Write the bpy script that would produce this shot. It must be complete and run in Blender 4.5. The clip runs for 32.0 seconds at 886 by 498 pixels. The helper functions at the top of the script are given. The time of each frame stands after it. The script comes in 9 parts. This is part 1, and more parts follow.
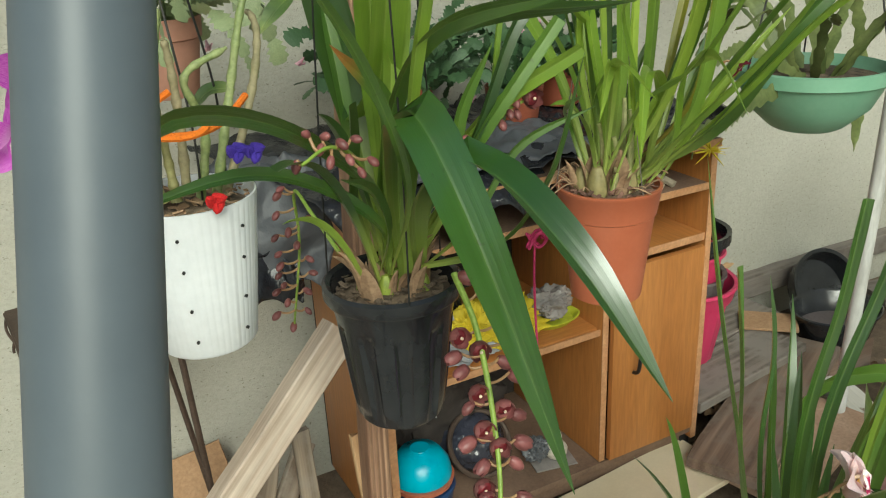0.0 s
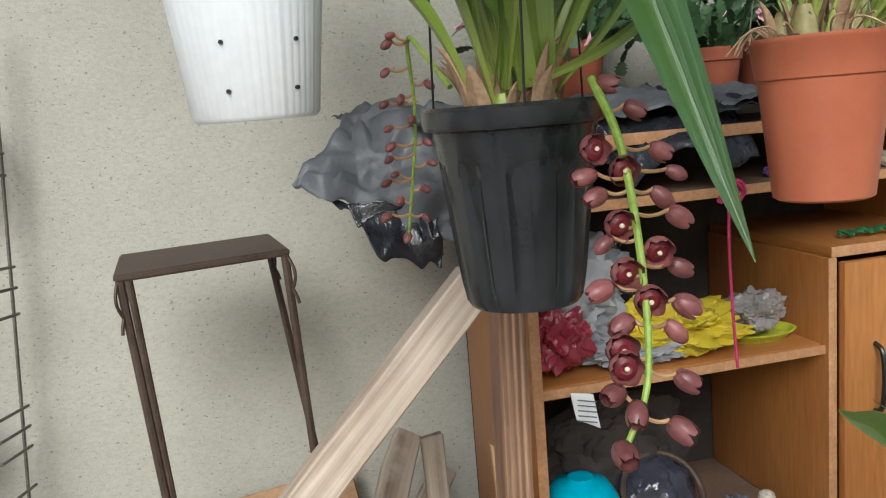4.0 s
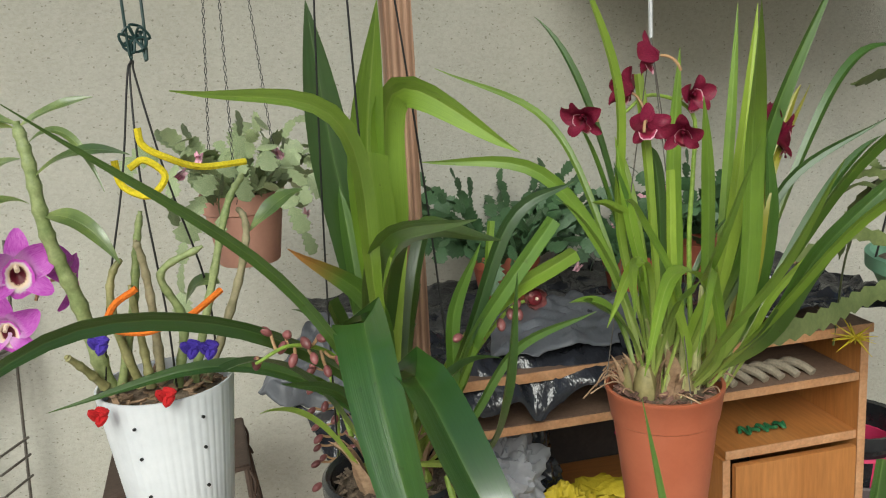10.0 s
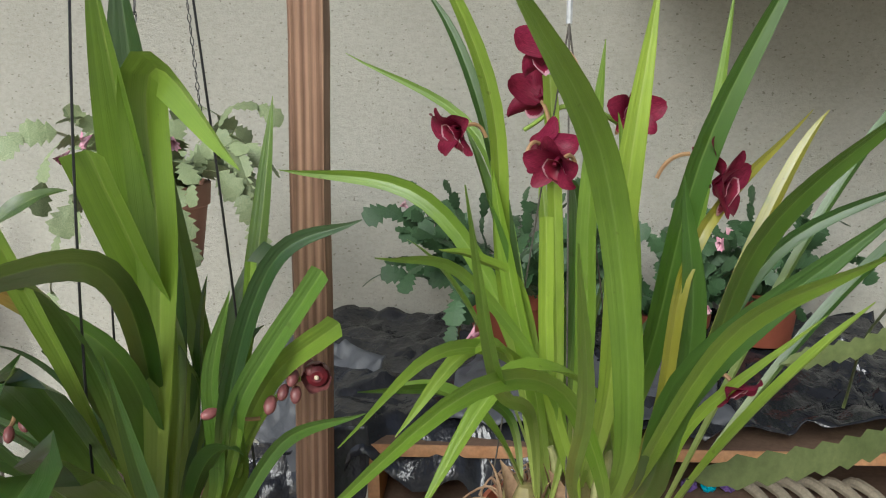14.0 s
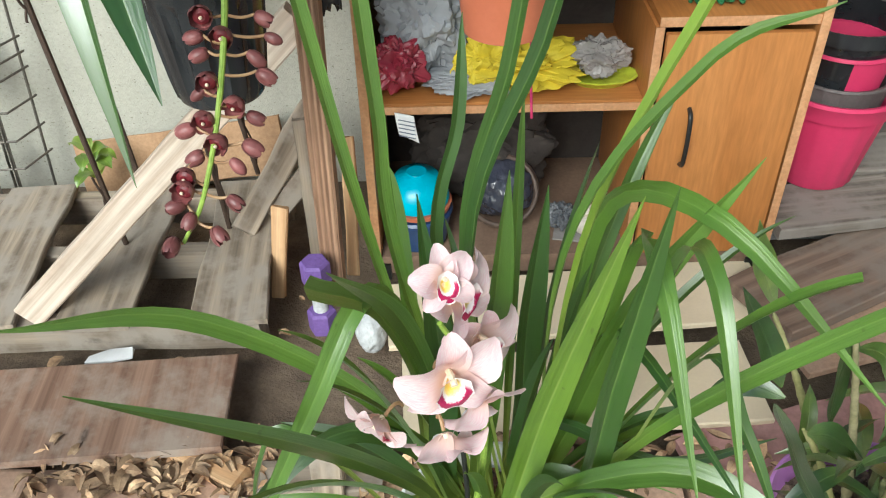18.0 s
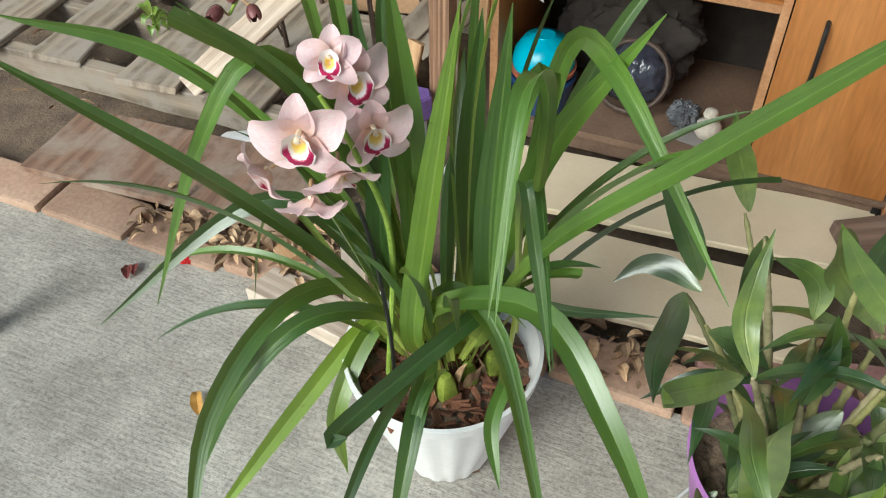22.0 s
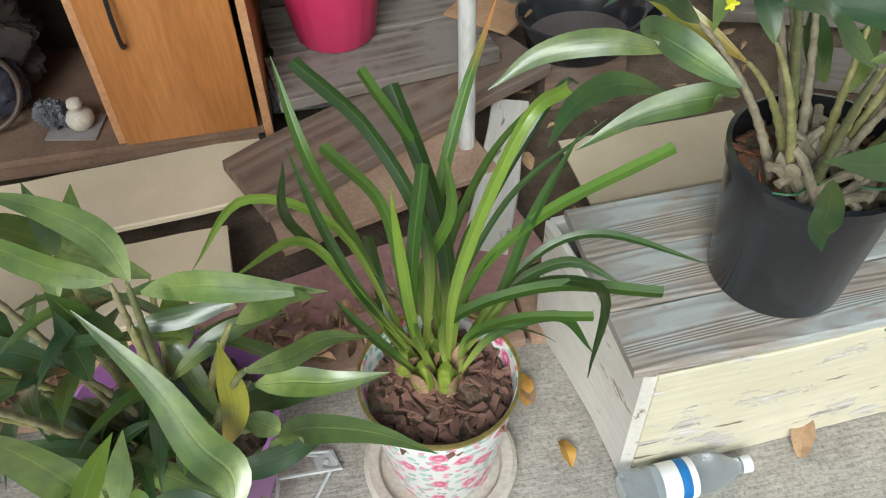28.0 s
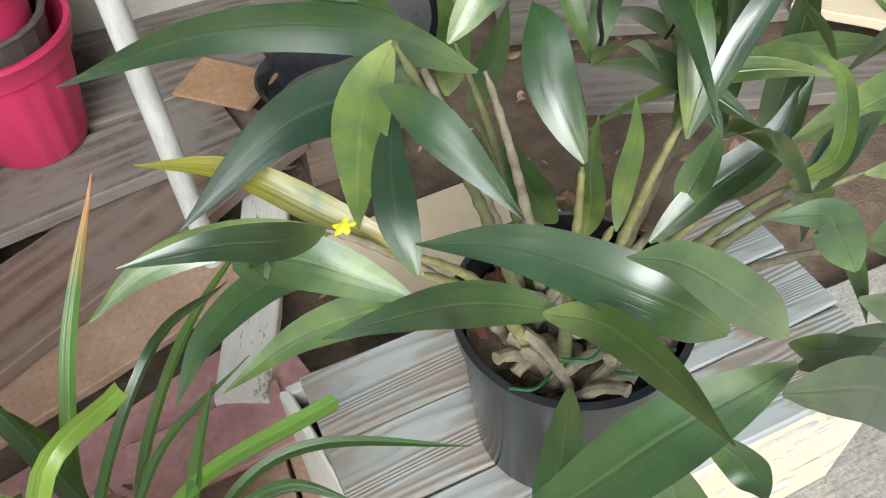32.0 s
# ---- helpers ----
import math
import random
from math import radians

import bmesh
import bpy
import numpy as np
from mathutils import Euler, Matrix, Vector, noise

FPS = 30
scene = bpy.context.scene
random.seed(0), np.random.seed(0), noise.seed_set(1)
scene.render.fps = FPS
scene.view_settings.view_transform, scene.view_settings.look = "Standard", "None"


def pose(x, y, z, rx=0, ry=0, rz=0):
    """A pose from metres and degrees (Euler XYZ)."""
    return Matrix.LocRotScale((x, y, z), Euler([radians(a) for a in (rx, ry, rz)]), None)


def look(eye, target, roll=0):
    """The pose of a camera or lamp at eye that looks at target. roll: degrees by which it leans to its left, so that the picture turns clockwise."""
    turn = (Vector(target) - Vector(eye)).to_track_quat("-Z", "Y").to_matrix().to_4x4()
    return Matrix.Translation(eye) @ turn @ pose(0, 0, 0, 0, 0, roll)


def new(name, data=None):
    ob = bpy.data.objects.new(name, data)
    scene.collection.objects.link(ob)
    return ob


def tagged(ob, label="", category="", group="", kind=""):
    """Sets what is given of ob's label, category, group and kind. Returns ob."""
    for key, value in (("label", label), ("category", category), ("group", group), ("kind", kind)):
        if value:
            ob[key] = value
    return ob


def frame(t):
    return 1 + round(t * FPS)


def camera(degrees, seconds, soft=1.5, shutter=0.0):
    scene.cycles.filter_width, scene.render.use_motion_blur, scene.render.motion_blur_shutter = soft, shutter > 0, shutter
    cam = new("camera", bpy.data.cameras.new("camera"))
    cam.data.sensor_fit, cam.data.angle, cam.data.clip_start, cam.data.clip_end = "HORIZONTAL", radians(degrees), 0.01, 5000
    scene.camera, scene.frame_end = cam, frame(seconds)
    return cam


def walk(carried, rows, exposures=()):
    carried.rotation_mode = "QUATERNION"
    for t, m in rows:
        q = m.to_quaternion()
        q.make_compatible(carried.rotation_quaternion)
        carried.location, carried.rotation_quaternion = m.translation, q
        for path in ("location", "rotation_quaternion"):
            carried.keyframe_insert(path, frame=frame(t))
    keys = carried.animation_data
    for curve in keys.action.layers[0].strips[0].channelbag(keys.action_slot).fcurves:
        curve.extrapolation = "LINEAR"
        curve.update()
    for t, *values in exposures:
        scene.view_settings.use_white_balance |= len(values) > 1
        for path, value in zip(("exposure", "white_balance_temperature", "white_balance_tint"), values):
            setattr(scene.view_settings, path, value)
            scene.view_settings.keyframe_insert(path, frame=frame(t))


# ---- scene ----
cam = camera(56.01, 32.0, soft=1.1)
# seconds, place in metres, turn in degrees
PATH = [
    (0, 0.392, 0.364, 1.395, 67.72, 2.64, -28.53),
    (0.8, 0.476, 0.413, 1.353, 65.35, 1.87, -24.02),
    (1.5, 0.507, 0.446, 1.332, 64.12, 3.48, -14.01),
    (2, 0.534, 0.436, 1.298, 64.41, 3.17, -10.57),
    (2.5, 0.508, 0.490, 1.207, 65.71, 2.87, -12.02),
    (3, 0.499, 0.513, 1.105, 69.78, 3.22, -14.53),
    (3.5, 0.517, 0.493, 0.999, 77.83, 4.14, -14.13),
    (5.5, 0.530, 0.481, 0.891, 82.11, 6.13, -14.89),
    (6, 0.525, 0.481, 0.885, 82.31, 6.43, -15.70),
    (6.5, 0.536, 0.483, 0.881, 82.69, 6.75, -15.57),
    (7, 0.540, 0.498, 0.904, 82.76, 6.52, -15.42),
    (7.5, 0.545, 0.533, 0.971, 80.75, 5.98, -14.69),
    (8, 0.550, 0.524, 1.128, 77.03, 5.12, -14.30),
    (8.5, 0.560, 0.461, 1.298, 75.45, 4.56, -14.13),
    (9, 0.583, 0.412, 1.401, 75.71, 4.43, -12.82),
    (9.5, 0.649, 0.344, 1.421, 77.09, 3.65, -11.29),
    (10, 0.701, 0.318, 1.452, 77.16, 4.12, -11.71),
    (10.5, 0.767, 0.373, 1.441, 77.36, 3.53, -12.26),
    (11, 0.853, 0.431, 1.430, 77.99, 2.60, -12.66),
    (11.5, 0.928, 0.476, 1.439, 76.75, 2.80, -10.42),
    (12, 1.003, 0.513, 1.429, 77.10, 2.25, -6.61),
    (12.5, 1.063, 0.536, 1.435, 76.66, 1.78, -4.09),
    (13, 1.099, 0.554, 1.431, 76.94, 1.66, -0.15),
    (13.5, 1.130, 0.583, 1.422, 77.70, 1.48, 2.23),
    (15.5, 1.121, 0.530, 1.423, 76.26, -1.71, 4.81),
    (16, 1.109, 0.509, 1.380, 71.55, 0.43, 4.91),
    (16.5, 1.110, 0.430, 1.346, 65.07, 1.29, 2.59),
    (17, 1.100, 0.340, 1.330, 60.11, 0.68, -0.62),
    (17.5, 1.097, 0.295, 1.283, 56.06, 1.09, -0.37),
    (18, 1.122, 0.266, 1.276, 51.31, 1.24, -0.21),
    (18.5, 1.161, 0.235, 1.258, 46.62, 1.78, 0.68),
    (19, 1.204, 0.176, 1.252, 45.39, 1.71, 2.73),
    (19.5, 1.252, 0.126, 1.260, 45.49, 1.11, 4.44),
    (20, 1.296, 0.108, 1.259, 45.61, 1.11, 4.94),
    (20.5, 1.314, 0.120, 1.255, 45.68, 1.26, 6.23),
    (21, 1.368, 0.187, 1.233, 45.36, 0.24, 11.64),
    (21.5, 1.435, 0.229, 1.238, 44.34, 0.13, 16.22),
    (22, 1.498, 0.215, 1.244, 44.84, 1.17, 23.15),
    (22.5, 1.555, 0.178, 1.250, 45.27, 1.08, 26.37),
    (23, 1.616, 0.174, 1.242, 44.85, 2.40, 28.66),
    (23.5, 1.685, 0.192, 1.232, 43.78, 3.13, 25.49),
    (24, 1.734, 0.198, 1.233, 42.58, 3.21, 19.98),
    (24.5, 1.783, 0.206, 1.232, 42.08, 3.38, 15.80),
    (25, 1.821, 0.206, 1.230, 41.89, 3.38, 10.91),
    (25.5, 1.851, 0.205, 1.235, 42.03, 2.80, 5.70),
    (27.5, 1.916, 0.234, 1.237, 41.85, 2.12, -4.56),
    (28, 1.941, 0.272, 1.229, 42.16, 1.29, -11.24),
    (28.5, 1.986, 0.359, 1.230, 43.26, 0.74, -19.20),
    (29, 2.031, 0.423, 1.242, 44.63, 0.44, -25.24),
    (29.5, 2.084, 0.472, 1.243, 46.38, 0.65, -30.12),
    (30, 2.125, 0.497, 1.234, 46.04, 1.85, -31.62),
    (30.5, 2.181, 0.521, 1.215, 45.12, 1.16, -29.08),
    (31, 2.219, 0.545, 1.199, 42.55, 1.03, -26.56),
    (31.5, 2.250, 0.558, 1.185, 41.04, 2.02, -24.82),
    (32, 2.269, 0.563, 1.174, 40.20, 2.43, -23.56),
]
walk(cam, [(t, pose(x, y, z, rx, ry, rz)) for t, x, y, z, rx, ry, rz in PATH],
     [(0.0, -0.16, 6450, -7), (1.0, 0.04, 6250, -6), (3.0, -0.08, 6050, 4), (7.0, -0.06, 6050, 4), (8.0, -0.02, 6150, 3), (9.0, -0.18, 6300, 1), (13.0, -0.16, 6200, 5), (16.0, 0.24, 5700, 5), (17.0, 0.4, 5850, -4), (19.0, 0.2, 5950, 1), (22.0, 0.12, 6050, -1), (23.2, -0.3, 6350, 0), (24.0, 0.0, 6200, -3), (25.0, 0.1, 6250, -3), (28.0, -0.04, 5950, 2), (30.0, 0.04, 5800, 4), (32.0, 0.27, 5950, 5)])

# ---- light ----
world = bpy.data.worlds.new("sky")
scene.world = world
world.use_nodes = True
wn = world.node_tree.nodes
sky = wn.new("ShaderNodeTexSky")
sky.sky_type, sky.sun_disc = "NISHITA", False
sky.sun_elevation, sky.sun_rotation = radians(36), radians(201)
sky.air_density, sky.dust_density, sky.ozone_density = 1.0, 4.0, 1.0
world.node_tree.links.new(sky.outputs[0], wn["Background"].inputs[0])
wn["Background"].inputs[1].default_value = 0.115
sun = new("sun", bpy.data.lights.new("sun", "SUN"))
sun.data.energy, sun.data.angle, sun.data.color = 3.1, radians(32), (1.0, 0.985, 0.96)
sun.matrix_world = look((-0.8, -3.2, 4.1), (1.0, 1.5, 0.5))
scene.view_settings.exposure = 0.0

# ---- helpers of this scene ----
ORIGIN = {}


def thing(name, at, label, category, group="", kind=""):
    ob = new(name)
    ob.empty_display_size = 0.05
    ob.location = at
    ORIGIN[ob.name] = Vector(at)
    return tagged(ob, label, category, group, kind)


def finish(ob, bm, material, smooth=True, uv=None):
    bm.to_mesh(ob.data)
    bm.free()
    if smooth:
        ob.data.polygons.foreach_set("use_smooth", [True] * len(ob.data.polygons))
        ob.data.set_sharp_from_angle(angle=radians(40))
    ob.data.materials.append(material)
    return ob


def part(name, bm, material, parent=None, label="", smooth=True):
    """Links a mesh, given in world coordinates, under its thing."""
    ob = new(name, bpy.data.meshes.new(name))
    if parent is not None:
        o = ORIGIN[parent.name]
        bm.transform(Matrix.Translation(-o))
        ob.parent = parent
        ORIGIN[ob.name] = o
    finish(ob, bm, material, smooth)
    return tagged(ob, label)


def solid(name, bm, material, label, category="", group="", kind="", smooth=True):
    """A top-level thing of one mesh."""
    ob = new(name, bpy.data.meshes.new(name))
    finish(ob, bm, material, smooth)
    ORIGIN[ob.name] = Vector((0, 0, 0))
    return tagged(ob, label, category, group, kind)


def box(size, centre, turn=None, bevel=0.003, bm=None):
    out = bmesh.new()
    bmesh.ops.create_cube(out, size=1.0)
    bmesh.ops.scale(out, vec=size, verts=out.verts)
    if bevel:
        bmesh.ops.bevel(out, geom=out.edges[:], offset=min(bevel, min(size) * 0.3), segments=2, affect="EDGES", profile=0.6)
    m = Matrix.Translation(centre) @ (turn.to_4x4() if turn is not None else Matrix.Identity(4))
    bmesh.ops.transform(out, matrix=m, verts=out.verts)
    return merge(bm, out)


def merge(bm, other):
    if bm is None:
        return other
    me = bpy.data.meshes.new("tmp")
    other.to_mesh(me)
    other.free()
    bm.from_mesh(me)
    bpy.data.meshes.remove(me)
    return bm


def beam_matrix(p0, p1, up=(0, 0, 1)):
    p0, p1 = Vector(p0), Vector(p1)
    x = (p1 - p0).normalized()
    y = Vector(up).cross(x).normalized()
    z = x.cross(y)
    m = Matrix((x, y, z)).transposed().to_4x4()
    m.translation = (p0 + p1) / 2
    return m


def plank(name, p0, p1, width, thick, material, parent=None, label="", up=(0, 0, 1), rough=0.004, category="", group="", kind=""):
    """A sawn board from p0 to p1, its grain along its length, with slightly uneven edges."""
    ln = (Vector(p1) - Vector(p0)).length
    bm = bmesh.new()
    n = max(2, int(ln / 0.08))
    rings = []
    for i in range(n + 1):
        x = -ln / 2 + ln * i / n
        e = [random.uniform(-rough, rough) for _ in range(4)]
        w, h, b = width / 2, thick / 2, min(0.003, thick * 0.2)
        ring = [(-w + e[0], -h + b), (-w + e[0] + b, -h), (w + e[1] - b, -h), (w + e[1], -h + b), (w + e[1], h - b + e[2] * 0.4), (w + e[1] - b, h + e[2] * 0.4), (-w + e[0] + b, h + e[3] * 0.4), (-w + e[0], h - b + e[3] * 0.4)]
        rings.append([bm.verts.new((x + (random.uniform(-rough, rough) if i in (0, n) else 0), a, c)) for a, c in ring])
    for a, b in zip(rings, rings[1:]):
        for k in range(8):
            bm.faces.new((a[k], b[k], b[(k + 1) % 8], a[(k + 1) % 8]))
    bm.faces.new(rings[0][::-1][::-1])
    bm.faces.new(rings[-1][::-1])
    bmesh.ops.recalc_face_normals(bm, faces=bm.faces)
    ob = new(name, bpy.data.meshes.new(name))
    finish(ob, bm, material, True)
    m = beam_matrix(p0, p1, up)
    if parent is not None:
        ob.parent = parent
        m = Matrix.Translation(-ORIGIN[parent.name]) @ m
        ORIGIN[ob.name] = ORIGIN[parent.name]
    ob.matrix_basis = m
    return tagged(ob, label, category, group, kind)


def lathe(profile, centre, segs=40, wave=None, bm=None, turn=None, close=True):
    """A body of revolution from (radius, height) pairs; wave(angle, k) scales the radius."""
    out = bmesh.new()
    rings = []
    for k, (r, h) in enumerate(profile):
        ring = []
        for i in range(segs):
            a = 2 * math.pi * i / segs
            q = r * (wave(a, k) if wave else 1)
            ring.append(out.verts.new((q * math.cos(a), q * math.sin(a), h)))
        rings.append(ring)
    for a, b in zip(rings, rings[1:]):
        for i in range(segs):
            out.faces.new((a[i], a[(i + 1) % segs], b[(i + 1) % segs], b[i]))
    if close:
        out.faces.new(rings[0][::-1])
        out.faces.new(rings[-1])
    bmesh.ops.recalc_face_normals(out, faces=out.faces)
    m = Matrix.Translation(centre) @ (turn.to_4x4() if turn is not None else Matrix.Identity(4))
    bmesh.ops.transform(out, matrix=m, verts=out.verts)
    return merge(bm, out)


def smooth_line(pts, n):
    """Points along a soft curve through pts."""
    p = [Vector(q) for q in pts]
    if len(p) == 2:
        return [p[0].lerp(p[1], i / n) for i in range(n + 1)]
    if len(p) == 3:
        c = p[1] * 2 - (p[0] + p[2]) / 2
        return [p[0] * (1 - u) ** 2 + c * 2 * u * (1 - u) + p[2] * u * u for u in (i / n for i in range(n + 1))]
    q = [p[0] * 2 - p[1]] + p + [p[-1] * 2 - p[-2]]
    out = []
    for i in range(n + 1):
        s = i / n * (len(p) - 1)
        k = min(int(s), len(p) - 2)
        u = s - k
        a, b, c, d = q[k:k + 4]
        out.append(0.5 * ((2 * b) + (c - a) * u + (2 * a - 5 * b + 4 * c - d) * u * u + (3 * b - a - 3 * c + d) * u ** 3))
    return out


def tube(pts, radius, n=12, sides=6, bm=None, radii=None, caps=True, straight=False):
    line = [Vector(q) for q in pts] if straight else smooth_line(pts, n)
    out = bm or bmesh.new()
    rings = []
    ref = None
    for i, p in enumerate(line):
        d = (line[min(i + 1, len(line) - 1)] - line[max(i - 1, 0)]).normalized()
        if ref is None:
            ref = d.orthogonal().normalized()
        ref = (ref - d * ref.dot(d)).normalized()
        s = d.cross(ref)
        u = i / (len(line) - 1)
        r = radii(u) if radii else radius
        rings.append([out.verts.new(p + (ref * math.cos(2 * math.pi * k / sides) + s * math.sin(2 * math.pi * k / sides)) * r) for k in range(sides)])
    for a, b in zip(rings, rings[1:]):
        for k in range(sides):
            out.faces.new((a[k], a[(k + 1) % sides], b[(k + 1) % sides], b[k]))
    if caps:
        out.faces.new(rings[0][::-1])
        out.faces.new(rings[-1])
    return out


# ---- materials ----
def shader(name, rough=0.6, metal=0.0, spec=0.5):
    m = bpy.data.materials.new(name)
    m.use_nodes = True
    b = m.node_tree.nodes["Principled BSDF"]
    b.inputs["Roughness"].default_value = rough
    b.inputs["Metallic"].default_value = metal
    b.inputs["Specular IOR Level"].default_value = spec
    return m, m.node_tree.nodes, m.node_tree.links, b


def ramp(nodes, links, source, stops):
    r = nodes.new("ShaderNodeValToRGB")
    while len(r.color_ramp.elements) < len(stops):
        r.color_ramp.elements.new(0.5)
    for e, (at, col) in zip(r.color_ramp.elements, stops):
        e.position, e.color = at, (*col, 1)
    links.new(source, r.inputs[0])
    return r.outputs[0]


def noise_node(nodes, links, coord, scale, detail=4, rough=0.55, stretch=None):
    if stretch:
        mp = nodes.new("ShaderNodeMapping")
        mp.inputs["Scale"].default_value = stretch
        links.new(coord, mp.inputs[0])
        coord = mp.outputs[0]
    n = nodes.new("ShaderNodeTexNoise")
    n.inputs["Scale"].default_value, n.inputs["Detail"].default_value, n.inputs["Roughness"].default_value = scale, detail, rough
    links.new(coord, n.inputs[0])
    return n.outputs[0]


def mixc(nodes, links, a, b, fac, kind="MIX"):
    x = nodes.new("ShaderNodeMix")
    x.data_type, x.blend_type = "RGBA", kind
    for sock, v in ((x.inputs[6], a), (x.inputs[7], b), (x.inputs[0], fac)):
        if isinstance(v, (tuple, list)):
            sock.default_value = (*v, 1)
        elif isinstance(v, (int, float)):
            sock.default_value = v
        else:
            links.new(v, sock)
    return x.outputs[2]


def bump(nodes, links, bsdf, height, strength, distance=0.002):
    b = nodes.new("ShaderNodeBump")
    b.inputs["Strength"].default_value, b.inputs["Distance"].default_value = strength, distance
    links.new(height, b.inputs["Height"])
    links.new(b.outputs[0], bsdf.inputs["Normal"])


def mottled(name, dark, light, coarse=6, fine=90, rough=0.6, metal=0.0, grain=0.3, depth=0.001, stretch=None, spec=0.5, vary=0.0):
    """A surface whose colour and relief vary at two scales."""
    m, n, l, b = shader(name, rough, metal, spec)
    co = n.new("ShaderNodeTexCoord").outputs["Object"]
    big = noise_node(n, l, co, coarse, 5, 0.6, stretch)
    small = noise_node(n, l, co, fine, 3, 0.6, stretch)
    col = ramp(n, l, big, [(0.3, dark), (0.7, light)])
    lo, hi = (0.95, 1.03) if grain <= 0.15 else (0.72, 1.12)
    tone = ramp(n, l, small, [(0.3, (lo, lo, lo)), (0.7, (hi, hi, hi))])
    col = mixc(n, l, col, tone, 0.7, "MULTIPLY")
    if vary:
        info = n.new("ShaderNodeObjectInfo")
        col = mixc(n, l, col, ramp(n, l, info.outputs["Random"], [(0, (1 - vary,) * 3), (1, (1 + vary,) * 3)]), 1.0, "MULTIPLY")
    l.new(col, b.inputs["Base Color"])
    rr = n.new("ShaderNodeMapRange")
    rr.inputs[3].default_value, rr.inputs[4].default_value = max(0.05, rough - 0.12), min(1, rough + 0.12)
    l.new(big, rr.inputs[0])
    l.new(rr.outputs[0], b.inputs["Roughness"])
    if grain:
        bump(n, l, b, small, grain, depth)
    return m


def timber(name, dark, light, rough=0.7, rings=14, grey=None, vary=0.12, ridge=0):
    """Sawn wood: long grain along X, soft rings, knots and stains."""
    m, n, l, b = shader(name, rough)
    tc = n.new("ShaderNodeTexCoord")
    info = n.new("ShaderNodeObjectInfo")
    shift = n.new("ShaderNodeVectorMath")
    shift.operation = "ADD"
    mul = n.new("ShaderNodeVectorMath")
    mul.operation = "SCALE"
    mul.inputs[0].default_value = (3.1, 7.7, 5.3)
    l.new(info.outputs["Random"], mul.inputs[3])
    l.new(tc.outputs["Object"], shift.inputs[0])
    l.new(mul.outputs[0], shift.inputs[1])
    co = shift.outputs[0]
    warp = noise_node(n, l, co, 3.0, 2, 0.5, (0.6, 3, 3))
    wave = n.new("ShaderNodeTexWave")
    wave.wave_type, wave.bands_direction = "BANDS", "Y"
    wave.inputs["Scale"].default_value, wave.inputs["Distortion"].default_value, wave.inputs["Detail"].default_value = rings * 0.55, 11.0, 4
    wave.inputs["Detail Scale"].default_value = 1.1
    mp = n.new("ShaderNodeMapping")
    mp.inputs["Scale"].default_value = (0.07, 1, 0.7)
    l.new(co, mp.inputs[0])
    l.new(mp.outputs[0], wave.inputs[0])
    fibre = noise_node(n, l, co, 160, 3, 0.6, (0.03, 1, 1))
    soft = noise_node(n, l, co, 26, 4, 0.6, (0.05, 1, 1))
    blend = n.new("ShaderNodeMix")
    blend.inputs[0].default_value = 0.62
    l.new(wave.outputs[0], blend.inputs[2])
    l.new(soft, blend.inputs[3])
    col = ramp(n, l, blend.outputs[0], [(0.2, dark), (0.72, light)])
    knot = n.new("ShaderNodeTexVoronoi")
    knot.inputs["Scale"].default_value = 5.5
    kmap = n.new("ShaderNodeMapping")
    kmap.inputs["Scale"].default_value = (0.45, 1.4, 1.4)
    l.new(co, kmap.inputs[0])
    l.new(kmap.outputs[0], knot.inputs[0])
    col = mixc(n, l, tuple(c * 0.35 for c in dark), col, ramp(n, l, knot.outputs["Distance"], [(0.035, (0, 0, 0)), (0.075, (1, 1, 1))]))
    col = mixc(n, l, col, ramp(n, l, fibre, [(0.3, (0.7, 0.68, 0.66)), (0.7, (1.1, 1.1, 1.1))]), 0.8, "MULTIPLY")
    stain = noise_node(n, l, co, 9, 5, 0.65)
    if grey:
        col = mixc(n, l, col, grey, ramp(n, l, stain, [(0.42, (0, 0, 0)), (0.62, (1, 1, 1))]))
    else:
        col = mixc(n, l, col, ramp(n, l, stain, [(0.3, (0.82, 0.8, 0.78)), (0.6, (1.05, 1.05, 1.05))]), 0.8, "MULTIPLY")
    col = mixc(n, l, col, ramp(n, l, info.outputs["Random"], [(0, (1 - vary,) * 3), (1, (1 + vary,) * 3)]), 1.0, "MULTIPLY")
    l.new(col, b.inputs["Base Color"])
    h = n.new("ShaderNodeMath")
    h.operation = "ADD"
    l.new(soft, h.inputs[0])
    l.new(fibre, h.inputs[1])
    if ridge:
        rw = n.new("ShaderNodeTexWave")
        rw.bands_direction = "Y"
        rw.inputs["Scale"].default_value, rw.inputs["Distortion"].default_value = ridge, 1.2
        rm = n.new("ShaderNodeMapping")
        rm.inputs["Scale"].default_value = (0.04, 1, 0.3)
        l.new(co, rm.inputs[0])
        l.new(rm.outputs[0], rw.inputs[0])
        g = n.new("ShaderNodeMath")
        g.operation = "MULTIPLY_ADD"
        g.inputs[1].default_value = 1.6
        l.new(rw.outputs[0], g.inputs[0])
        l.new(h.outputs[0], g.inputs[2])
        h = g
        l.new(mixc(n, l, col, ramp(n, l, rw.outputs[0], [(0.0, (0.6, 0.55, 0.52)), (0.4, (1.08, 1.08, 1.08))]), 0.8, "MULTIPLY"), b.inputs["Base Color"])
    bump(n, l, b, h.outputs[0], 0.35 if not ridge else 0.6, 0.0015 if not ridge else 0.003)
    return m


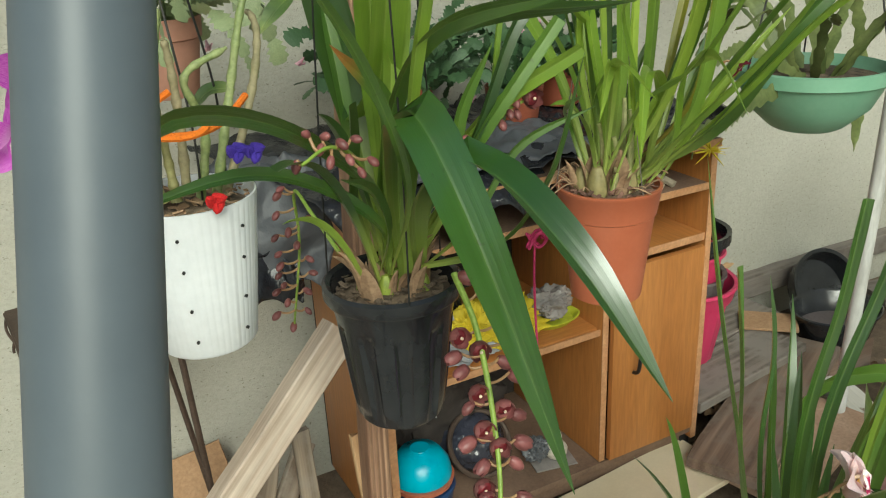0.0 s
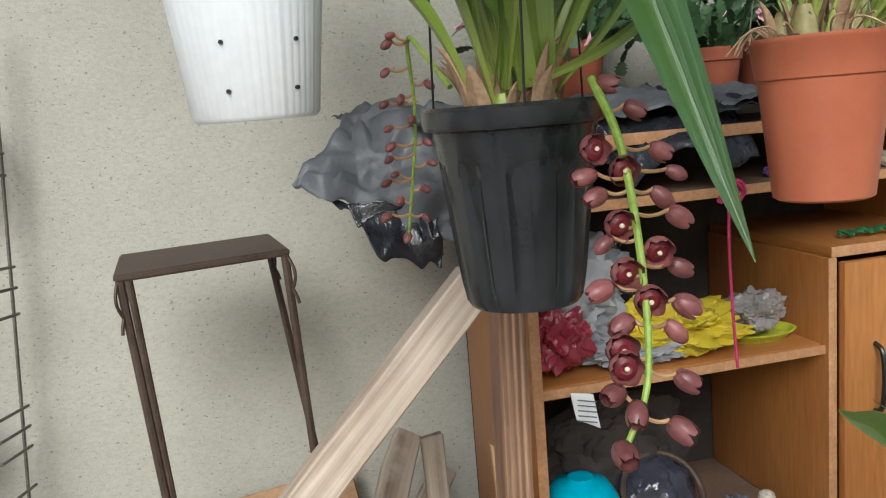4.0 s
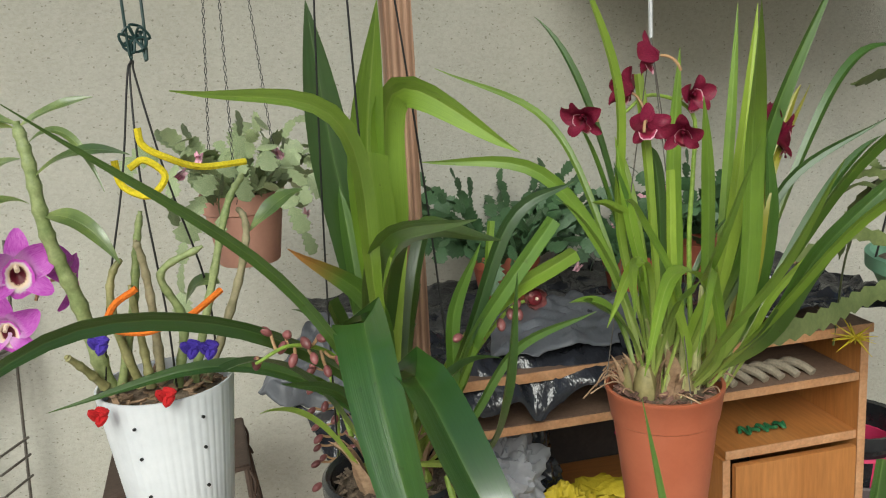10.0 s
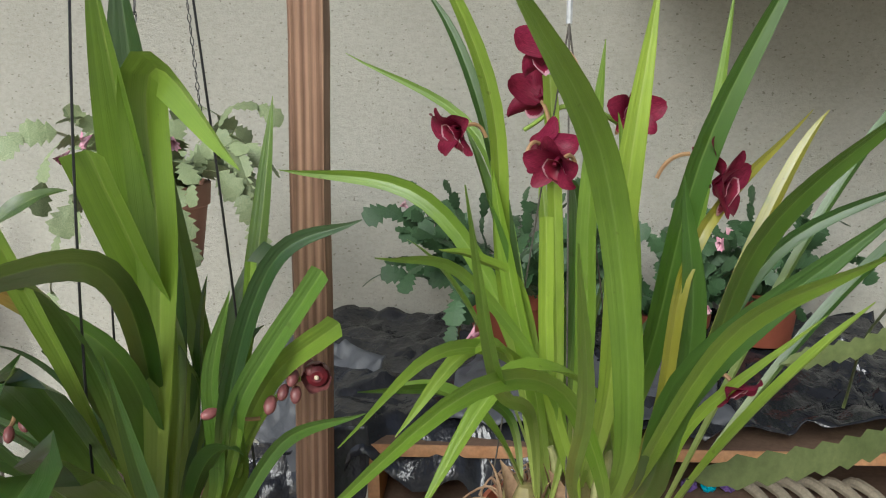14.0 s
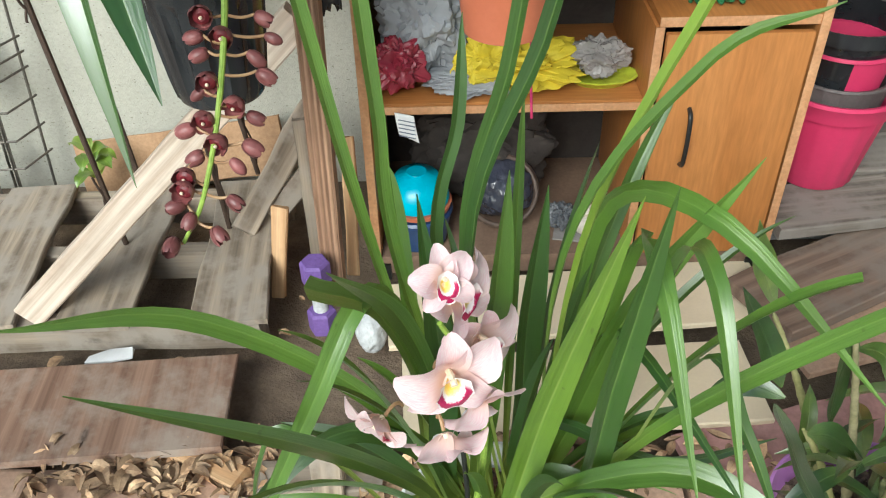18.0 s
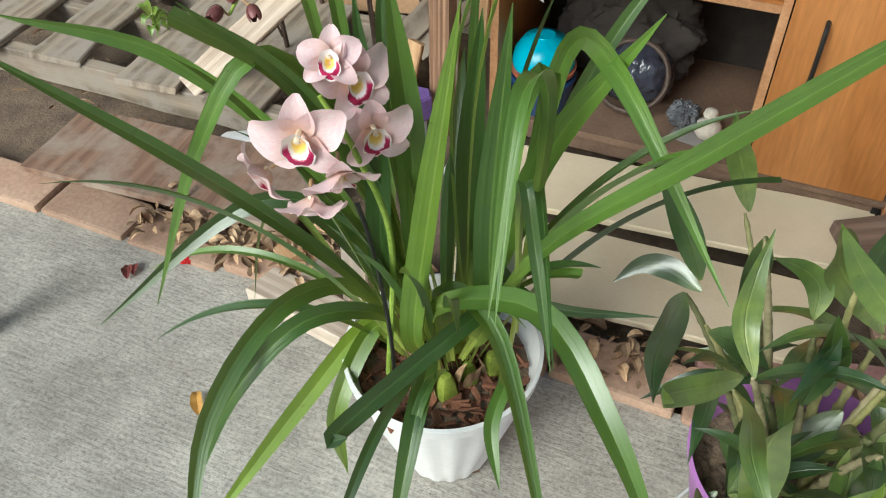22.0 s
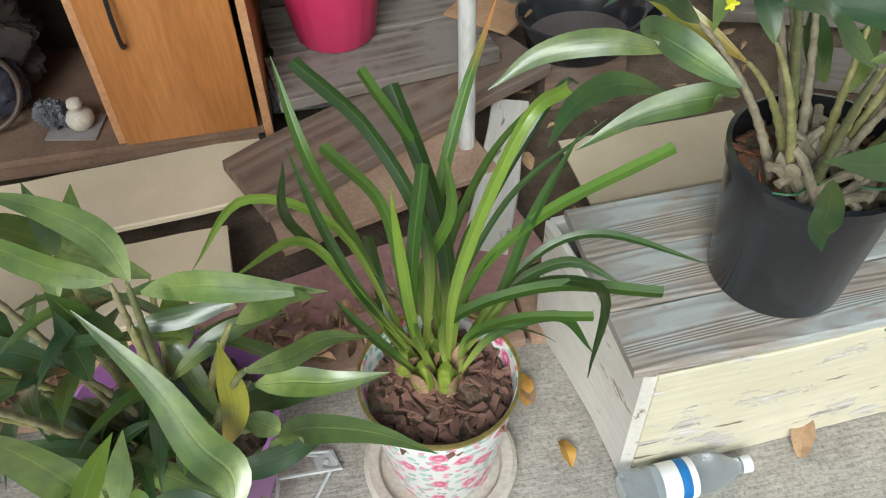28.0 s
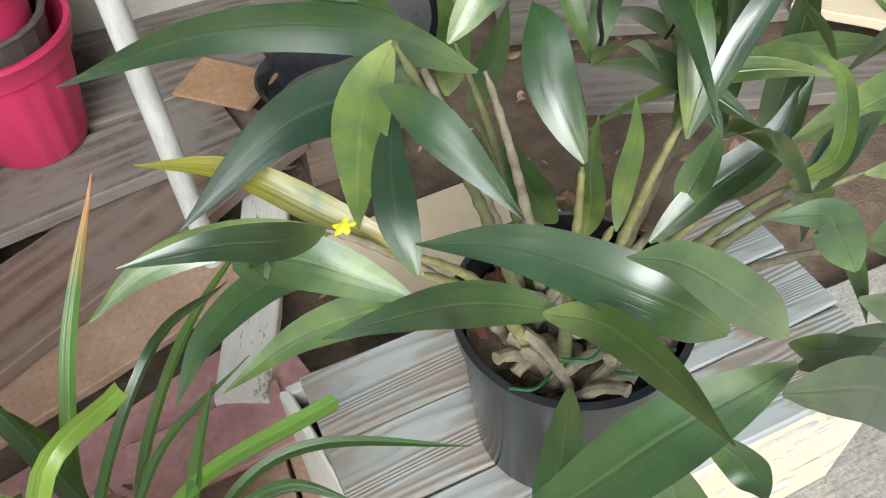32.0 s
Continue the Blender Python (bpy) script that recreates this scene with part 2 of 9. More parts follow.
def leaf_material(name, dark, light, rib=(0.25, 0.36, 0.08), rough=0.36, glow=0.2, tip=None, blotch=None, foot=None, coat=0.95):
    """A leaf blade: fibres along it, a pale midrib, some light through it. The UV map runs across (x) and along (y)."""
    m, n, l, b = shader(name, rough, 0, 0.6)
    b.inputs["Coat Weight"].default_value, b.inputs["Coat Roughness"].default_value, b.inputs["Coat IOR"].default_value = 0.9 if coat > 0.97 else coat * 0.7, 0.31 if coat > 1 else 0.2 if coat > 0.97 else 0.3, 1.72 if coat > 0.97 else 1.6
    uv = n.new("ShaderNodeUVMap")
    uv.uv_map = "blade"
    sep = n.new("ShaderNodeSeparateXYZ")
    l.new(uv.outputs[0], sep.inputs[0])
    info = n.new("ShaderNodeObjectInfo")
    co = n.new("ShaderNodeTexCoord").outputs["Object"]
    big = noise_node(n, l, co, 11, 4, 0.6)
    fib = noise_node(n, l, uv.outputs[0], 30, 2, 0.5, (1.6, 0.06, 1))
    col = mixc(n, l, dark, light, info.outputs["Random"])
    col = mixc(n, l, col, ramp(n, l, big, [(0.3, (0.72, 0.76, 0.72)), (0.72, (1.2, 1.16, 1.05))]), 0.85, "MULTIPLY")
    col = mixc(n, l, col, ramp(n, l, fib, [(0.3, (0.8, 0.83, 0.8)), (0.7, (1.12, 1.1, 1.1))]), 0.7, "MULTIPLY")
    ab = n.new("ShaderNodeMath")
    ab.operation = "ABSOLUTE"
    sub = n.new("ShaderNodeMath")
    sub.operation = "SUBTRACT"
    sub.inputs[1].default_value = 0.5
    l.new(sep.outputs[0], sub.inputs[0])
    l.new(sub.outputs[0], ab.inputs[0])
    col = mixc(n, l, col, rib, ramp(n, l, ab.outputs[0], [(0.0, (0.38, 0.38, 0.38)), (0.06, (0, 0, 0))]))
    col = mixc(n, l, col, foot or (rib[0] * 1.1, rib[1], rib[2]), ramp(n, l, sep.outputs[1], [(0.04, (0.9, 0.9, 0.9)), (0.34 if foot else 0.22, (0, 0, 0))]))
    speck = noise_node(n, l, co, 95, 2, 0.5)
    col = mixc(n, l, col, ramp(n, l, speck, [(0.24, (0.45, 0.4, 0.3)), (0.29, (1, 1, 1))]), 0.6, "MULTIPLY")
    if tip:
        col = mixc(n, l, col, tip, ramp(n, l, sep.outputs[1], [(0.8, (0, 0, 0)), (0.97, (1, 1, 1))]))
    if blotch:
        col = mixc(n, l, col, blotch, ramp(n, l, noise_node(n, l, co, 24, 2, 0.5), [(0.64, (0, 0, 0)), (0.72, (1, 1, 1))]))
    l.new(col, b.inputs["Base Color"])
    pleat = noise_node(n, l, uv.outputs[0], 7, 1, 0.4, (1.0, 0.04, 1))
    ht = n.new("ShaderNodeMath")
    ht.operation = "MULTIPLY_ADD"
    ht.inputs[1].default_value = 4.0 if coat < 1 else 1.2
    l.new(pleat, ht.inputs[0])
    l.new(fib, ht.inputs[2])
    relief = ht.outputs[0]
    if coat > 1:
        crease = n.new("ShaderNodeMath")
        crease.operation = "MULTIPLY_ADD"
        crease.inputs[1].default_value = 3.5
        l.new(ramp(n, l, ab.outputs[0], [(0.0, (0, 0, 0)), (0.05, (1, 1, 1))]), crease.inputs[0])
        l.new(relief, crease.inputs[2])
        relief = crease.outputs[0]
        col = mixc(n, l, col, ramp(n, l, noise_node(n, l, co, 30, 5, 0.65, (1, 1, 1)), [(0.36, (0.6, 0.68, 0.75)), (0.5, (1, 1, 1)), (0.66, (1.5, 1.35, 1.1))]), 0.9, "MULTIPLY")
        l.new(col, b.inputs["Base Color"])
    bump(n, l, b, relief, 0.4 if coat < 1 else 0.5, 0.0009)
    tr = n.new("ShaderNodeBsdfTranslucent")
    l.new(mixc(n, l, col, (0.75, 0.9, 0.18), 0.35), tr.inputs[0])
    mx = n.new("ShaderNodeMixShader")
    mx.inputs[0].default_value = glow
    l.new(b.outputs[0], mx.inputs[1])
    l.new(tr.outputs[0], mx.inputs[2])
    l.new(mx.outputs[0], n["Material Output"].inputs[0])
    return m


def plaster(name, a, bcol):
    m, n, l, b = shader(name, 0.9, 0, 0.3)
    co = n.new("ShaderNodeTexCoord").outputs["Object"]
    big = noise_node(n, l, co, 1.6, 5, 0.6)
    mid = noise_node(n, l, co, 150, 4, 0.66, (0.75, 1, 1.15))
    fine = noise_node(n, l, co, 330, 2, 0.5)
    col = ramp(n, l, big, [(0.3, a), (0.7, bcol)])
    pit = ramp(n, l, noise_node(n, l, co, 160, 1, 0.4, (0.7, 1, 1.2)), [(0.26, (0.3, 0.27, 0.22)), (0.31, (1, 1, 1))])
    col = mixc(n, l, col, pit, 0.55, "MULTIPLY")
    col = mixc(n, l, col, ramp(n, l, mid, [(0.3, (0.86, 0.85, 0.83)), (0.6, (1.04, 1.04, 1.04))]), 0.8, "MULTIPLY")
    l.new(col, b.inputs["Base Color"])
    h = n.new("ShaderNodeMath")
    h.operation = "MULTIPLY_ADD"
    h.inputs[1].default_value = 0.35
    l.new(fine, h.inputs[0])
    l.new(mid, h.inputs[2])
    bump(n, l, b, h.outputs[0], 0.9, 0.0032)
    return m


def concrete_material():
    m, n, l, b = shader("concrete", 0.9, 0, 0.3)
    co = n.new("ShaderNodeTexCoord").outputs["Object"]
    big = noise_node(n, l, co, 2.2, 6, 0.65)
    grit = n.new("ShaderNodeTexVoronoi")
    grit.inputs["Scale"].default_value = 210
    l.new(co, grit.inputs[0])
    mid = noise_node(n, l, co, 130, 3, 0.7)
    streak = noise_node(n, l, co, 110, 3, 0.7, (0.22, 1.6, 1))
    col = ramp(n, l, big, [(0.25, (0.38, 0.355, 0.315)), (0.75, (0.6, 0.57, 0.515))])
    col = mixc(n, l, col, ramp(n, l, noise_node(n, l, co, 9, 5, 0.7), [(0.34, (0.72, 0.71, 0.7)), (0.6, (1.06, 1.06, 1.06))]), 0.7, "MULTIPLY")
    col = mixc(n, l, col, ramp(n, l, mid, [(0.32, (0.5, 0.49, 0.48)), (0.55, (1.05, 1.05, 1.05))]), 0.65, "MULTIPLY")
    col = mixc(n, l, col, ramp(n, l, streak, [(0.34, (0.68, 0.68, 0.68)), (0.62, (1.1, 1.1, 1.1))]), 0.75, "MULTIPLY")
    col = mixc(n, l, col, ramp(n, l, noise_node(n, l, co, 260, 1, 0.5), [(0.26, (0.3, 0.28, 0.26)), (0.32, (1, 1, 1))]), 0.5, "MULTIPLY")
    l.new(col, b.inputs["Base Color"])
    both = n.new("ShaderNodeMath")
    l.new(mid, both.inputs[0])
    l.new(streak, both.inputs[1])
    bump(n, l, b, both.outputs[0], 0.6, 0.002)
    return m


def plastic_film(name, base, rough=0.3, crease=0.004):
    m, n, l, b = shader(name, rough, 0, 0.6)
    co = n.new("ShaderNodeTexCoord").outputs["Object"]
    v = noise_node(n, l, co, 13, 4, 0.6, (1.4, 1, 1))
    w = noise_node(n, l, co, 7, 4, 0.6)
    l.new(ramp(n, l, w, [(0.3, tuple(c * 0.55 for c in base)), (0.7, base)]), b.inputs["Base Color"])
    bump(n, l, b, v, 0.75, crease * 1.5)
    return m


def flaking(name, paint, paint2, bare, crack=(0.12, 0.09, 0.06), much=0.36, lines=1.0):
    """Old paint with long cracks along the grain and chips that bare the wood."""
    m, n, l, b = shader(name, 0.8, 0, 0.35)
    co = n.new("ShaderNodeTexCoord").outputs["Object"]
    big = noise_node(n, l, co, 5, 5, 0.6)
    col = ramp(n, l, big, [(0.3, paint), (0.7, paint2)])
    split = noise_node(n, l, co, 38, 4, 0.62, (0.2, 1.4, 1.4))
    chip = noise_node(n, l, co, 15, 6, 0.68, (0.45, 1, 1))
    fibre = noise_node(n, l, co, 120, 3, 0.6, (0.05, 1, 1))
    wood = mixc(n, l, bare, ramp(n, l, fibre, [(0.3, (0.55, 0.52, 0.5)), (0.7, (1.15, 1.15, 1.15))]), 1.0, "MULTIPLY")
    mask = ramp(n, l, chip, [(much, (1, 1, 1)), (much + 0.03, (0, 0, 0))])
    col = mixc(n, l, col, wood, mask)
    col = mixc(n, l, col, crack, ramp(n, l, split, [(0.31, (0.85 * lines,) * 3), (0.345, (0, 0, 0))]))
    col = mixc(n, l, col, ramp(n, l, fibre, [(0.3, (0.86, 0.86, 0.86)), (0.7, (1.06, 1.06, 1.06))]), 0.7, "MULTIPLY")
    l.new(col, b.inputs["Base Color"])
    hh = n.new("ShaderNodeMath")
    hh.operation = "SUBTRACT"
    l.new(split, hh.inputs[0])
    l.new(mask, hh.inputs[1])
    bump(n, l, b, hh.outputs[0], 0.6, 0.0022)
    return m


def grooved(name, dark, light, paint):
    """Sun-bleached softwood whose wavy grain stands out, with rests of pale paint."""
    m, n, l, b = shader(name, 0.85, 0, 0.3)
    co = n.new("ShaderNodeTexCoord").outputs["Object"]
    field = noise_node(n, l, co, 5, 2, 0.5, (0.14, 2.2, 2.2))
    wave = n.new("ShaderNodeMath")
    wave.operation = "MULTIPLY"
    wave.inputs[1].default_value = 190.0
    l.new(field, wave.inputs[0])
    sine = n.new("ShaderNodeMath")
    sine.operation = "SINE"
    l.new(wave.outputs[0], sine.inputs[0])
    wave = sine
    rest = noise_node(n, l, co, 9, 5, 0.65, (0.5, 1, 1))
    col = mixc(n, l, light, paint, ramp(n, l, rest, [(0.42, (0, 0, 0)), (0.56, (1, 1, 1))]))
    lines = mixc(n, l, dark, col, ramp(n, l, wave.outputs[0], [(0.0, (0.45, 0.45, 0.45)), (0.45, (1, 1, 1))]))
    col = mixc(n, l, lines, col, ramp(n, l, noise_node(n, l, co, 4, 3, 0.5, (0.5, 1, 1)), [(0.45, (0.1, 0.1, 0.1)), (0.6, (0.85, 0.85, 0.85))]))
    col = mixc(n, l, col, (0.3, 0.16, 0.09), ramp(n, l, noise_node(n, l, co, 16, 4, 0.6, (0.4, 1, 1)), [(0.63, (0, 0, 0)), (0.68, (0.7, 0.7, 0.7))]))
    l.new(col, b.inputs["Base Color"])
    bump(n, l, b, wave.outputs[0], 0.35, 0.0012)
    return m


M_WALL = plaster("stucco", (0.4, 0.39, 0.335), (0.49, 0.48, 0.425))
M_CONC = concrete_material()
M_DIRT = mottled("soil", (0.10, 0.07, 0.05), (0.22, 0.16, 0.11), 14, 120, 0.95, grain=0.8, depth=0.006)
M_BRICK = mottled("paver", (0.36, 0.22, 0.15), (0.48, 0.33, 0.24), 9, 110, 0.9, grain=0.5, vary=0.15)
M_PALLET = timber("weathered_pine", (0.13, 0.1, 0.074), (0.34, 0.275, 0.21), 0.85, 16, grey=(0.29, 0.25, 0.21), vary=0.18)
M_PINE = timber("fresh_pine", (0.46, 0.355, 0.275), (0.67, 0.575, 0.485), 0.62, 24, vary=0.05)
M_POST = timber("redwood", (0.27, 0.15, 0.095), (0.44, 0.27, 0.175), 0.65, 34, vary=0.05, ridge=30)
M_PLY = timber("old_plywood", (0.17, 0.095, 0.062), (0.27, 0.165, 0.115), 0.8, 12, grey=(0.3, 0.235, 0.19), vary=0.05)
M_STICK = timber("stake_wood", (0.48, 0.27, 0.13), (0.62, 0.4, 0.22), 0.7, 20, vary=0.1)
M_LAM = mottled("cherry_laminate", (0.37, 0.142, 0.038), (0.47, 0.2, 0.06), 9, 120, 0.4, grain=0.16, stretch=(0.1, 1, 1), vary=0.06)
M_LAMEDGE = mottled("laminate_edge", (0.42, 0.2, 0.09), (0.56, 0.31, 0.16), 20, 140, 0.6, grain=0.2)
# darker cabinet board tone, with the shade inside the cabinet put into it
M_SHADE = mottled("shaded_cabinet_board", (0.13, 0.08, 0.055), (0.22, 0.14, 0.095), 9, 120, 0.8)
M_CHIP = mottled("cream_board", (0.64, 0.53, 0.36), (0.74, 0.63, 0.46), 5, 180, 0.75, grain=0.15)
M_DECK = timber("grey_decking", (0.09, 0.074, 0.062), (0.22, 0.19, 0.165), 0.88, 18, grey=(0.19, 0.168, 0.15), vary=0.12)
M_BROWNPLANK = timber("brown_plank", (0.12, 0.078, 0.056), (0.24, 0.165, 0.125), 0.8, 14, grey=(0.19, 0.15, 0.125), vary=0.1)
M_CRATETOP = grooved("bleached_top", (0.19, 0.155, 0.13), (0.34, 0.3, 0.26), (0.38, 0.405, 0.4))
M_WHITEPAINT = flaking("peeling_white_paint", (0.57, 0.55, 0.5), (0.7, 0.68, 0.64), (0.34, 0.27, 0.2), much=0.36, lines=0.9)
M_YELLOWPAINT = flaking("cream_paint", (0.55, 0.51, 0.37), (0.66, 0.62, 0.5), (0.6, 0.58, 0.55), much=0.41)
M_BLACKPOT = mottled("black_plastic", (0.012, 0.013, 0.015), (0.028, 0.03, 0.034), 8, 160, 0.2, grain=0.05, depth=0.0003, spec=0.6)
M_TERRA = mottled("terracotta_plastic", (0.39, 0.105, 0.052), (0.48, 0.148, 0.078), 7, 150, 0.42, grain=0.1, depth=0.0005)
M_TERRADARK = mottled("red_clay_pot", (0.3, 0.075, 0.04), (0.4, 0.12, 0.07), 9, 130, 0.5, grain=0.1)
M_TERRAPINK = mottled("faded_terracotta", (0.46, 0.23, 0.17), (0.56, 0.3, 0.225), 9, 130, 0.65, grain=0.15)
M_WHITEPL = mottled("white_plastic", (0.74, 0.77, 0.8), (0.83, 0.85, 0.87), 5, 90, 0.4, grain=0.05, depth=0.0004)
M_WHITEPOT = mottled("white_pot_plastic", (0.72, 0.73, 0.74), (0.82, 0.82, 0.82), 7, 90, 0.5, grain=0.08, depth=0.0005)
M_PURPLE = mottled("mauve_plastic", (0.4, 0.16, 0.46), (0.47, 0.21, 0.53), 7, 90, 0.45, grain=0.05)
M_PINKPOT = mottled("raspberry_plastic", (0.5, 0.028, 0.1), (0.6, 0.045, 0.14), 7, 90, 0.45, grain=0.05)
M_GREYPOT = mottled("taupe_plastic", (0.08, 0.065, 0.065), (0.12, 0.1, 0.1), 9, 90, 0.55)
M_GREENPOT = mottled("sage_plastic", (0.17, 0.36, 0.24), (0.23, 0.43, 0.3), 7, 90, 0.5, grain=0.05)
M_CYAN = mottled("cyan_plastic", (0.0, 0.34, 0.5), (0.005, 0.44, 0.6), 8, 60, 0.3, grain=0.03)
M_BLUEPOT = mottled("dark_blue_pot", (0.01, 0.03, 0.1), (0.02, 0.06, 0.16), 9, 60, 0.35)
M_BARK = mottled("bark_chips", (0.1, 0.036, 0.02), (0.27, 0.12, 0.065), 40, 160, 0.9, grain=0.7, vary=0.5)
M_BARKPALE = mottled("pale_bark", (0.1, 0.045, 0.032), (0.3, 0.17, 0.125), 30, 160, 0.9, grain=0.6, vary=0.4)
M_MIX = mottled("potting_mix", (0.07, 0.05, 0.035), (0.3, 0.22, 0.15), 60, 200, 0.95, grain=0.8, depth=0.004, vary=0.4)
M_RUST = mottled("brown_iron", (0.055, 0.035, 0.026), (0.11, 0.075, 0.058), 20, 150, 0.6, metal=0.3, grain=0.4)
M_WIRE = mottled("weathered_wire", (0.13, 0.115, 0.1), (0.22, 0.2, 0.175), 30, 150, 0.6, metal=0.5)
M_GREYMETAL = mottled("grey_painted_steel", (0.085, 0.105, 0.125), (0.12, 0.145, 0.165), 5, 120, 0.45, grain=0.1)
M_WHITEMETAL = mottled("white_painted_steel", (0.56, 0.58, 0.58), (0.66, 0.68, 0.68), 5, 60, 0.5, grain=0.05)
M_HANDLE = mottled("black_handle", (0.012, 0.012, 0.012), (0.02, 0.02, 0.02), 9, 90, 0.35)
M_FILM = plastic_film("black_plastic_sheet", (0.03, 0.032, 0.04), 0.2, 0.008)
M_FILMGREY = plastic_film("grey_plastic_sheet", (0.12, 0.128, 0.145), 0.5, 0.004)
M_BAG = plastic_film("crumpled_clear_bag", (0.3, 0.275, 0.265), 0.25, 0.006)
M_YELLOW = plastic_film("yellow_cloth", (0.72, 0.56, 0.03), 0.7, 0.004)
M_REDBAG = plastic_film("red_bag", (0.35, 0.03, 0.06), 0.35, 0.004)
M_GREYCLOTH = plastic_film("grey_cloth", (0.36, 0.37, 0.4), 0.85, 0.004)
# near-black for dark cloth and for the shade on the cabinet's back panel
M_DARK = mottled("cloth_and_shade_black", (0.02, 0.015, 0.014), (0.05, 0.04, 0.035), 14, 120, 0.9)
M_STONE = mottled("cast_stone", (0.5, 0.45, 0.38), (0.62, 0.57, 0.5), 10, 120, 0.85, grain=0.4)
M_BLOCK = mottled("grey_block", (0.2, 0.2, 0.2), (0.36, 0.36, 0.35), 20, 90, 0.95, grain=0.9, depth=0.006)
M_DRYLEAF = mottled("dry_leaf", (0.24, 0.13, 0.065), (0.5, 0.34, 0.2), 12, 90, 0.8, grain=0.3, vary=0.35)
M_POLEPAINT = mottled("grimy_white_paint", (0.42, 0.41, 0.38), (0.74, 0.75, 0.74), 14, 60, 0.5, grain=0.4, stretch=(1, 1, 0.25))
M_YLEAF = mottled("yellow_fallen_leaf", (0.4, 0.19, 0.04), (0.52, 0.3, 0.06), 12, 90, 0.7)
M_REDLEAF = mottled("red_fallen_leaf", (0.12, 0.02, 0.02), (0.22, 0.05, 0.04), 12, 90, 0.7)
M_CARD = mottled("brown_cardboard", (0.33, 0.19, 0.1), (0.42, 0.26, 0.15), 8, 120, 0.85)
M_ROSYBOARD = mottled("faded_pink_board", (0.38, 0.2, 0.19), (0.5, 0.29, 0.27), 8, 70, 0.85, grain=0.4)
M_PAPER = mottled("white_paper", (0.74, 0.74, 0.74), (0.82, 0.82, 0.82), 8, 60, 0.8, grain=0.05)
M_INK = mottled("print_ink", (0.12, 0.14, 0.2), (0.16, 0.18, 0.25), 8, 60, 0.8, grain=0)
M_VIOLET = mottled("violet_foam", (0.13, 0.07, 0.27), (0.18, 0.1, 0.33), 9, 120, 0.7)
M_GREYPLASTIC = mottled("pale_grey_plastic", (0.45, 0.46, 0.47), (0.6, 0.61, 0.62), 9, 120, 0.5)
M_LITTER = mottled("leaf_litter", (0.2, 0.12, 0.07), (0.46, 0.34, 0.22), 30, 120, 0.85, grain=0.3)
nn, ll = M_LITTER.node_tree.nodes, M_LITTER.node_tree.links
pb = nn["Principled BSDF"]
src = pb.inputs["Base Color"].links[0].from_socket
ll.new(mixc(nn, ll, src, ramp(nn, ll, nn.new("ShaderNodeNewGeometry").outputs["Random Per Island"], [(0.0, (0.45, 0.4, 0.36)), (0.6, (1.2, 1.15, 1.1)), (1.0, (1.9, 1.75, 1.6))]), 1.0, "MULTIPLY"), pb.inputs["Base Color"])

# ---- the setting ----
bm = bmesh.new()
bmesh.ops.create_grid(bm, x_segments=2, y_segments=2, size=200)
bmesh.ops.translate(bm, verts=bm.verts, vec=(0, 0, -0.045))
solid("ground", bm, M_DIRT, "bare brown soil ground", "ground", kind="structure")
# slab, its edge along the bed
solid("pavement", box((15.0, 7.13, 0.12), (1.5, 1.125 - 3.565, -0.06), bevel=0.006), M_CONC, "pale grey brushed concrete patio slab", "pavement", kind="structure")
solid("wall_north", box((14, 0.2, 2.2), (1.5, 2.33, 1.05), bevel=0.0), M_WALL, "cream stucco garden wall with small pits", "wall", kind="structure")
# roof and eave are unseen, added to shade the upper wall
solid("eave", box((0.86, 0.78, 0.05), (1.75, 1.838, 1.74), bevel=0.004), M_PALLET, "unseen plain timber roof, added to shade the wall", "eave", kind="structure")
solid("eave", box((2.44, 0.42, 0.05), (0.27, 2.02, 2.13), bevel=0.004), M_PALLET, "unseen narrow timber eave, added to shade the upper wall", "eave", kind="structure")
# unseen wall, added to close the yard and cut skylight from the right
solid("wall_east_unseen", box((0.2, 6.4, 3.2), (4.9, -0.97, 1.55), bevel=0.0), M_WALL, "unseen plain stucco wall, added to close the yard and block skylight", "wall", kind="structure")
solid("beam", box((4.6, 0.06, 0.1), (2.0, 1.36, 2.053), bevel=0.004), M_PALLET, "timber beam that carries the hanging pots", "beam", kind="structure")
plank("trim", (1.85, 2.205, 0.13), (3.6, 2.205, 0.13), 0.05, 0.075, M_DECK, None, "weathered grey timber beam along the wall foot", rough=0.006, category="trim", kind="structure")

# flaked spot on the wall
bm = bmesh.new()
ring = []
for i in range(26):
    a = i / 26 * 2 * math.pi
    r = 1 + 0.5 * noise.noise(Vector((math.cos(a) * 1.6, math.sin(a) * 1.6, 4.0)))
    ring.append((2.42 + 0.05 * r * math.cos(a) + 0.01 * math.sin(a), 0.207 + 0.018 * r * math.sin(a) + 0.008 * math.cos(a)))
front = [bm.verts.new((x, 2.2275, z)) for x, z in ring]
back = [bm.verts.new((x, 2.24, z)) for x, z in ring]
for i in range(26):
    bm.faces.new((front[i], front[(i + 1) % 26], back[(i + 1) % 26], back[i]))
bm.faces.new(front)
bmesh.ops.recalc_face_normals(bm, faces=bm.faces)
solid("paint_flake", bm, M_STICK, "tan bare spot where the wall paint flaked", "wall patch", smooth=False)

# paver row behind the slab edge
row = thing("paver_row", (0.2, 1.17, 0.0), "row of worn terracotta pavers along the slab", "pavement", kind="structure")
bm0 = box((0.228, 0.112, 0.06), (0, 0, 0), bevel=0.008)
paver_mesh = bpy.data.meshes.new("paver")
bm0.to_mesh(paver_mesh)
bm0.free()
paver_mesh.materials.append(M_BRICK)
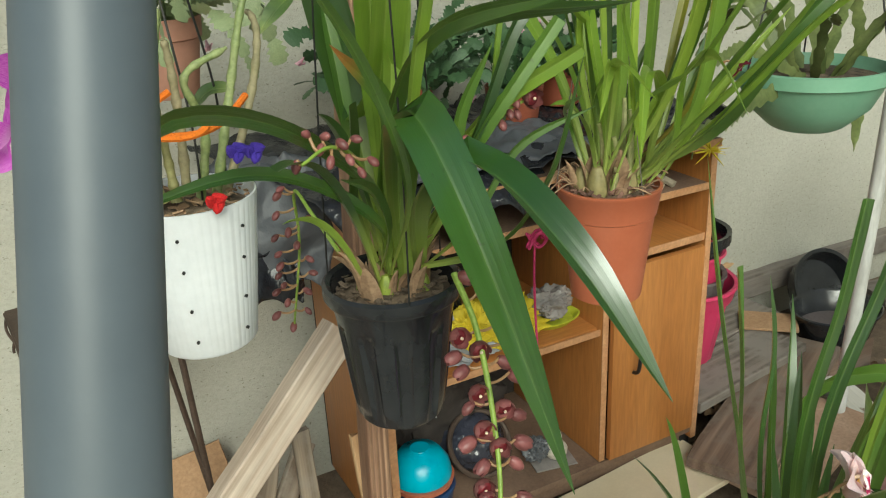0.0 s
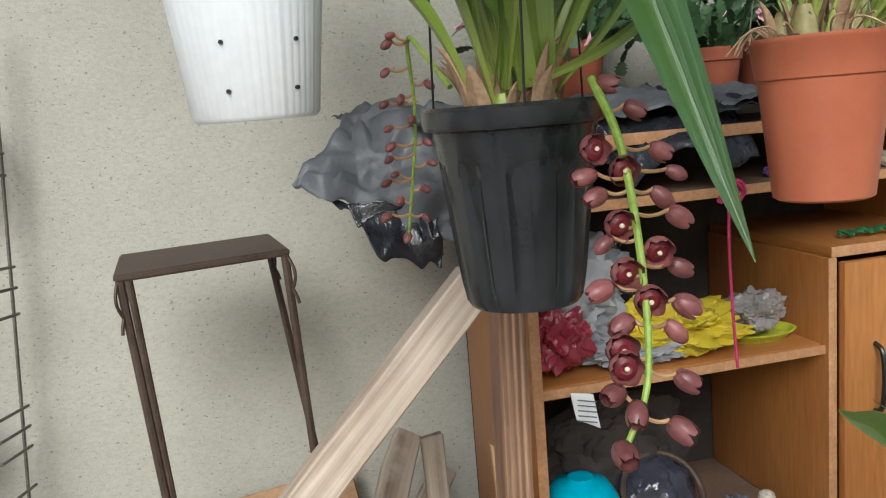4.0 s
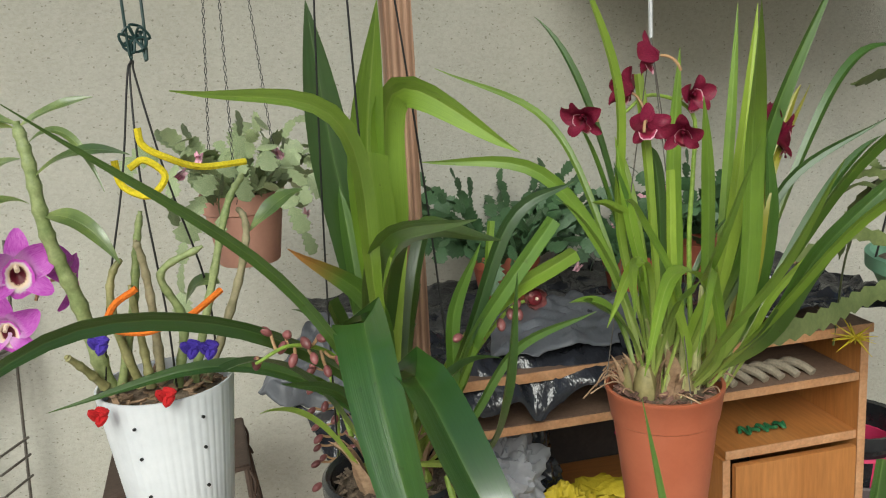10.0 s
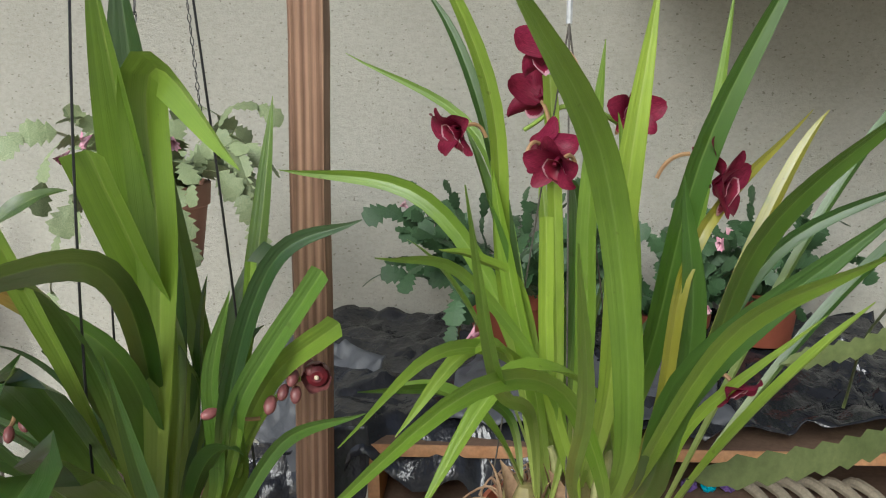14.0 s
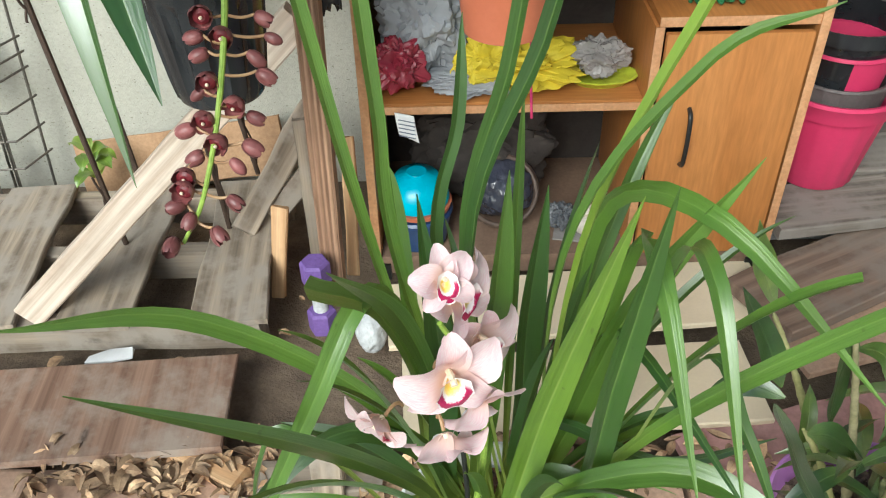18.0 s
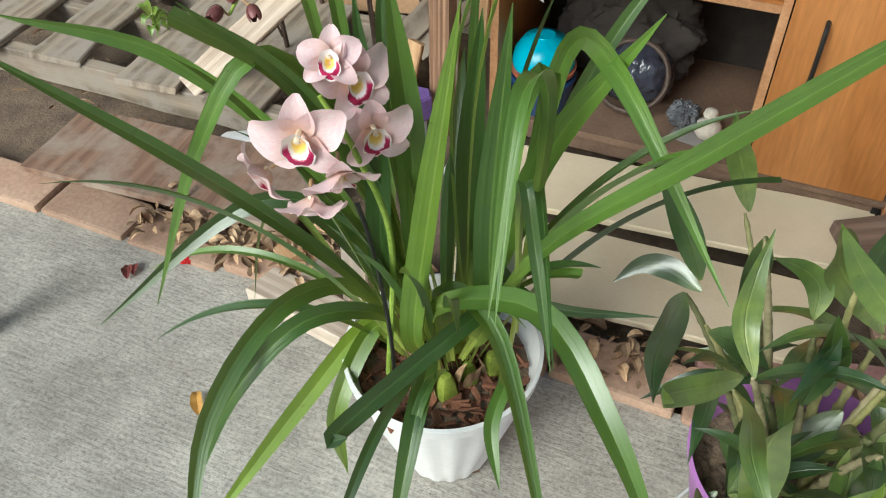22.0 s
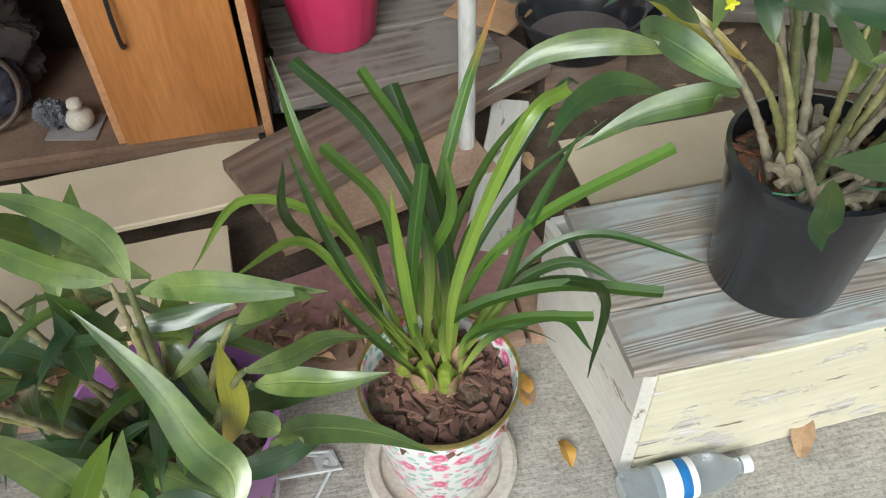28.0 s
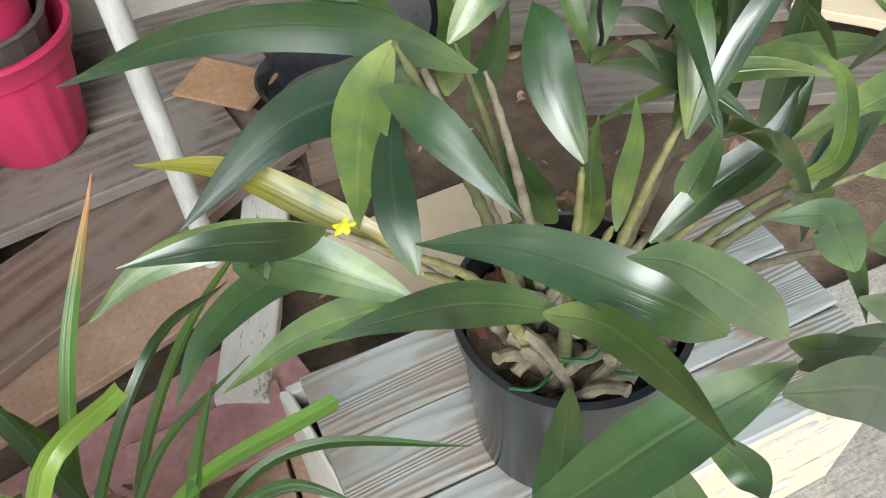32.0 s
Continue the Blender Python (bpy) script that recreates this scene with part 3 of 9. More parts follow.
for i in range(15):
    p = new("paver", paver_mesh)
    p.parent = row
    p.matrix_basis = pose(-1.15 + i * 0.236 + random.uniform(-0.004, 0.004), random.uniform(-0.006, 0.012) - 0.005, -0.012 + random.uniform(-0.006, 0.004), random.uniform(-1.5, 1.5), random.uniform(-1, 1), random.uniform(-2, 2))

# ---- pallet, plywood, loose timber at the wall foot ----
pallet = thing("pallet", (0.3, 1.75, 0.0), "weathered wooden pallet with gaps between boards", "pallet")
for x0, x1, w in ((0.09, 0.13, 0.17), (0.37, 0.38, 0.155), (0.62, 0.655, 0.16), (-0.2, -0.17, 0.15), (-0.44, -0.42, 0.15)):
    plank("board", (x1, 1.50 + random.uniform(-0.02, 0.03), 0.095), (x0, 2.02, 0.095), w, 0.018, M_PALLET, pallet, rough=0.006)
for y in (1.545, 1.78, 2.0):
    plank("stringer", (-0.55, y - 0.005, 0.045), (0.72, y, 0.045), 0.04, 0.08, M_PALLET, pallet, rough=0.004)
plank("plywood_board", (0.3535, 1.203, 0.046), (0.3365, 1.437, 0.046), 0.69, 0.014, M_PLY, None, "dark worn plywood board lying on rubble", rough=0.004, category="board")
plank("leaning_board", (0.12, 2.175, 0.045), (0.69, 2.14, 0.14), 0.15, 0.012, M_CARD, None, "brown board leaning against the wall foot", up=(0.2, -0.9, 0.35), rough=0.003, category="board")
for p0, p1, w, t, lab in (((0.722, 1.70, 0.0), (0.742, 1.77, 0.2), 0.036, 0.02, "short pale wooden stake"), ((0.80, 1.83, 0.0), (0.80, 1.86, 0.37), 0.042, 0.018, "grey wooden stake standing upright"),
                          ((0.90, 1.70, 0.06), (0.905, 1.80, 0.36), 0.03, 0.018, "reddish wooden stake leaning on the cabinet"), ((0.64, 1.80, 0.11), (0.79, 2.05, 0.30), 0.06, 0.02, "old grey batten leaning in the corner"), ((0.70, 1.86, 0.11), (0.845, 2.0, 0.24), 0.05, 0.02, "old grey batten leaning in the corner")):
    plank("stake", p0, p1, w, t, M_STICK if "pale" in lab or "reddish" in lab else M_PALLET, None, lab, up=(0, -1, 0.2), category="stake", group="loose stakes")
plank("timber_offcut", (0.70, 1.10, 0.02), (0.93, 1.06, 0.02), 0.085, 0.036, M_PINE, None, "pale pine offcut lying on the slab edge", up=(0, 0.1, 1), category="wood")
plank("timber_offcut", (0.775, 1.165, 0.025), (0.99, 1.17, 0.025), 0.07, 0.05, M_PALLET, None, "weathered grey timber offcut", category="wood")
plank("timber_offcut", (0.90, 1.13, 0.0), (0.905, 1.15, 0.17), 0.05, 0.04, M_PALLET, None, "weathered upright timber stub", up=(0, -1, 0), category="wood")
plank("timber_offcut", (0.56, 1.27, 0.02), (0.74, 1.17, 0.03), 0.05, 0.03, M_STICK, None, "broken piece of wood among leaves", category="wood")
plank("plaster_scrap", (0.36, 1.475, 0.03), (0.45, 1.487, 0.035), 0.03, 0.006, M_PAPER, None, "scrap of white peeled paint", category="debris", rough=0.006)

# post and brace
post = plank("timber_post", (0.868, 1.625, 0.08), (0.918, 1.637, 2.104), 0.044, 0.05, M_POST, None, "reddish brown timber post with deep grain", up=(0, -1, 0), rough=0.001, category="post")
plank("timber_brace", (0.235, 1.552, 0.095), (0.855, 1.69, 0.675), 0.062, 0.05, M_PINE, None, "pale raw pine brace leaning on the post", up=(0, -1, 0.1), rough=0.0012, category="brace")
bm = lathe([(0.0, 0.0), (0.0225, 0.0), (0.0225, 2.75), (0.0, 2.75)], (0.252, 0.793, 0.0), 28, close=False)
solid("metal_pole", bm, M_GREYMETAL, "grey painted round steel pole on the slab", "pole", "steel poles")
bm = tube([(0.131, 0.051, 0.0), (0.64, 0.906, 2.55)], 0.0112, 4, 28)
solid("metal_pole", bm, M_GREYMETAL, "slender grey painted steel pole leaning over the slab", "pole", "steel poles")

# ---- cabinet ----
CX0, CX1, CY, CB = 0.946, 1.828, 1.722, 2.12
cab = thing("shelf_cabinet", (1.38, 1.9, 0.05), "cherry laminate shelf cabinet with one closed door, worn", "cabinet")
cw = (CX0 + CX1) / 2


def board(name, size, centre, material=M_LAM, parent=cab, label=""):
    ln = max(size)
    m = Matrix.Translation(centre)
    ax = size.index(ln)
    out = box((ln, *(s for i, s in enumerate(size) if i != ax)), (0, 0, 0), bevel=0.0012)
    turn = (Matrix.Identity(3), Matrix(((0, 1, 0), (1, 0, 0), (0, 0, -1))), Matrix(((0, 1, 0), (0, 0, 1), (1, 0, 0))))[ax]
    ob = new(name, bpy.data.meshes.new(name))
    finish(ob, out, material, True)
    ob.parent = parent
    ORIGIN[ob.name] = ORIGIN[parent.name]
    ob.matrix_basis = Matrix.Translation(Vector(centre) - ORIGIN[parent.name]) @ turn.to_4x4()
    return tagged(ob, label)


dp = CB - CY
cy = (CY + CB) / 2
board("side_panel", (0.017, dp, 0.80), (CX0 + 0.0085, cy, 0.455))
board("side_panel", (0.017, dp, 0.80), (CX1 - 0.0085, cy, 0.455))
board("edge_strip", (0.018, 0.003, 0.80), (CX0 + 0.0085, CY - 0.0016, 0.455), M_LAMEDGE)
board("edge_strip", (0.018, 0.003, 0.80), (CX1 - 0.0085, CY - 0.0016, 0.455), M_LAMEDGE)
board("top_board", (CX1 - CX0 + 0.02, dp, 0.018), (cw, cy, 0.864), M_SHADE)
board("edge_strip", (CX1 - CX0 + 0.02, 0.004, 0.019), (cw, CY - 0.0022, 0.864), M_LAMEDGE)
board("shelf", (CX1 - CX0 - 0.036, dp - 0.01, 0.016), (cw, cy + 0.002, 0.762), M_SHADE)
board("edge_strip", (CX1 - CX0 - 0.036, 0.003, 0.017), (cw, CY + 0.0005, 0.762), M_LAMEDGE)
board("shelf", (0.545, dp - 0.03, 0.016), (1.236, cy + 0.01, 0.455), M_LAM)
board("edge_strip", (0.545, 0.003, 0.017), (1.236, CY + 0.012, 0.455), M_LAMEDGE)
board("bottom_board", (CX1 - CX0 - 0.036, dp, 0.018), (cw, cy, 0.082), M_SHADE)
# back panel coloured near-black for the shade in the recess
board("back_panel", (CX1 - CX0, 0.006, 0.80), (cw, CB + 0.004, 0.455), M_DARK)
board("partition", (0.016, dp - 0.01, 0.53), (1.517, cy, 0.358))
board("edge_strip", (0.017, 0.003, 0.53), (1.517, CY + 0.0035, 0.358), M_LAMEDGE)
board("compartment_top", (0.30, dp - 0.01, 0.018), (1.665, cy, 0.633), M_LAM)
board("edge_strip", (0.30, 0.003, 0.019), (1.665, CY + 0.0035, 0.633), M_LAMEDGE)
door = board("door", (0.272, 0.016, 0.515), (1.664, CY - 0.0065, 0.358), M_LAM)
hx, hz0, hz1 = 1.592, 0.333, 0.461
hb = tube([(hx, CY - 0.013, hz0), (hx, CY - 0.032, hz0 + 0.012), (hx, CY - 0.038, (hz0 + hz1) / 2), (hx, CY - 0.032, hz1 - 0.012), (hx, CY - 0.013, hz1)], 0.0048, 18, 8)
hob = part("handle", hb, M_HANDLE, cab, "black bow handle")
hob.parent = door
hob.matrix_parent_inverse = door.matrix_basis.inverted()
for x in (CX0 + 0.02, CX1 - 0.02):
    board("foot", (0.03, 0.03, 0.045), (x, CY + 0.03, 0.032), M_HANDLE)
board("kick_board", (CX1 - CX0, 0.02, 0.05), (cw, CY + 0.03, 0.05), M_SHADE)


# ---- crumpled sheets ----
def sheet(name, corners, nx, ny, material, label, category, drop=0.0, rough=0.012, seed=1, parent=None):
    """A crumpled sheet over a quadrilateral a, b, c, d, with a hem that hangs."""
    a, b, c, d = (Vector(q) for q in corners)
    bm = bmesh.new()
    grid = []
    for j in range(ny + 1):
        v = j / ny
        line = []
        for i in range(nx + 1):
            u = i / nx
            p = a.lerp(b, u).lerp(d.lerp(c, u), v)
            q = p * 9 + Vector((seed * 7.1, seed * 3.3, 0))
            h = noise.noise(q) * rough + abs(noise.noise(q * 2.3)) * rough * 0.9 + noise.noise(q * 6) * rough * 0.25
            hem = 1 - min(1, v * 5)
            p = p + Vector((noise.noise(q * 1.3 + Vector((5, 0, 0))) * rough, noise.noise(q * 1.7) * rough, abs(h) + 0.004 - drop * hem * hem * (0.55 + 0.6 * noise.noise(Vector((u * 5 + seed, 0, 0))))))
            line.append(bm.verts.new(p))
        grid.append(line)
    for j in range(ny):
        for i in range(nx):
            bm.faces.new((grid[j][i], grid[j][i + 1], grid[j + 1][i + 1], grid[j + 1][i]))
    if parent:
        return part(name, bm, material, parent, label)
    ob = solid(name, bm, material, label, category)
    md = ob.modifiers.new("thickness", "SOLIDIFY")
    md.thickness = 0.0015
    return ob


sheet("plastic_sheet", [(0.90, 1.70, 0.885), (1.36, 1.70, 0.885), (1.36, 2.19, 0.93), (0.72, 2.19, 0.93)], 60, 40, M_FILM, "crumpled black plastic sheet draped over the cabinet top", "plastic sheet", 0.13, 0.022, 1)
sheet("plastic_sheet", [(1.30, 1.72, 0.89), (1.90, 1.73, 0.90), (1.86, 2.2, 0.93), (1.30, 2.2, 0.93)], 60, 40, M_FILM, "crumpled black plastic sheet on the cabinet", "plastic sheet", 0.0, 0.035, 4)
sheet("plastic_sheet", [(1.05, 1.74, 0.905), (1.5, 1.735, 0.905), (1.46, 1.95, 0.93), (1.1, 1.95, 0.925)], 40, 24, M_FILMGREY, "grey plastic sheet folded on the cabinet top", "plastic sheet", 0.02, 0.024, 7)
sheet("plastic_bag", [(0.60, 1.93, 0.82), (0.92, 1.84, 0.68), (0.94, 1.93, 0.93), (0.74, 2.0, 0.95)], 44, 34, M_FILMGREY, "grey plastic bag sheet hanging off the cabinet end", "plastic bag", 0.0, 0.03, 9)
sheet("plastic_bag", [(0.760, 1.860, 0.668), (0.837, 1.830, 0.662), (0.860, 1.860, 0.742), (0.691, 1.900, 0.780)], 40, 30, M_FILM, "black bin bag bulging behind the post", "plastic bag", 0.0, 0.04, 12)
sheet("hanging_film", [(0.885, 1.70, 0.70), (0.935, 1.70, 0.70), (0.95, 1.712, 0.9), (0.89, 1.712, 0.9)], 12, 24, M_FILM, "strip of black film hanging off the cabinet edge", "plastic sheet", 0.05, 0.01, 15)


def heap(name, centre, size, material, label, category, seed=0, rough=0.35, group=""):
    """A crumpled, bagged heap that rests on its base."""
    bm = bmesh.new()
    bmesh.ops.create_icosphere(bm, subdivisions=5, radius=1.0)
    for v in bm.verts:
        q = v.co * 2.2 + Vector((seed * 5.7, seed, 0))
        k = 1 + rough * noise.noise(q) + rough * 0.6 * abs(noise.noise(q * 2.6)) + rough * 0.2 * noise.noise(q * 7)
        v.co = Vector((v.co.x * size[0] * k, v.co.y * size[1] * k, max(-0.85, v.co.z) * size[2] * k))
    lo = min(v.co.z for v in bm.verts)
    bmesh.ops.translate(bm, verts=bm.verts, vec=Vector(centre) - Vector((0, 0, lo)))
    return solid(name, bm, material, label, category, group)


# things on the cabinet's shelves
heap("yellow_cloth", (1.27, 1.83, 0.464), (0.11, 0.07, 0.035), M_YELLOW, "crumpled yellow rubber gloves on the shelf", "gloves", 3, 0.6)
heap("yellow_cloth", (1.20, 1.80, 0.464), (0.05, 0.04, 0.05), M_YELLOW, "yellow cloth bunched on the shelf", "cloth", 8, 0.6)
heap("grey_cloth", (1.17, 1.80, 0.464), (0.09, 0.05, 0.022), M_GREYCLOTH, "folded grey cloth under the gloves", "cloth", 4, 0.5)
heap("plastic_bag", (1.08, 1.86, 0.464), (0.085, 0.07, 0.10), M_GREYCLOTH, "crumpled beige paper bag on the shelf", "bag", 5, 0.5)
heap("plastic_bag", (1.16, 1.92, 0.464), (0.05, 0.05, 0.09), M_FILM, "small black bag on the shelf", "bag", 6, 0.5)
heap("red_bag", (1.02, 1.79, 0.464), (0.05, 0.04, 0.05), M_REDBAG, "crumpled red printed bag on the shelf", "bag", 7, 0.5)
heap("clear_bag", (1.43, 1.83, 0.476), (0.05, 0.04, 0.035), M_BAG, "clear plastic bag of clips in a tray", "bag", 10, 0.5)
dish = lathe([(0.0, 0.0), (0.05, 0.0), (0.062, 0.012), (0.066, 0.013), (0.068, 0.016), (0.063, 0.017), (0.051, 0.005), (0.0, 0.005)], (0, 0, 0), 28, close=False)
bmesh.ops.scale(dish, vec=(1.15, 0.75, 1), verts=dish.verts)
bmesh.ops.translate(dish, verts=dish.verts, vec=(1.435, 1.83, 0.4635))
M_LIME = mottled("lime_plastic", (0.45, 0.5, 0.03), (0.55, 0.6, 0.06), 8, 60, 0.5)
solid("lime_tray", dish, M_LIME, "shallow lime green plastic tray on the shelf", "tray")
tag = sheet("paper_label", [(1.022, 1.722, 0.405), (1.062, 1.716, 0.385), (1.05, 1.72, 0.445), (1.012, 1.724, 0.452)], 8, 8, M_PAPER, "white printed paper label hanging off the shelf", "label", 0, 0.004, 3)
for k in range(5):
    bm = box((0.034, 0.0008, 0.002), (1.037, 1.7145, 0.442 - k * 0.009), Matrix.Rotation(radians(14), 3, "Y"), 0)
    part("print_line", bm, M_INK, tag, "small dark lines of unreadable print", False)
M_TANKNIT = mottled("tan_knit", (0.26, 0.22, 0.16), (0.38, 0.33, 0.25), 30, 260, 0.95, grain=0.6)
for k in range(6):
    bm = tube([(1.50 + 0.035 * k, 1.80, 0.772), (1.515 + 0.035 * k, 1.79, 0.79), (1.535 + 0.035 * k, 1.765, 0.785), (1.545 + 0.035 * k, 1.742, 0.776)], 0.009, 10, 8)
    solid("work_glove", bm, M_TANKNIT, "tan knitted glove finger lying on the upper shelf", "glove", "gloves on the shelf")
for k, (x, m) in enumerate(((1.44, M_VIOLET), (1.47, M_CYAN), (1.50, M_VIOLET))):
    heap("yarn_ball", (x, 1.79, 0.771), (0.011, 0.011, 0.009), m, "small ball of dark violet and teal yarn", "yarn", k, 0.3, "yarn on the shelf")
curl = [(1.58 + 0.0035 * k, 1.78 + 0.012 * math.sin(k * 1.1), 0.649 + 0.006 * abs(math.sin(k * 0.8))) for k in range(30)]
bm = tube(curl, 0.004, 90, 6)
M_GREENTINSEL = mottled("green_tinsel", (0.01, 0.08, 0.03), (0.04, 0.2, 0.08), 40, 180, 0.4)
solid("tinsel", bm, M_GREENTINSEL, "dark green tinsel wire on the compartment top", "tinsel")

# bowl on clay and blue pots inside the cabinet
solid("blue_pot", lathe([(0.05, 0), (0.062, 0.005), (0.075, 0.082), (0.078, 0.084), (0.074, 0.09), (0.0, 0.09)], (1.048, 1.79, 0.092), 32), M_BLUEPOT, "dark blue glazed pot in the cabinet", "pot")
solid("clay_saucer", lathe([(0.05, 0), (0.072, 0.004), (0.076, 0.018), (0.0, 0.018)], (1.048, 1.79, 0.183), 32), M_TERRA, "orange clay saucer on the blue pot", "saucer")
solid("cyan_bowl", lathe([(0.069, 0), (0.071, 0.008), (0.066, 0.035), (0.048, 0.062), (0.024, 0.07), (0.022, 0.073), (0.0, 0.073)], (1.048, 1.79, 0.202), 36), M_CYAN, "upturned cyan plastic bowl", "bowl")
M_CLEAR, n_, l_, b_ = shader("clear_plastic", 0.12, 0, 0.6)
b_.inputs["Transmission Weight"].default_value = 0.85
b_.inputs["Base Color"].default_value = (0.8, 0.86, 0.9, 1)
M_BALL = plastic_film("dark_glossy_bag", (0.05, 0.055, 0.08), 0.12, 0.008)
basket = heap("wrapped_basket", (1.24, 1.90, 0.092), (0.085, 0.075, 0.072), M_BALL, "dark round basket wrapped in clear plastic", "basket", 11, 0.12)
hoop = [Matrix.Rotation(radians(52), 3, "X") @ Vector((0.08 * math.cos(i / 28 * 2 * math.pi), 0.08 * math.sin(i / 28 * 2 * math.pi), 0.0)) + Vector((1.24, 1.852, 0.175)) for i in range(29)]
part("rim", tube(hoop, 0.007, 28, 8, straight=True), M_RUST, basket, "brown wicker rim")
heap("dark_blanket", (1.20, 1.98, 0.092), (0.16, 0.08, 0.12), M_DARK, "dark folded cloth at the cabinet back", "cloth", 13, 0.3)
bm = box((0.11, 0.085, 0.004), (1.415, 1.80, 0.095), Matrix.Rotation(radians(-12), 3, "Z"), 0.001)
solid("clear_tray", bm, M_BAG, "clear plastic tray on the cabinet floor", "tray")
bird = lathe([(0.0, 0.0), (0.022, 0.002), (0.029, 0.014), (0.03, 0.026), (0.024, 0.036), (0.011, 0.042), (0.012, 0.048), (0.0165, 0.056), (0.014, 0.066), (0.007, 0.071), (0.0, 0.071)], (1.43, 1.80, 0.0975), 24, close=False)
solid("bird_figurine", bird, M_STONE, "small grey stone bird figurine on a tray", "figurine")
heap("grey_bag", (1.375, 1.81, 0.0975), (0.03, 0.026, 0.03), M_FILMGREY, "small crumpled grey bag beside the figurine", "bag", 17, 0.5)

# boards in front of the cabinet
plank("cream_board", (0.98, 1.585, 0.034), (1.81, 1.655, 0.034), 0.20, 0.016, M_CHIP, None, "flat cream chipboard panel on the ground", rough=0.002, category="board", group="cream boards")
plank("cream_board", (1.02, 1.36, 0.022), (1.72, 1.395, 0.022), 0.215, 0.016, M_CHIP, None, "flat cream chipboard panel on the ground, chipped edge", rough=0.002, category="board", group="cream boards")
plank("rosy_board", (1.55, 1.19, 0.006), (2.30, 1.36, 0.03), 0.17, 0.014, M_ROSYBOARD, None, "faded pink painted board lying by the boards", rough=0.005, category="board")
plank("rosy_board", (2.02, 1.245, 0.045), (2.26, 1.262, 0.045), 0.12, 0.012, M_ROSYBOARD, None, "faded pink painted board with flaking paint", rough=0.005, category="board")
plank("clay_board", (1.80, 1.49, 0.035), (2.25, 1.60, 0.06), 0.20, 0.02, M_BRICK, None, "flat terracotta slab under the planks", rough=0.004, category="slab")
plank("grey_plank", (1.84, 1.82, 0.122), (2.34, 1.89, 0.122), 0.175, 0.028, M_DECK, None, "weathered grey plank across the step", rough=0.004, category="plank")
plank("grey_plank", (1.84, 2.03, 0.118), (2.45, 2.08, 0.118), 0.17, 0.028, M_DECK, None, "weathered grey plank by the wall", rough=0.004, category="plank")
plank("brown_plank", (1.76, 1.55, 0.07), (2.42, 1.86, 0.095), 0.20, 0.03, M_BROWNPLANK, None, "brown plank lying aslant over rubble", rough=0.004, category="plank")
plank("white_plank", (2.20, 1.30, 0.05), (2.36, 1.72, 0.05), 0.085, 0.03, M_WHITEPAINT, None, "white painted plank on the ground", rough=0.004, category="plank")
plank("card_panel", (2.43, 1.475, 0.05), (2.83, 1.49, 0.05), 0.2, 0.012, M_CHIP, None, "cream cardboard panel behind the crate", rough=0.002, category="board")
plank("card_panel", (2.30, 2.02, 0.142), (2.42, 1.90, 0.145), 0.12, 0.008, M_CARD, None, "tan cardboard piece by the tub", rough=0.003, category="board")
for x, y in ((1.93, 1.80), (2.20, 1.86)):
    solid("concrete_block", box((0.24, 0.12, 0.08), (x, y + 0.1, 0.062), bevel=0.008), M_BLOCK, "rough grey concrete block carrying the planks", "block", "blocks under the planks")
wp = tube([(2.227, 1.590, 0.0), (2.229, 1.572, 1.22)], 0.0175, 4, 18)
solid("white_pole", wp, M_POLEPAINT, "white painted tube leaning by the planks", "pole")

# tub, pots at the wall
tub = lathe([(0.0, 0.0), (0.11, 0.0), (0.122, 0.01), (0.142, 0.085), (0.151, 0.089), (0.153, 0.097), (0.148, 0.1), (0.139, 0.092), (0.118, 0.018), (0.0, 0.014)], (0, 0, 0), 44, close=False)
bmesh.ops.scale(tub, vec=(1.0, 0.82, 1), verts=tub.verts)
bmesh.ops.translate(tub, verts=tub.verts, vec=(2.557, 1.870, 0.08))
ot = thing("oval_tub", (2.557, 1.870, 0.08), "shallow black rubber tub with dried soil", "tub")
part("shell", tub, M_BLACKPOT, ot)
tub = lathe([(0.123, 0.03), (0.07, 0.024), (0.0, 0.022)], (0, 0, 0), 32, close=False)
bmesh.ops.scale(tub, vec=(1.0, 0.82, 1), verts=tub.verts)
bmesh.ops.translate(tub, verts=tub.verts, vec=(2.557, 1.870, 0.08))
part("soil", tub, M_GREYPOT, ot, "dried brown soil")
solid("timber_block", box((0.2, 0.16, 0.12), (2.557, 1.870, 0.018), bevel=0.008), M_BROWNPLANK, "brown timber block under the tub", "block")
basin = lathe([(0.0, 0.0), (0.11, 0.0), (0.125, 0.06), (0.136, 0.064), (0.136, 0.072), (0.124, 0.07), (0.107, 0.012), (0.0, 0.01)], (0, 0, 0), 48, close=False)
bmesh.ops.transform(basin, matrix=pose(2.74, 2.09, 0.1, 58, 0, -8), verts=basin.verts)
solid("black_basin", basin, M_BLACKPOT, "round black plastic basin leaning against the wall", "basin")


rp = thing("raspberry_pot", (2.0, 1.968, 0.137), "ribbed raspberry pink plastic pot, stacked", "pot")
part("pot", lathe([(0.0, 0.0), (0.085, 0.0), (0.092, 0.006), (0.124, 0.195), (0.13, 0.196), (0.14, 0.236), (0.145, 0.239), (0.143, 0.245), (0.135, 0.242), (0.118, 0.19), (0.088, 0.01), (0.0, 0.008)], (2.0, 1.968, 0.137), 64, lambda a, k: 1 - (0.035 * abs(math.sin(9 * a)) ** 3 if 1 < k < 4 else 0), close=False), M_PINKPOT, rp)
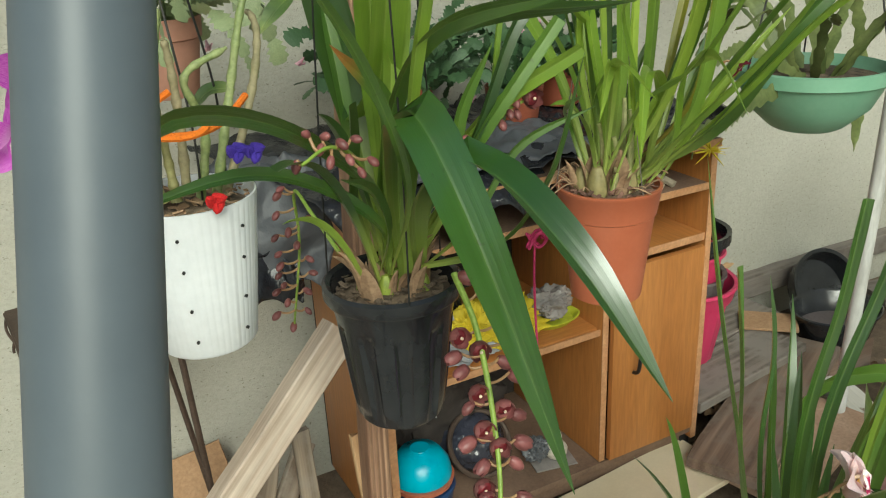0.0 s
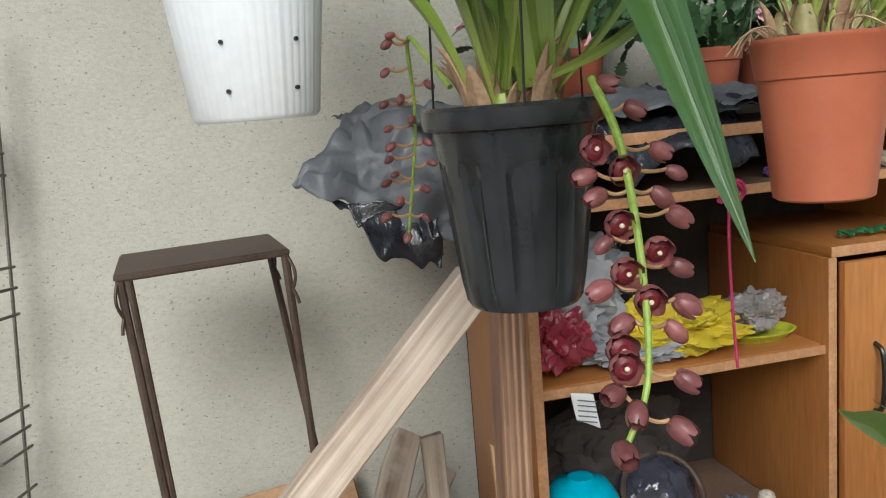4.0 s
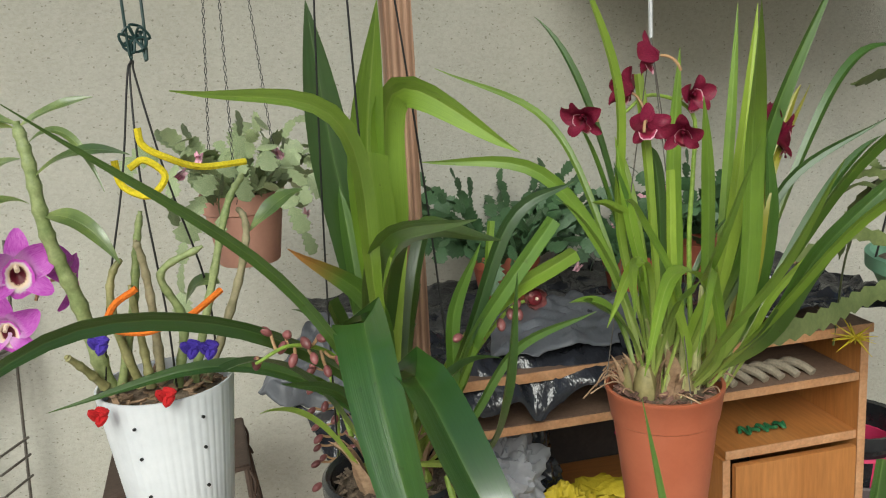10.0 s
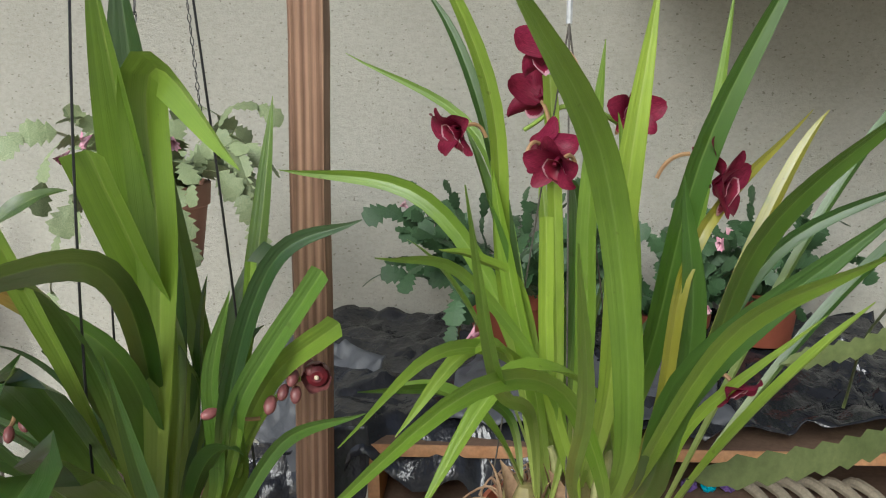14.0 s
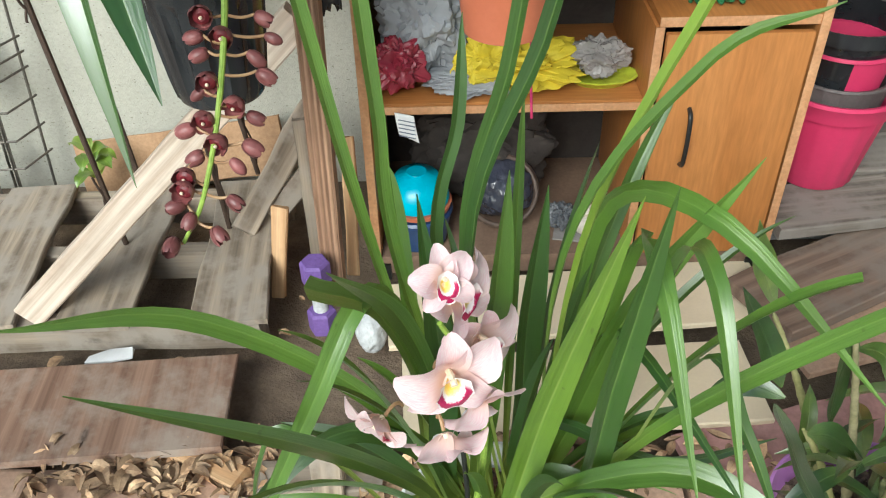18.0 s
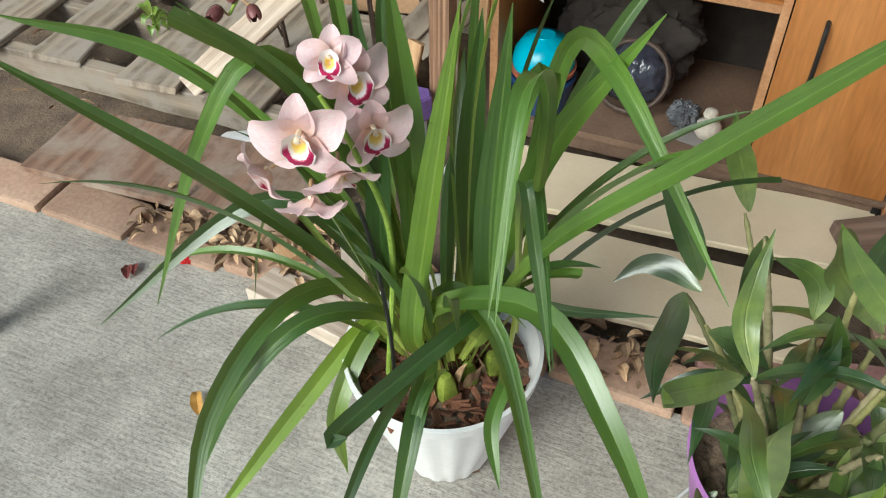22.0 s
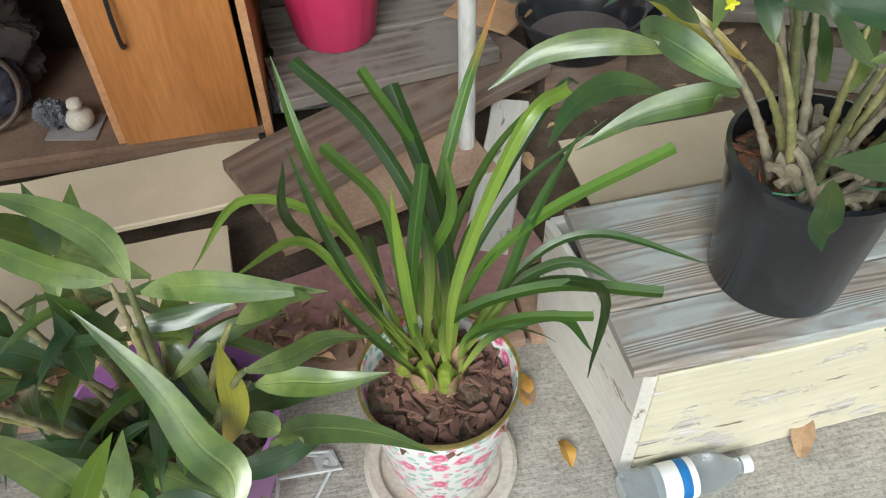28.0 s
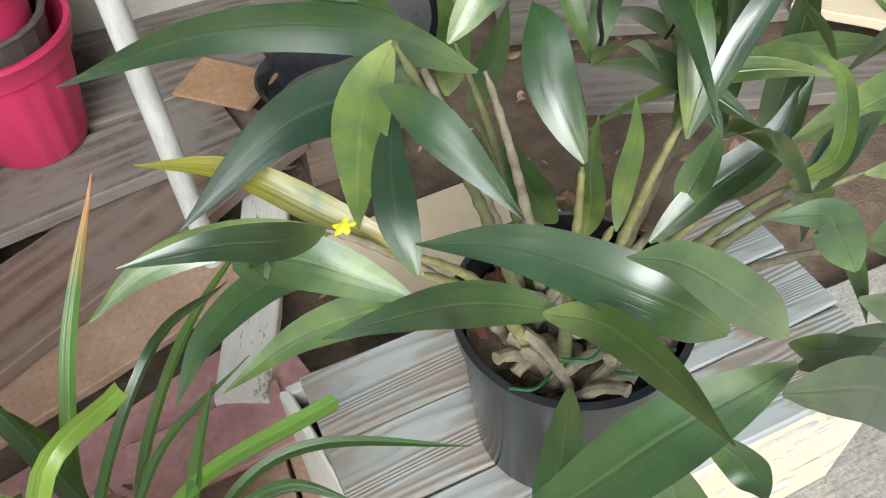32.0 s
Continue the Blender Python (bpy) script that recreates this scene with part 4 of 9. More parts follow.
part("rim", lathe([(0.131, 0.199), (0.1335, 0.198), (0.1425, 0.234), (0.1465, 0.238), (0.145, 0.2465), (0.135, 0.2445)], (2.0, 1.968, 0.137), 64, lambda a, k: 1 + (0.006 * math.sin(18 * a) if k == 1 else 0), close=False), M_PINKPOT, rp, "turned-out rim with a scalloped lower edge")
sp = thing("taupe_pot", (1.997, 1.968, 0.172), "dark taupe plastic pot nested in the pink pot", "pot")
part("pot", lathe([(0.0, 0.0), (0.08, 0.0), (0.112, 0.23), (0.118, 0.232), (0.116, 0.238), (0.105, 0.234), (0.078, 0.01), (0.0, 0.01)], (1.997, 1.968, 0.172), 20, close=False), M_GREYPOT, sp, smooth=False)
sp = thing("pink_inner_pot", (1.993, 1.97, 0.242), "faded pink plastic pot nested in the stack", "pot")
part("pot", lathe([(0.0, 0.0), (0.075, 0.0), (0.104, 0.225), (0.114, 0.23), (0.112, 0.238), (0.1, 0.234), (0.073, 0.01), (0.0, 0.01)], (1.993, 1.97, 0.242), 40, close=False), M_PINKPOT, sp)
sp = thing("black_nested_pot", (1.99, 1.972, 0.312), "dark ribbed rubber pot on top of the stack", "pot")
part("pot", lathe([(0.0, 0.0), (0.085, 0.0), (0.11, 0.19), (0.125, 0.195), (0.125, 0.225), (0.113, 0.222), (0.083, 0.01), (0.0, 0.01)], (1.99, 1.972, 0.312), 64, lambda a, k: 1 + (0.015 * abs(math.sin(16 * a)) if k > 2 else 0), close=False), M_BLACKPOT, sp)
fb = thing("far_pot", (3.86, 1.62, 0.075), "black plastic nursery pot on a tan board", "pot")
part("pot", lathe([(0.0, 0.0), (0.115, 0.0), (0.145, 0.27), (0.152, 0.272), (0.152, 0.285), (0.14, 0.28), (0.11, 0.01), (0.0, 0.01)], (3.86, 1.62, 0.075), 40, close=False), M_BLACKPOT, fb)
part("rim", lathe([(0.1465, 0.258), (0.154, 0.26), (0.1545, 0.286), (0.152, 0.289), (0.141, 0.285)], (3.86, 1.62, 0.075), 40, close=False), M_BLACKPOT, fb, "thick black rim")
plank("tan_board", (3.72, 1.86, 0.06), (4.1, 1.40, 0.06), 0.32, 0.025, M_CHIP, None, "worn tan board on the slab", rough=0.004, category="board")
plank("grey_plank", (3.0, 2.05, 0.03), (3.9, 1.75, 0.03), 0.16, 0.03, M_DECK, None, "weathered grey plank by the wall", rough=0.004, category="plank")
plank("grey_plank", (3.05, 1.75, 0.03), (3.85, 1.42, 0.03), 0.14, 0.03, M_DECK, None, "weathered grey plank on the slab", rough=0.004, category="plank")

# ---- crate ----
crate = thing("wooden_crate", (2.55, 0.99, 0.0), "low wooden crate with flaking cream and white paint", "crate")
for k in range(3):
    plank("top_board", (2.29, 0.885 + k * 0.105, 0.2865), (2.95, 0.905 + k * 0.105, 0.2865), 0.104, 0.018, M_CRATETOP, crate, "weathered top board with flaked blue-grey paint", rough=0.0015)
plank("front_board", (2.325, 0.838, 0.138), (2.95, 0.86, 0.138), 0.015, 0.275, M_YELLOWPAINT, crate, "cream painted front board, chipped at its lower edge", rough=0.004)
plank("side_board", (2.318, 0.836, 0.138), (2.268, 1.15, 0.138), 0.015, 0.272, M_WHITEPAINT, crate, "white painted end board, flaking", rough=0.004)
plank("back_board", (2.27, 1.15, 0.138), (2.95, 1.17, 0.138), 0.015, 0.272, M_WHITEPAINT, crate)
plank("side_board", (2.955, 0.86, 0.138), (2.955, 1.17, 0.138), 0.015, 0.272, M_WHITEPAINT, crate)

# ---- plant stand and wire rack at the wall ----
st = thing("plant_stand", (0.45, 1.9, 0.1), "brown iron plant stand with scrolled legs", "plant stand")
c0, c1, c2, c3 = Vector((0.329, 1.759, 0.736)), Vector((0.588, 1.808, 0.739)), Vector((0.566, 2.05, 0.735)), Vector((0.307, 2.008, 0.732))
bm = bmesh.new()
vs = [bm.verts.new(q) for q in (c0, c1, c2, c3)] + [bm.verts.new(q - Vector((0, 0, 0.012))) for q in (c0, c1, c2, c3)]
for q in ((0, 1, 2, 3), (7, 6, 5, 4), (0, 4, 5, 1), (1, 5, 6, 2), (2, 6, 7, 3), (3, 7, 4, 0)):
    bm.faces.new([vs[k] for k in q])
bmesh.ops.bevel(bm, geom=bm.edges[:], offset=0.003, segments=2, affect="EDGES")
part("top_plate", bm, M_RUST, st, "flat brown metal top")
for q, foot in zip((c0, c1, c2, c3), ((0.374, 1.771, 0.105), (0.602, 1.824, 0.105), (0.630, 2.052, 0.105), (0.348, 2.000, 0.105))):
    foot = Vector(foot)
    inn = Vector((0.45, 1.905, q.z)) - q
    a = q + inn * 0.06 - Vector((0, 0, 0.01))
    leg = part("leg", tube([a, foot], 0.0065, 10, 8), M_RUST, st)
    u = (foot - a).normalized()
    out = -inn.normalized()
    for base, s, ln in ((a - Vector((0, 0, 0.005)), 1, 0.075), (foot - u * 0.03, -1, 0.16)):
        spiral = []
        for i in range(26):
            ang = i / 25 * 4.6
            spiral.append(base + u * s * (ln * i / 25) + out * (0.006 + 0.008 * abs(math.sin(ang))))
        part("scroll", tube(spiral, 0.0028, 40, 6), M_RUST, leg, "wrought iron scroll")
rack = thing("wire_rack", (-0.1, 2.1, 0.0), "tall weathered wire rack of thin rods against the wall", "rack")
for x, y in ((0.0, 2.06), (0.035, 2.17), (-0.14, 2.05), (-0.27, 2.06), (-0.3, 2.17), (-0.07, 2.16)):
    part("upright", tube([(x, y, 0.0), (x + 0.07 + 0.02 * (x > -0.1), y, 1.15)], 0.0038, 4, 6), M_WIRE, rack)
for z in (0.12, 0.2, 0.28, 0.36, 0.40, 0.44, 0.62, 0.67, 0.71, 0.88, 0.92):
    dx = 0.07 * z / 1.15
    part("rail", tube([(-0.32 + dx, 2.052, z), (0.03 + dx, 2.058, z + 0.01)], 0.003, 4, 6), M_WIRE, rack)
    part("rail", tube([(0.03 + dx, 2.058, z + 0.01), (0.055 + dx, 2.17, z)], 0.003, 4, 6), M_WIRE, rack)
for i in range(7):
    part("rod", tube([(-0.3 + i * 0.05, 2.055, 0.02), (-0.27 + i * 0.05, 2.055, 0.42)], 0.0022, 4, 6), M_WIRE, rack)
jar = lathe([(0.0, 0), (0.036, 0), (0.038, 0.01), (0.038, 0.07), (0.034, 0.085), (0.034, 0.09)], (-0.06, 2.10, 0.36), 28, close=False)
pj = thing("plastic_jar", (-0.06, 2.10, 0.36), "clear plastic jar with a blue band on the rack", "jar")
part("body", jar, M_CLEAR, pj)
part("band", lathe([(0.0375, 0.074), (0.0365, 0.088)], (-0.06, 2.10, 0.36), 28, close=False), M_BLUEPOT, pj, "dark blue printed band")
solid("clay_pot", lathe([(0.0, 0), (0.05, 0), (0.068, 0.09), (0.075, 0.092), (0.075, 0.115), (0.066, 0.112), (0.05, 0.01)], (-0.015, 2.10, 0.90), 32, close=False), M_TERRADARK, "small red clay pot on the rack", "pot")
# dumbbell
db = thing("dumbbell", (0.845, 1.555, 0.09), "violet foam dumbbell standing on end", "dumbbell")
for z in (0.06, 0.19):
    part("weight", lathe([(0.0, -0.03), (0.026, -0.03), (0.031, -0.024), (0.031, 0.024), (0.026, 0.03), (0.0, 0.03)], (0.845, 1.555, z), 6, close=False), M_VIOLET, db, smooth=False)
part("grip", lathe([(0.016, 0.08), (0.016, 0.17)], (0.845, 1.555, 0.0), 20), M_GREYPLASTIC, db, "pale grey grip")
# plain rounded lump in place of a grey bottle-like object
heap("grey_bottle_lump", (0.95, 1.545, 0.0), (0.035, 0.06, 0.05), M_GREYPLASTIC, "pale grey rounded plastic lump standing for a bottle", "shoe", 21, 0.1)

# ---- plants: materials ----
# green range widened so that single leaves read as lit or shaded
L_MID = leaf_material("leaf_green", (0.022, 0.074, 0.011), (0.115, 0.23, 0.032), (0.2, 0.3, 0.07), foot=(0.4, 0.48, 0.1))
L_YEL = leaf_material("leaf_light_green", (0.13, 0.24, 0.025), (0.25, 0.385, 0.048), (0.36, 0.44, 0.12), glow=0.26, foot=(0.4, 0.48, 0.1))
L_DARK = leaf_material("leaf_dark_green", (0.012, 0.044, 0.01), (0.036, 0.1, 0.02), (0.1, 0.18, 0.05), glow=0.18, foot=(0.4, 0.48, 0.1))
L_BURN = leaf_material("leaf_scorched_tip", (0.06, 0.15, 0.025), (0.09, 0.19, 0.03), tip=(0.5, 0.19, 0.05))
L_YELLOW = leaf_material("leaf_yellowing", (0.24, 0.25, 0.02), (0.3, 0.27, 0.03), (0.3, 0.27, 0.05), blotch=(0.09, 0.15, 0.02), foot=(0.34, 0.22, 0.04))
L_PALE = leaf_material("leaf_underside", (0.062, 0.125, 0.042), (0.1, 0.175, 0.065), (0.17, 0.25, 0.11), rough=0.36, glow=0.12, foot=(0.16, 0.24, 0.08), coat=1.1)
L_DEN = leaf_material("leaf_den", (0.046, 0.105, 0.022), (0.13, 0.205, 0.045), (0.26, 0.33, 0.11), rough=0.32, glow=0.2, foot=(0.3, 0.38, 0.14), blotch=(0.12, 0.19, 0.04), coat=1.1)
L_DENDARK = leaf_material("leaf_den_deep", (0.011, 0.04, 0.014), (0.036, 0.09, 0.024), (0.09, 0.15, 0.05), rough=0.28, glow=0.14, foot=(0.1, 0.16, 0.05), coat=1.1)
L_GLOSS = leaf_material("leaf_glossy_green", (0.014, 0.065, 0.012), (0.04, 0.12, 0.02), (0.12, 0.2, 0.05), rough=0.28, glow=0.22, foot=(0.3, 0.4, 0.08), coat=0.99)
# lit and shaded blades are put into this wide dark-to-light colour spread
T_MID = leaf_material("leaf_lit_to_shaded_green", (0.045, 0.125, 0.014), (0.2, 0.33, 0.042), (0.25, 0.36, 0.09), foot=(0.5, 0.6, 0.17), glow=0.24, coat=0.55)
T_YEL = leaf_material("leaf_lime_green", (0.16, 0.29, 0.026), (0.31, 0.44, 0.055), (0.4, 0.47, 0.14), foot=(0.5, 0.6, 0.17), glow=0.28, coat=0.55)
T_DARK = leaf_material("leaf_shaded_green", (0.024, 0.08, 0.013), (0.06, 0.14, 0.022), (0.15, 0.24, 0.07), foot=(0.42, 0.52, 0.14), glow=0.2, coat=0.55)
C_GREEN = mottled("cane_green", (0.2, 0.27, 0.09), (0.36, 0.4, 0.18), 40, 160, 0.5)
C_PALE = mottled("cane_tan", (0.22, 0.2, 0.1), (0.42, 0.36, 0.22), 45, 160, 0.65)
C_YEL = mottled("cane_yellow", (0.2, 0.2, 0.07), (0.4, 0.37, 0.17), 45, 160, 0.5)
C_GREY = mottled("cane_grey", (0.16, 0.135, 0.09), (0.4, 0.35, 0.25), 40, 150, 0.75, grain=0.5)
C_DUSK = mottled("cane_olive", (0.1, 0.115, 0.05), (0.22, 0.22, 0.1), 45, 160, 0.6, grain=0.4)
M_STEM = mottled("flower_stem", (0.2, 0.32, 0.04), (0.32, 0.45, 0.08), 30, 120, 0.5)
M_BUD = mottled("dusky_red_bud", (0.14, 0.042, 0.042), (0.28, 0.1, 0.098), 60, 220, 0.42, grain=0.15, vary=0.25)
M_BUDIN = mottled("wine_red_throat", (0.11, 0.008, 0.014), (0.2, 0.02, 0.03), 60, 200, 0.5)
M_COLUMN = mottled("cream_column", (0.75, 0.6, 0.42), (0.85, 0.72, 0.55), 60, 200, 0.5)
M_STALK = mottled("pinkish_stalk", (0.33, 0.18, 0.09), (0.45, 0.28, 0.14), 60, 200, 0.5, grain=0.1)
M_HUSK = mottled("dry_husk", (0.24, 0.14, 0.08), (0.46, 0.31, 0.19), 40, 160, 0.8, grain=0.4, vary=0.2)
M_BULBTAN = mottled("tan_bulb", (0.2, 0.18, 0.06), (0.36, 0.3, 0.14), 40, 140, 0.55, grain=0.3)
M_PALESTEM = mottled("cream_stem", (0.36, 0.38, 0.14), (0.55, 0.52, 0.28), 30, 120, 0.5, grain=0.2)
M_BULB = mottled("green_bulb", (0.17, 0.24, 0.03), (0.3, 0.36, 0.06), 30, 120, 0.45)
M_PCYEL = mottled("yellow_chenille", (0.7, 0.55, 0.01), (0.8, 0.65, 0.03), 90, 400, 0.95, grain=0.9, depth=0.002)
M_PCORG = mottled("orange_chenille", (0.75, 0.16, 0.01), (0.85, 0.22, 0.02), 90, 400, 0.95, grain=0.9, depth=0.002)
M_PCVIO = mottled("violet_chenille", (0.04, 0.02, 0.3), (0.08, 0.04, 0.4), 90, 400, 0.95, grain=0.9, depth=0.002)
M_PCRED = mottled("red_chenille", (0.5, 0.005, 0.01), (0.62, 0.02, 0.02), 90, 400, 0.95, grain=0.9, depth=0.002)


M_DARKWIRE = mottled("dark_green_wire", (0.008, 0.03, 0.028), (0.02, 0.055, 0.05), 60, 200, 0.4, grain=0.1)


def petal_material(name, base, edge, heart=None, rough=0.5):
    m, n, l, b = shader(name, rough, 0, 0.35)
    uv = n.new("ShaderNodeUVMap")
    uv.uv_map = "blade"
    sep = n.new("ShaderNodeSeparateXYZ")
    l.new(uv.outputs[0], sep.inputs[0])
    vein = noise_node(n, l, uv.outputs[0], 22, 3, 0.6, (2.2, 0.25, 1))
    col = mixc(n, l, base, edge, ramp(n, l, vein, [(0.35, (0, 0, 0)), (0.7, (1, 1, 1))]))
    if heart:
        col = mixc(n, l, heart, col, ramp(n, l, sep.outputs[1], [(0.12, (0, 0, 0)), (0.5, (1, 1, 1))]))
    l.new(col, b.inputs["Base Color"])
    tr = n.new("ShaderNodeBsdfTranslucent")
    l.new(col, tr.inputs[0])
    mx = n.new("ShaderNodeMixShader")
    mx.inputs[0].default_value = 0.3
    l.new(b.outputs[0], mx.inputs[1])
    l.new(tr.outputs[0], mx.inputs[2])
    l.new(mx.outputs[0], n["Material Output"].inputs[0])
    return m


def lip_material(name, bands, rim=None):
    """A flower's lip: rings of colour from the throat outwards, with a streaked lower rim."""
    m, n, l, b = shader(name, 0.5, 0, 0.35)
    uv = n.new("ShaderNodeUVMap")
    uv.uv_map = "blade"
    sep = n.new("ShaderNodeSeparateXYZ")
    l.new(uv.outputs[0], sep.inputs[0])
    wob = noise_node(n, l, n.new("ShaderNodeTexCoord").outputs["Object"], 420, 2, 0.6)
    ad = n.new("ShaderNodeMath")
    ad.operation = "MULTIPLY_ADD"
    ad.inputs[1].default_value = 0.22
    l.new(wob, ad.inputs[0])
    l.new(sep.outputs[1], ad.inputs[2])
    col = ramp(n, l, ad.outputs[0], [(p + 0.11, c) for p, c in bands])
    if rim:
        k = n.new("ShaderNodeMath")
        k.operation = "MULTIPLY"
        l.new(ramp(n, l, ad.outputs[0], [(0.58, (0, 0, 0)), (0.64, (1, 1, 1)), (1.04, (1, 1, 1)), (1.09, (0, 0, 0))]), k.inputs[0])
        l.new(ramp(n, l, sep.outputs[0], [(0.45, (1, 1, 1)), (0.7, (0, 0, 0))]), k.inputs[1])
        col = mixc(n, l, col, rim, k.outputs[0])
    l.new(col, b.inputs["Base Color"])
    return m


M_CRIM = petal_material("crimson_petal", (0.13, 0.006, 0.025), (0.33, 0.022, 0.07))
M_CRIMLIP = lip_material("crimson_lip", [(0.0, (0.06, 0.002, 0.01)), (0.55, (0.2, 0.008, 0.03)), (0.85, (0.32, 0.02, 0.07)), (0.96, (0.65, 0.35, 0.42))])
M_PINK = petal_material("blush_petal", (0.84, 0.56, 0.6), (0.9, 0.77, 0.77), (0.86, 0.62, 0.54))
M_PINKLIP = lip_material("spotted_lip", [(0.0, (0.82, 0.6, 0.4)), (0.1, (0.84, 0.6, 0.1)), (0.26, (0.84, 0.68, 0.3)), (0.36, (0.86, 0.78, 0.78))], (0.36, 0.008, 0.075))
M_MAUVE = petal_material("mauve_petal", (0.5, 0.04, 0.5), (0.72, 0.22, 0.7), (0.78, 0.5, 0.76))
M_MAUVELIP = lip_material("mauve_lip", [(0.0, (0.08, 0.003, 0.01)), (0.3, (0.12, 0.006, 0.02)), (0.4, (0.8, 0.6, 0.4)), (0.66, (0.84, 0.72, 0.74)), (0.8, (0.62, 0.1, 0.58))])


# ---- plants: parts ----
def blade(pts, width, twist, profile, n=14, fold=0.22, cut=False, ripple=0.0, face=None):
    """A leaf along a soft line: a folded strip of four faces across, with a UV map for its fibres. face: where its upper side looks."""
    line = smooth_line(pts, n)
    flat = line[-1] - line[0]
    flat.z = 0
    if flat.length < 0.05 * (line[-1] - line[0]).length:
        flat = Vector((1, 0, 0))
    side0 = flat.normalized().cross(Vector((0, 0, 1)))
    bm = bmesh.new()
    uvl = bm.loops.layers.uv.new("blade")
    rows = []
    ph = random.uniform(0, 6)
    for i, p in enumerate(line):
        u = i / n
        d = (line[min(i + 1, n)] - line[max(i - 1, 0)]).normalized()
        s = (d.cross(Vector(face)) if face else side0 - d * side0.dot(d)).normalized()
        s = Matrix.Rotation(radians(twist * (0.5 + 0.5 * u)), 3, d) @ s
        up = s.cross(d)
        w = max(width * 0.5 * profile(u), 0.0004)
        wob = ripple * math.sin(ph + u * 9) * w
        f = fold * w
        rows.append([(bm.verts.new(p + s * (w * k) + up * (f * abs(k) ** 1.3 - f * 0.4 + wob * k)), (0.5 + 0.5 * k, u)) for k in (-1, -0.55, 0, 0.55, 1)])
    for a, b in zip(rows, rows[1:]):
        for k in range(4):
            fc = bm.faces.new((a[k][0], a[k + 1][0], b[k + 1][0], b[k][0]))
            for loop, q in zip(fc.loops, (a[k], a[k + 1], b[k + 1], b[k])):
                loop[uvl].uv = q[1]
    return bm


def strap(plant, pts, width, twist=0, material=None, cut=False, name="leaf", face=None):
    """A long strap leaf, tapering to a point or cut off square."""
    if plant.name == "hanging_orchid.001":
        material = {L_YEL: T_YEL, L_DARK: T_DARK}.get(material, material if material in (L_YELLOW, L_BURN) else T_MID)
    prof = (lambda u: (0.36 + 0.64 * min(1, u * 2.6)) * (1 if u < 0.93 else 0.94)) if cut else (lambda u: (0.34 + 0.66 * min(1, u * 2.4)) * (1 if u < 0.62 else max(0.0, 1 - ((u - 0.62) / 0.38) ** 2.0)))
    return part(name, blade(pts, width, twist + (random.uniform(-24, 24) if face else 0), prof, 20, 0.55, cut, 0.08, face), material or L_MID, plant)


def lance(plant, pts, width, twist=0, material=None, name="leaf", face=None):
    """A broad leaf with a narrow foot and a pointed tip."""
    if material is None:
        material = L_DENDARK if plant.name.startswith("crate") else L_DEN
    prof = lambda u: max(0.1 * (1 - u), math.sin(math.pi * u ** 0.76) ** 0.95 if 0 < u < 1 else 0.0)
    return part(name, blade(pts, width, twist + (random.uniform(-14, 14) if face else 0), prof, 18, 0.26, False, 0.16, face), material, plant)


def cane(plant, pts, radius, material, foot=1.05, end=0.7):
    """A jointed cane with slightly swollen nodes, thinner towards its tip."""
    line = smooth_line(pts, 30)
    ln = sum((b - a).length for a, b in zip(line, line[1:]))
    joints = max(3, ln / 0.026)
    return part("cane", tube(pts, radius, 48, 9, None, lambda u: radius * (foot + (end - foot) * u) * (1 + 0.2 * abs(math.cos(u * joints * math.pi)) ** 8 - 0.06 * math.sin(u * joints * math.pi) ** 2) * (1 if u < 0.96 else 0.6)), material, plant)


def wire(plant, pts, radius):
    return part("hanger_wire", tube(pts, radius, 20, 6), M_HANDLE, plant, "thin black hanging wire")


def ribbon(plant, pts, material):
    return part("chenille_stem", tube(pts, 0.0038, 30, 7), material, plant, "fuzzy craft wire tied round the canes")


def bow(plant, pts, material):
    c = Vector(pts[0])
    bm = None
    for k in range(3):
        a = k * 2.1 + 0.4
        bm = tube([c, c + Vector((0.009 * math.cos(a), -0.004, 0.009 * math.sin(a))), c + Vector((0.006 * math.cos(a + 1.2), 0.0, 0.006 * math.sin(a + 1.2))), c], 0.0036, 12, 7, bm)
    return part("chenille_bow", bm, material, plant, "small fuzzy craft wire knot")


STEMS = [None]


def spray_stem(plant, pts, radius):
    STEMS[0] = smooth_line(pts, 40)
    return part("flower_stem", tube(pts, radius, 30, 8, None, lambda u: radius * (1.1 - 0.5 * u)), M_STEM, plant)


def stalk(c, back):
    """The short stalk that joins a flower to its stem."""
    s = min(STEMS[0], key=lambda q: (q - c).length)
    mid = (s + back) / 2 + Vector((0, 0, -0.004))
    return tube([s, mid, back], 0.0019, 8, 6)


def axis_turn(d, spin=0.0):
    d = Vector(d).normalized()
    return d.to_track_quat("Z", "Y").to_matrix() @ Matrix.Rotation(spin, 3, "Z")


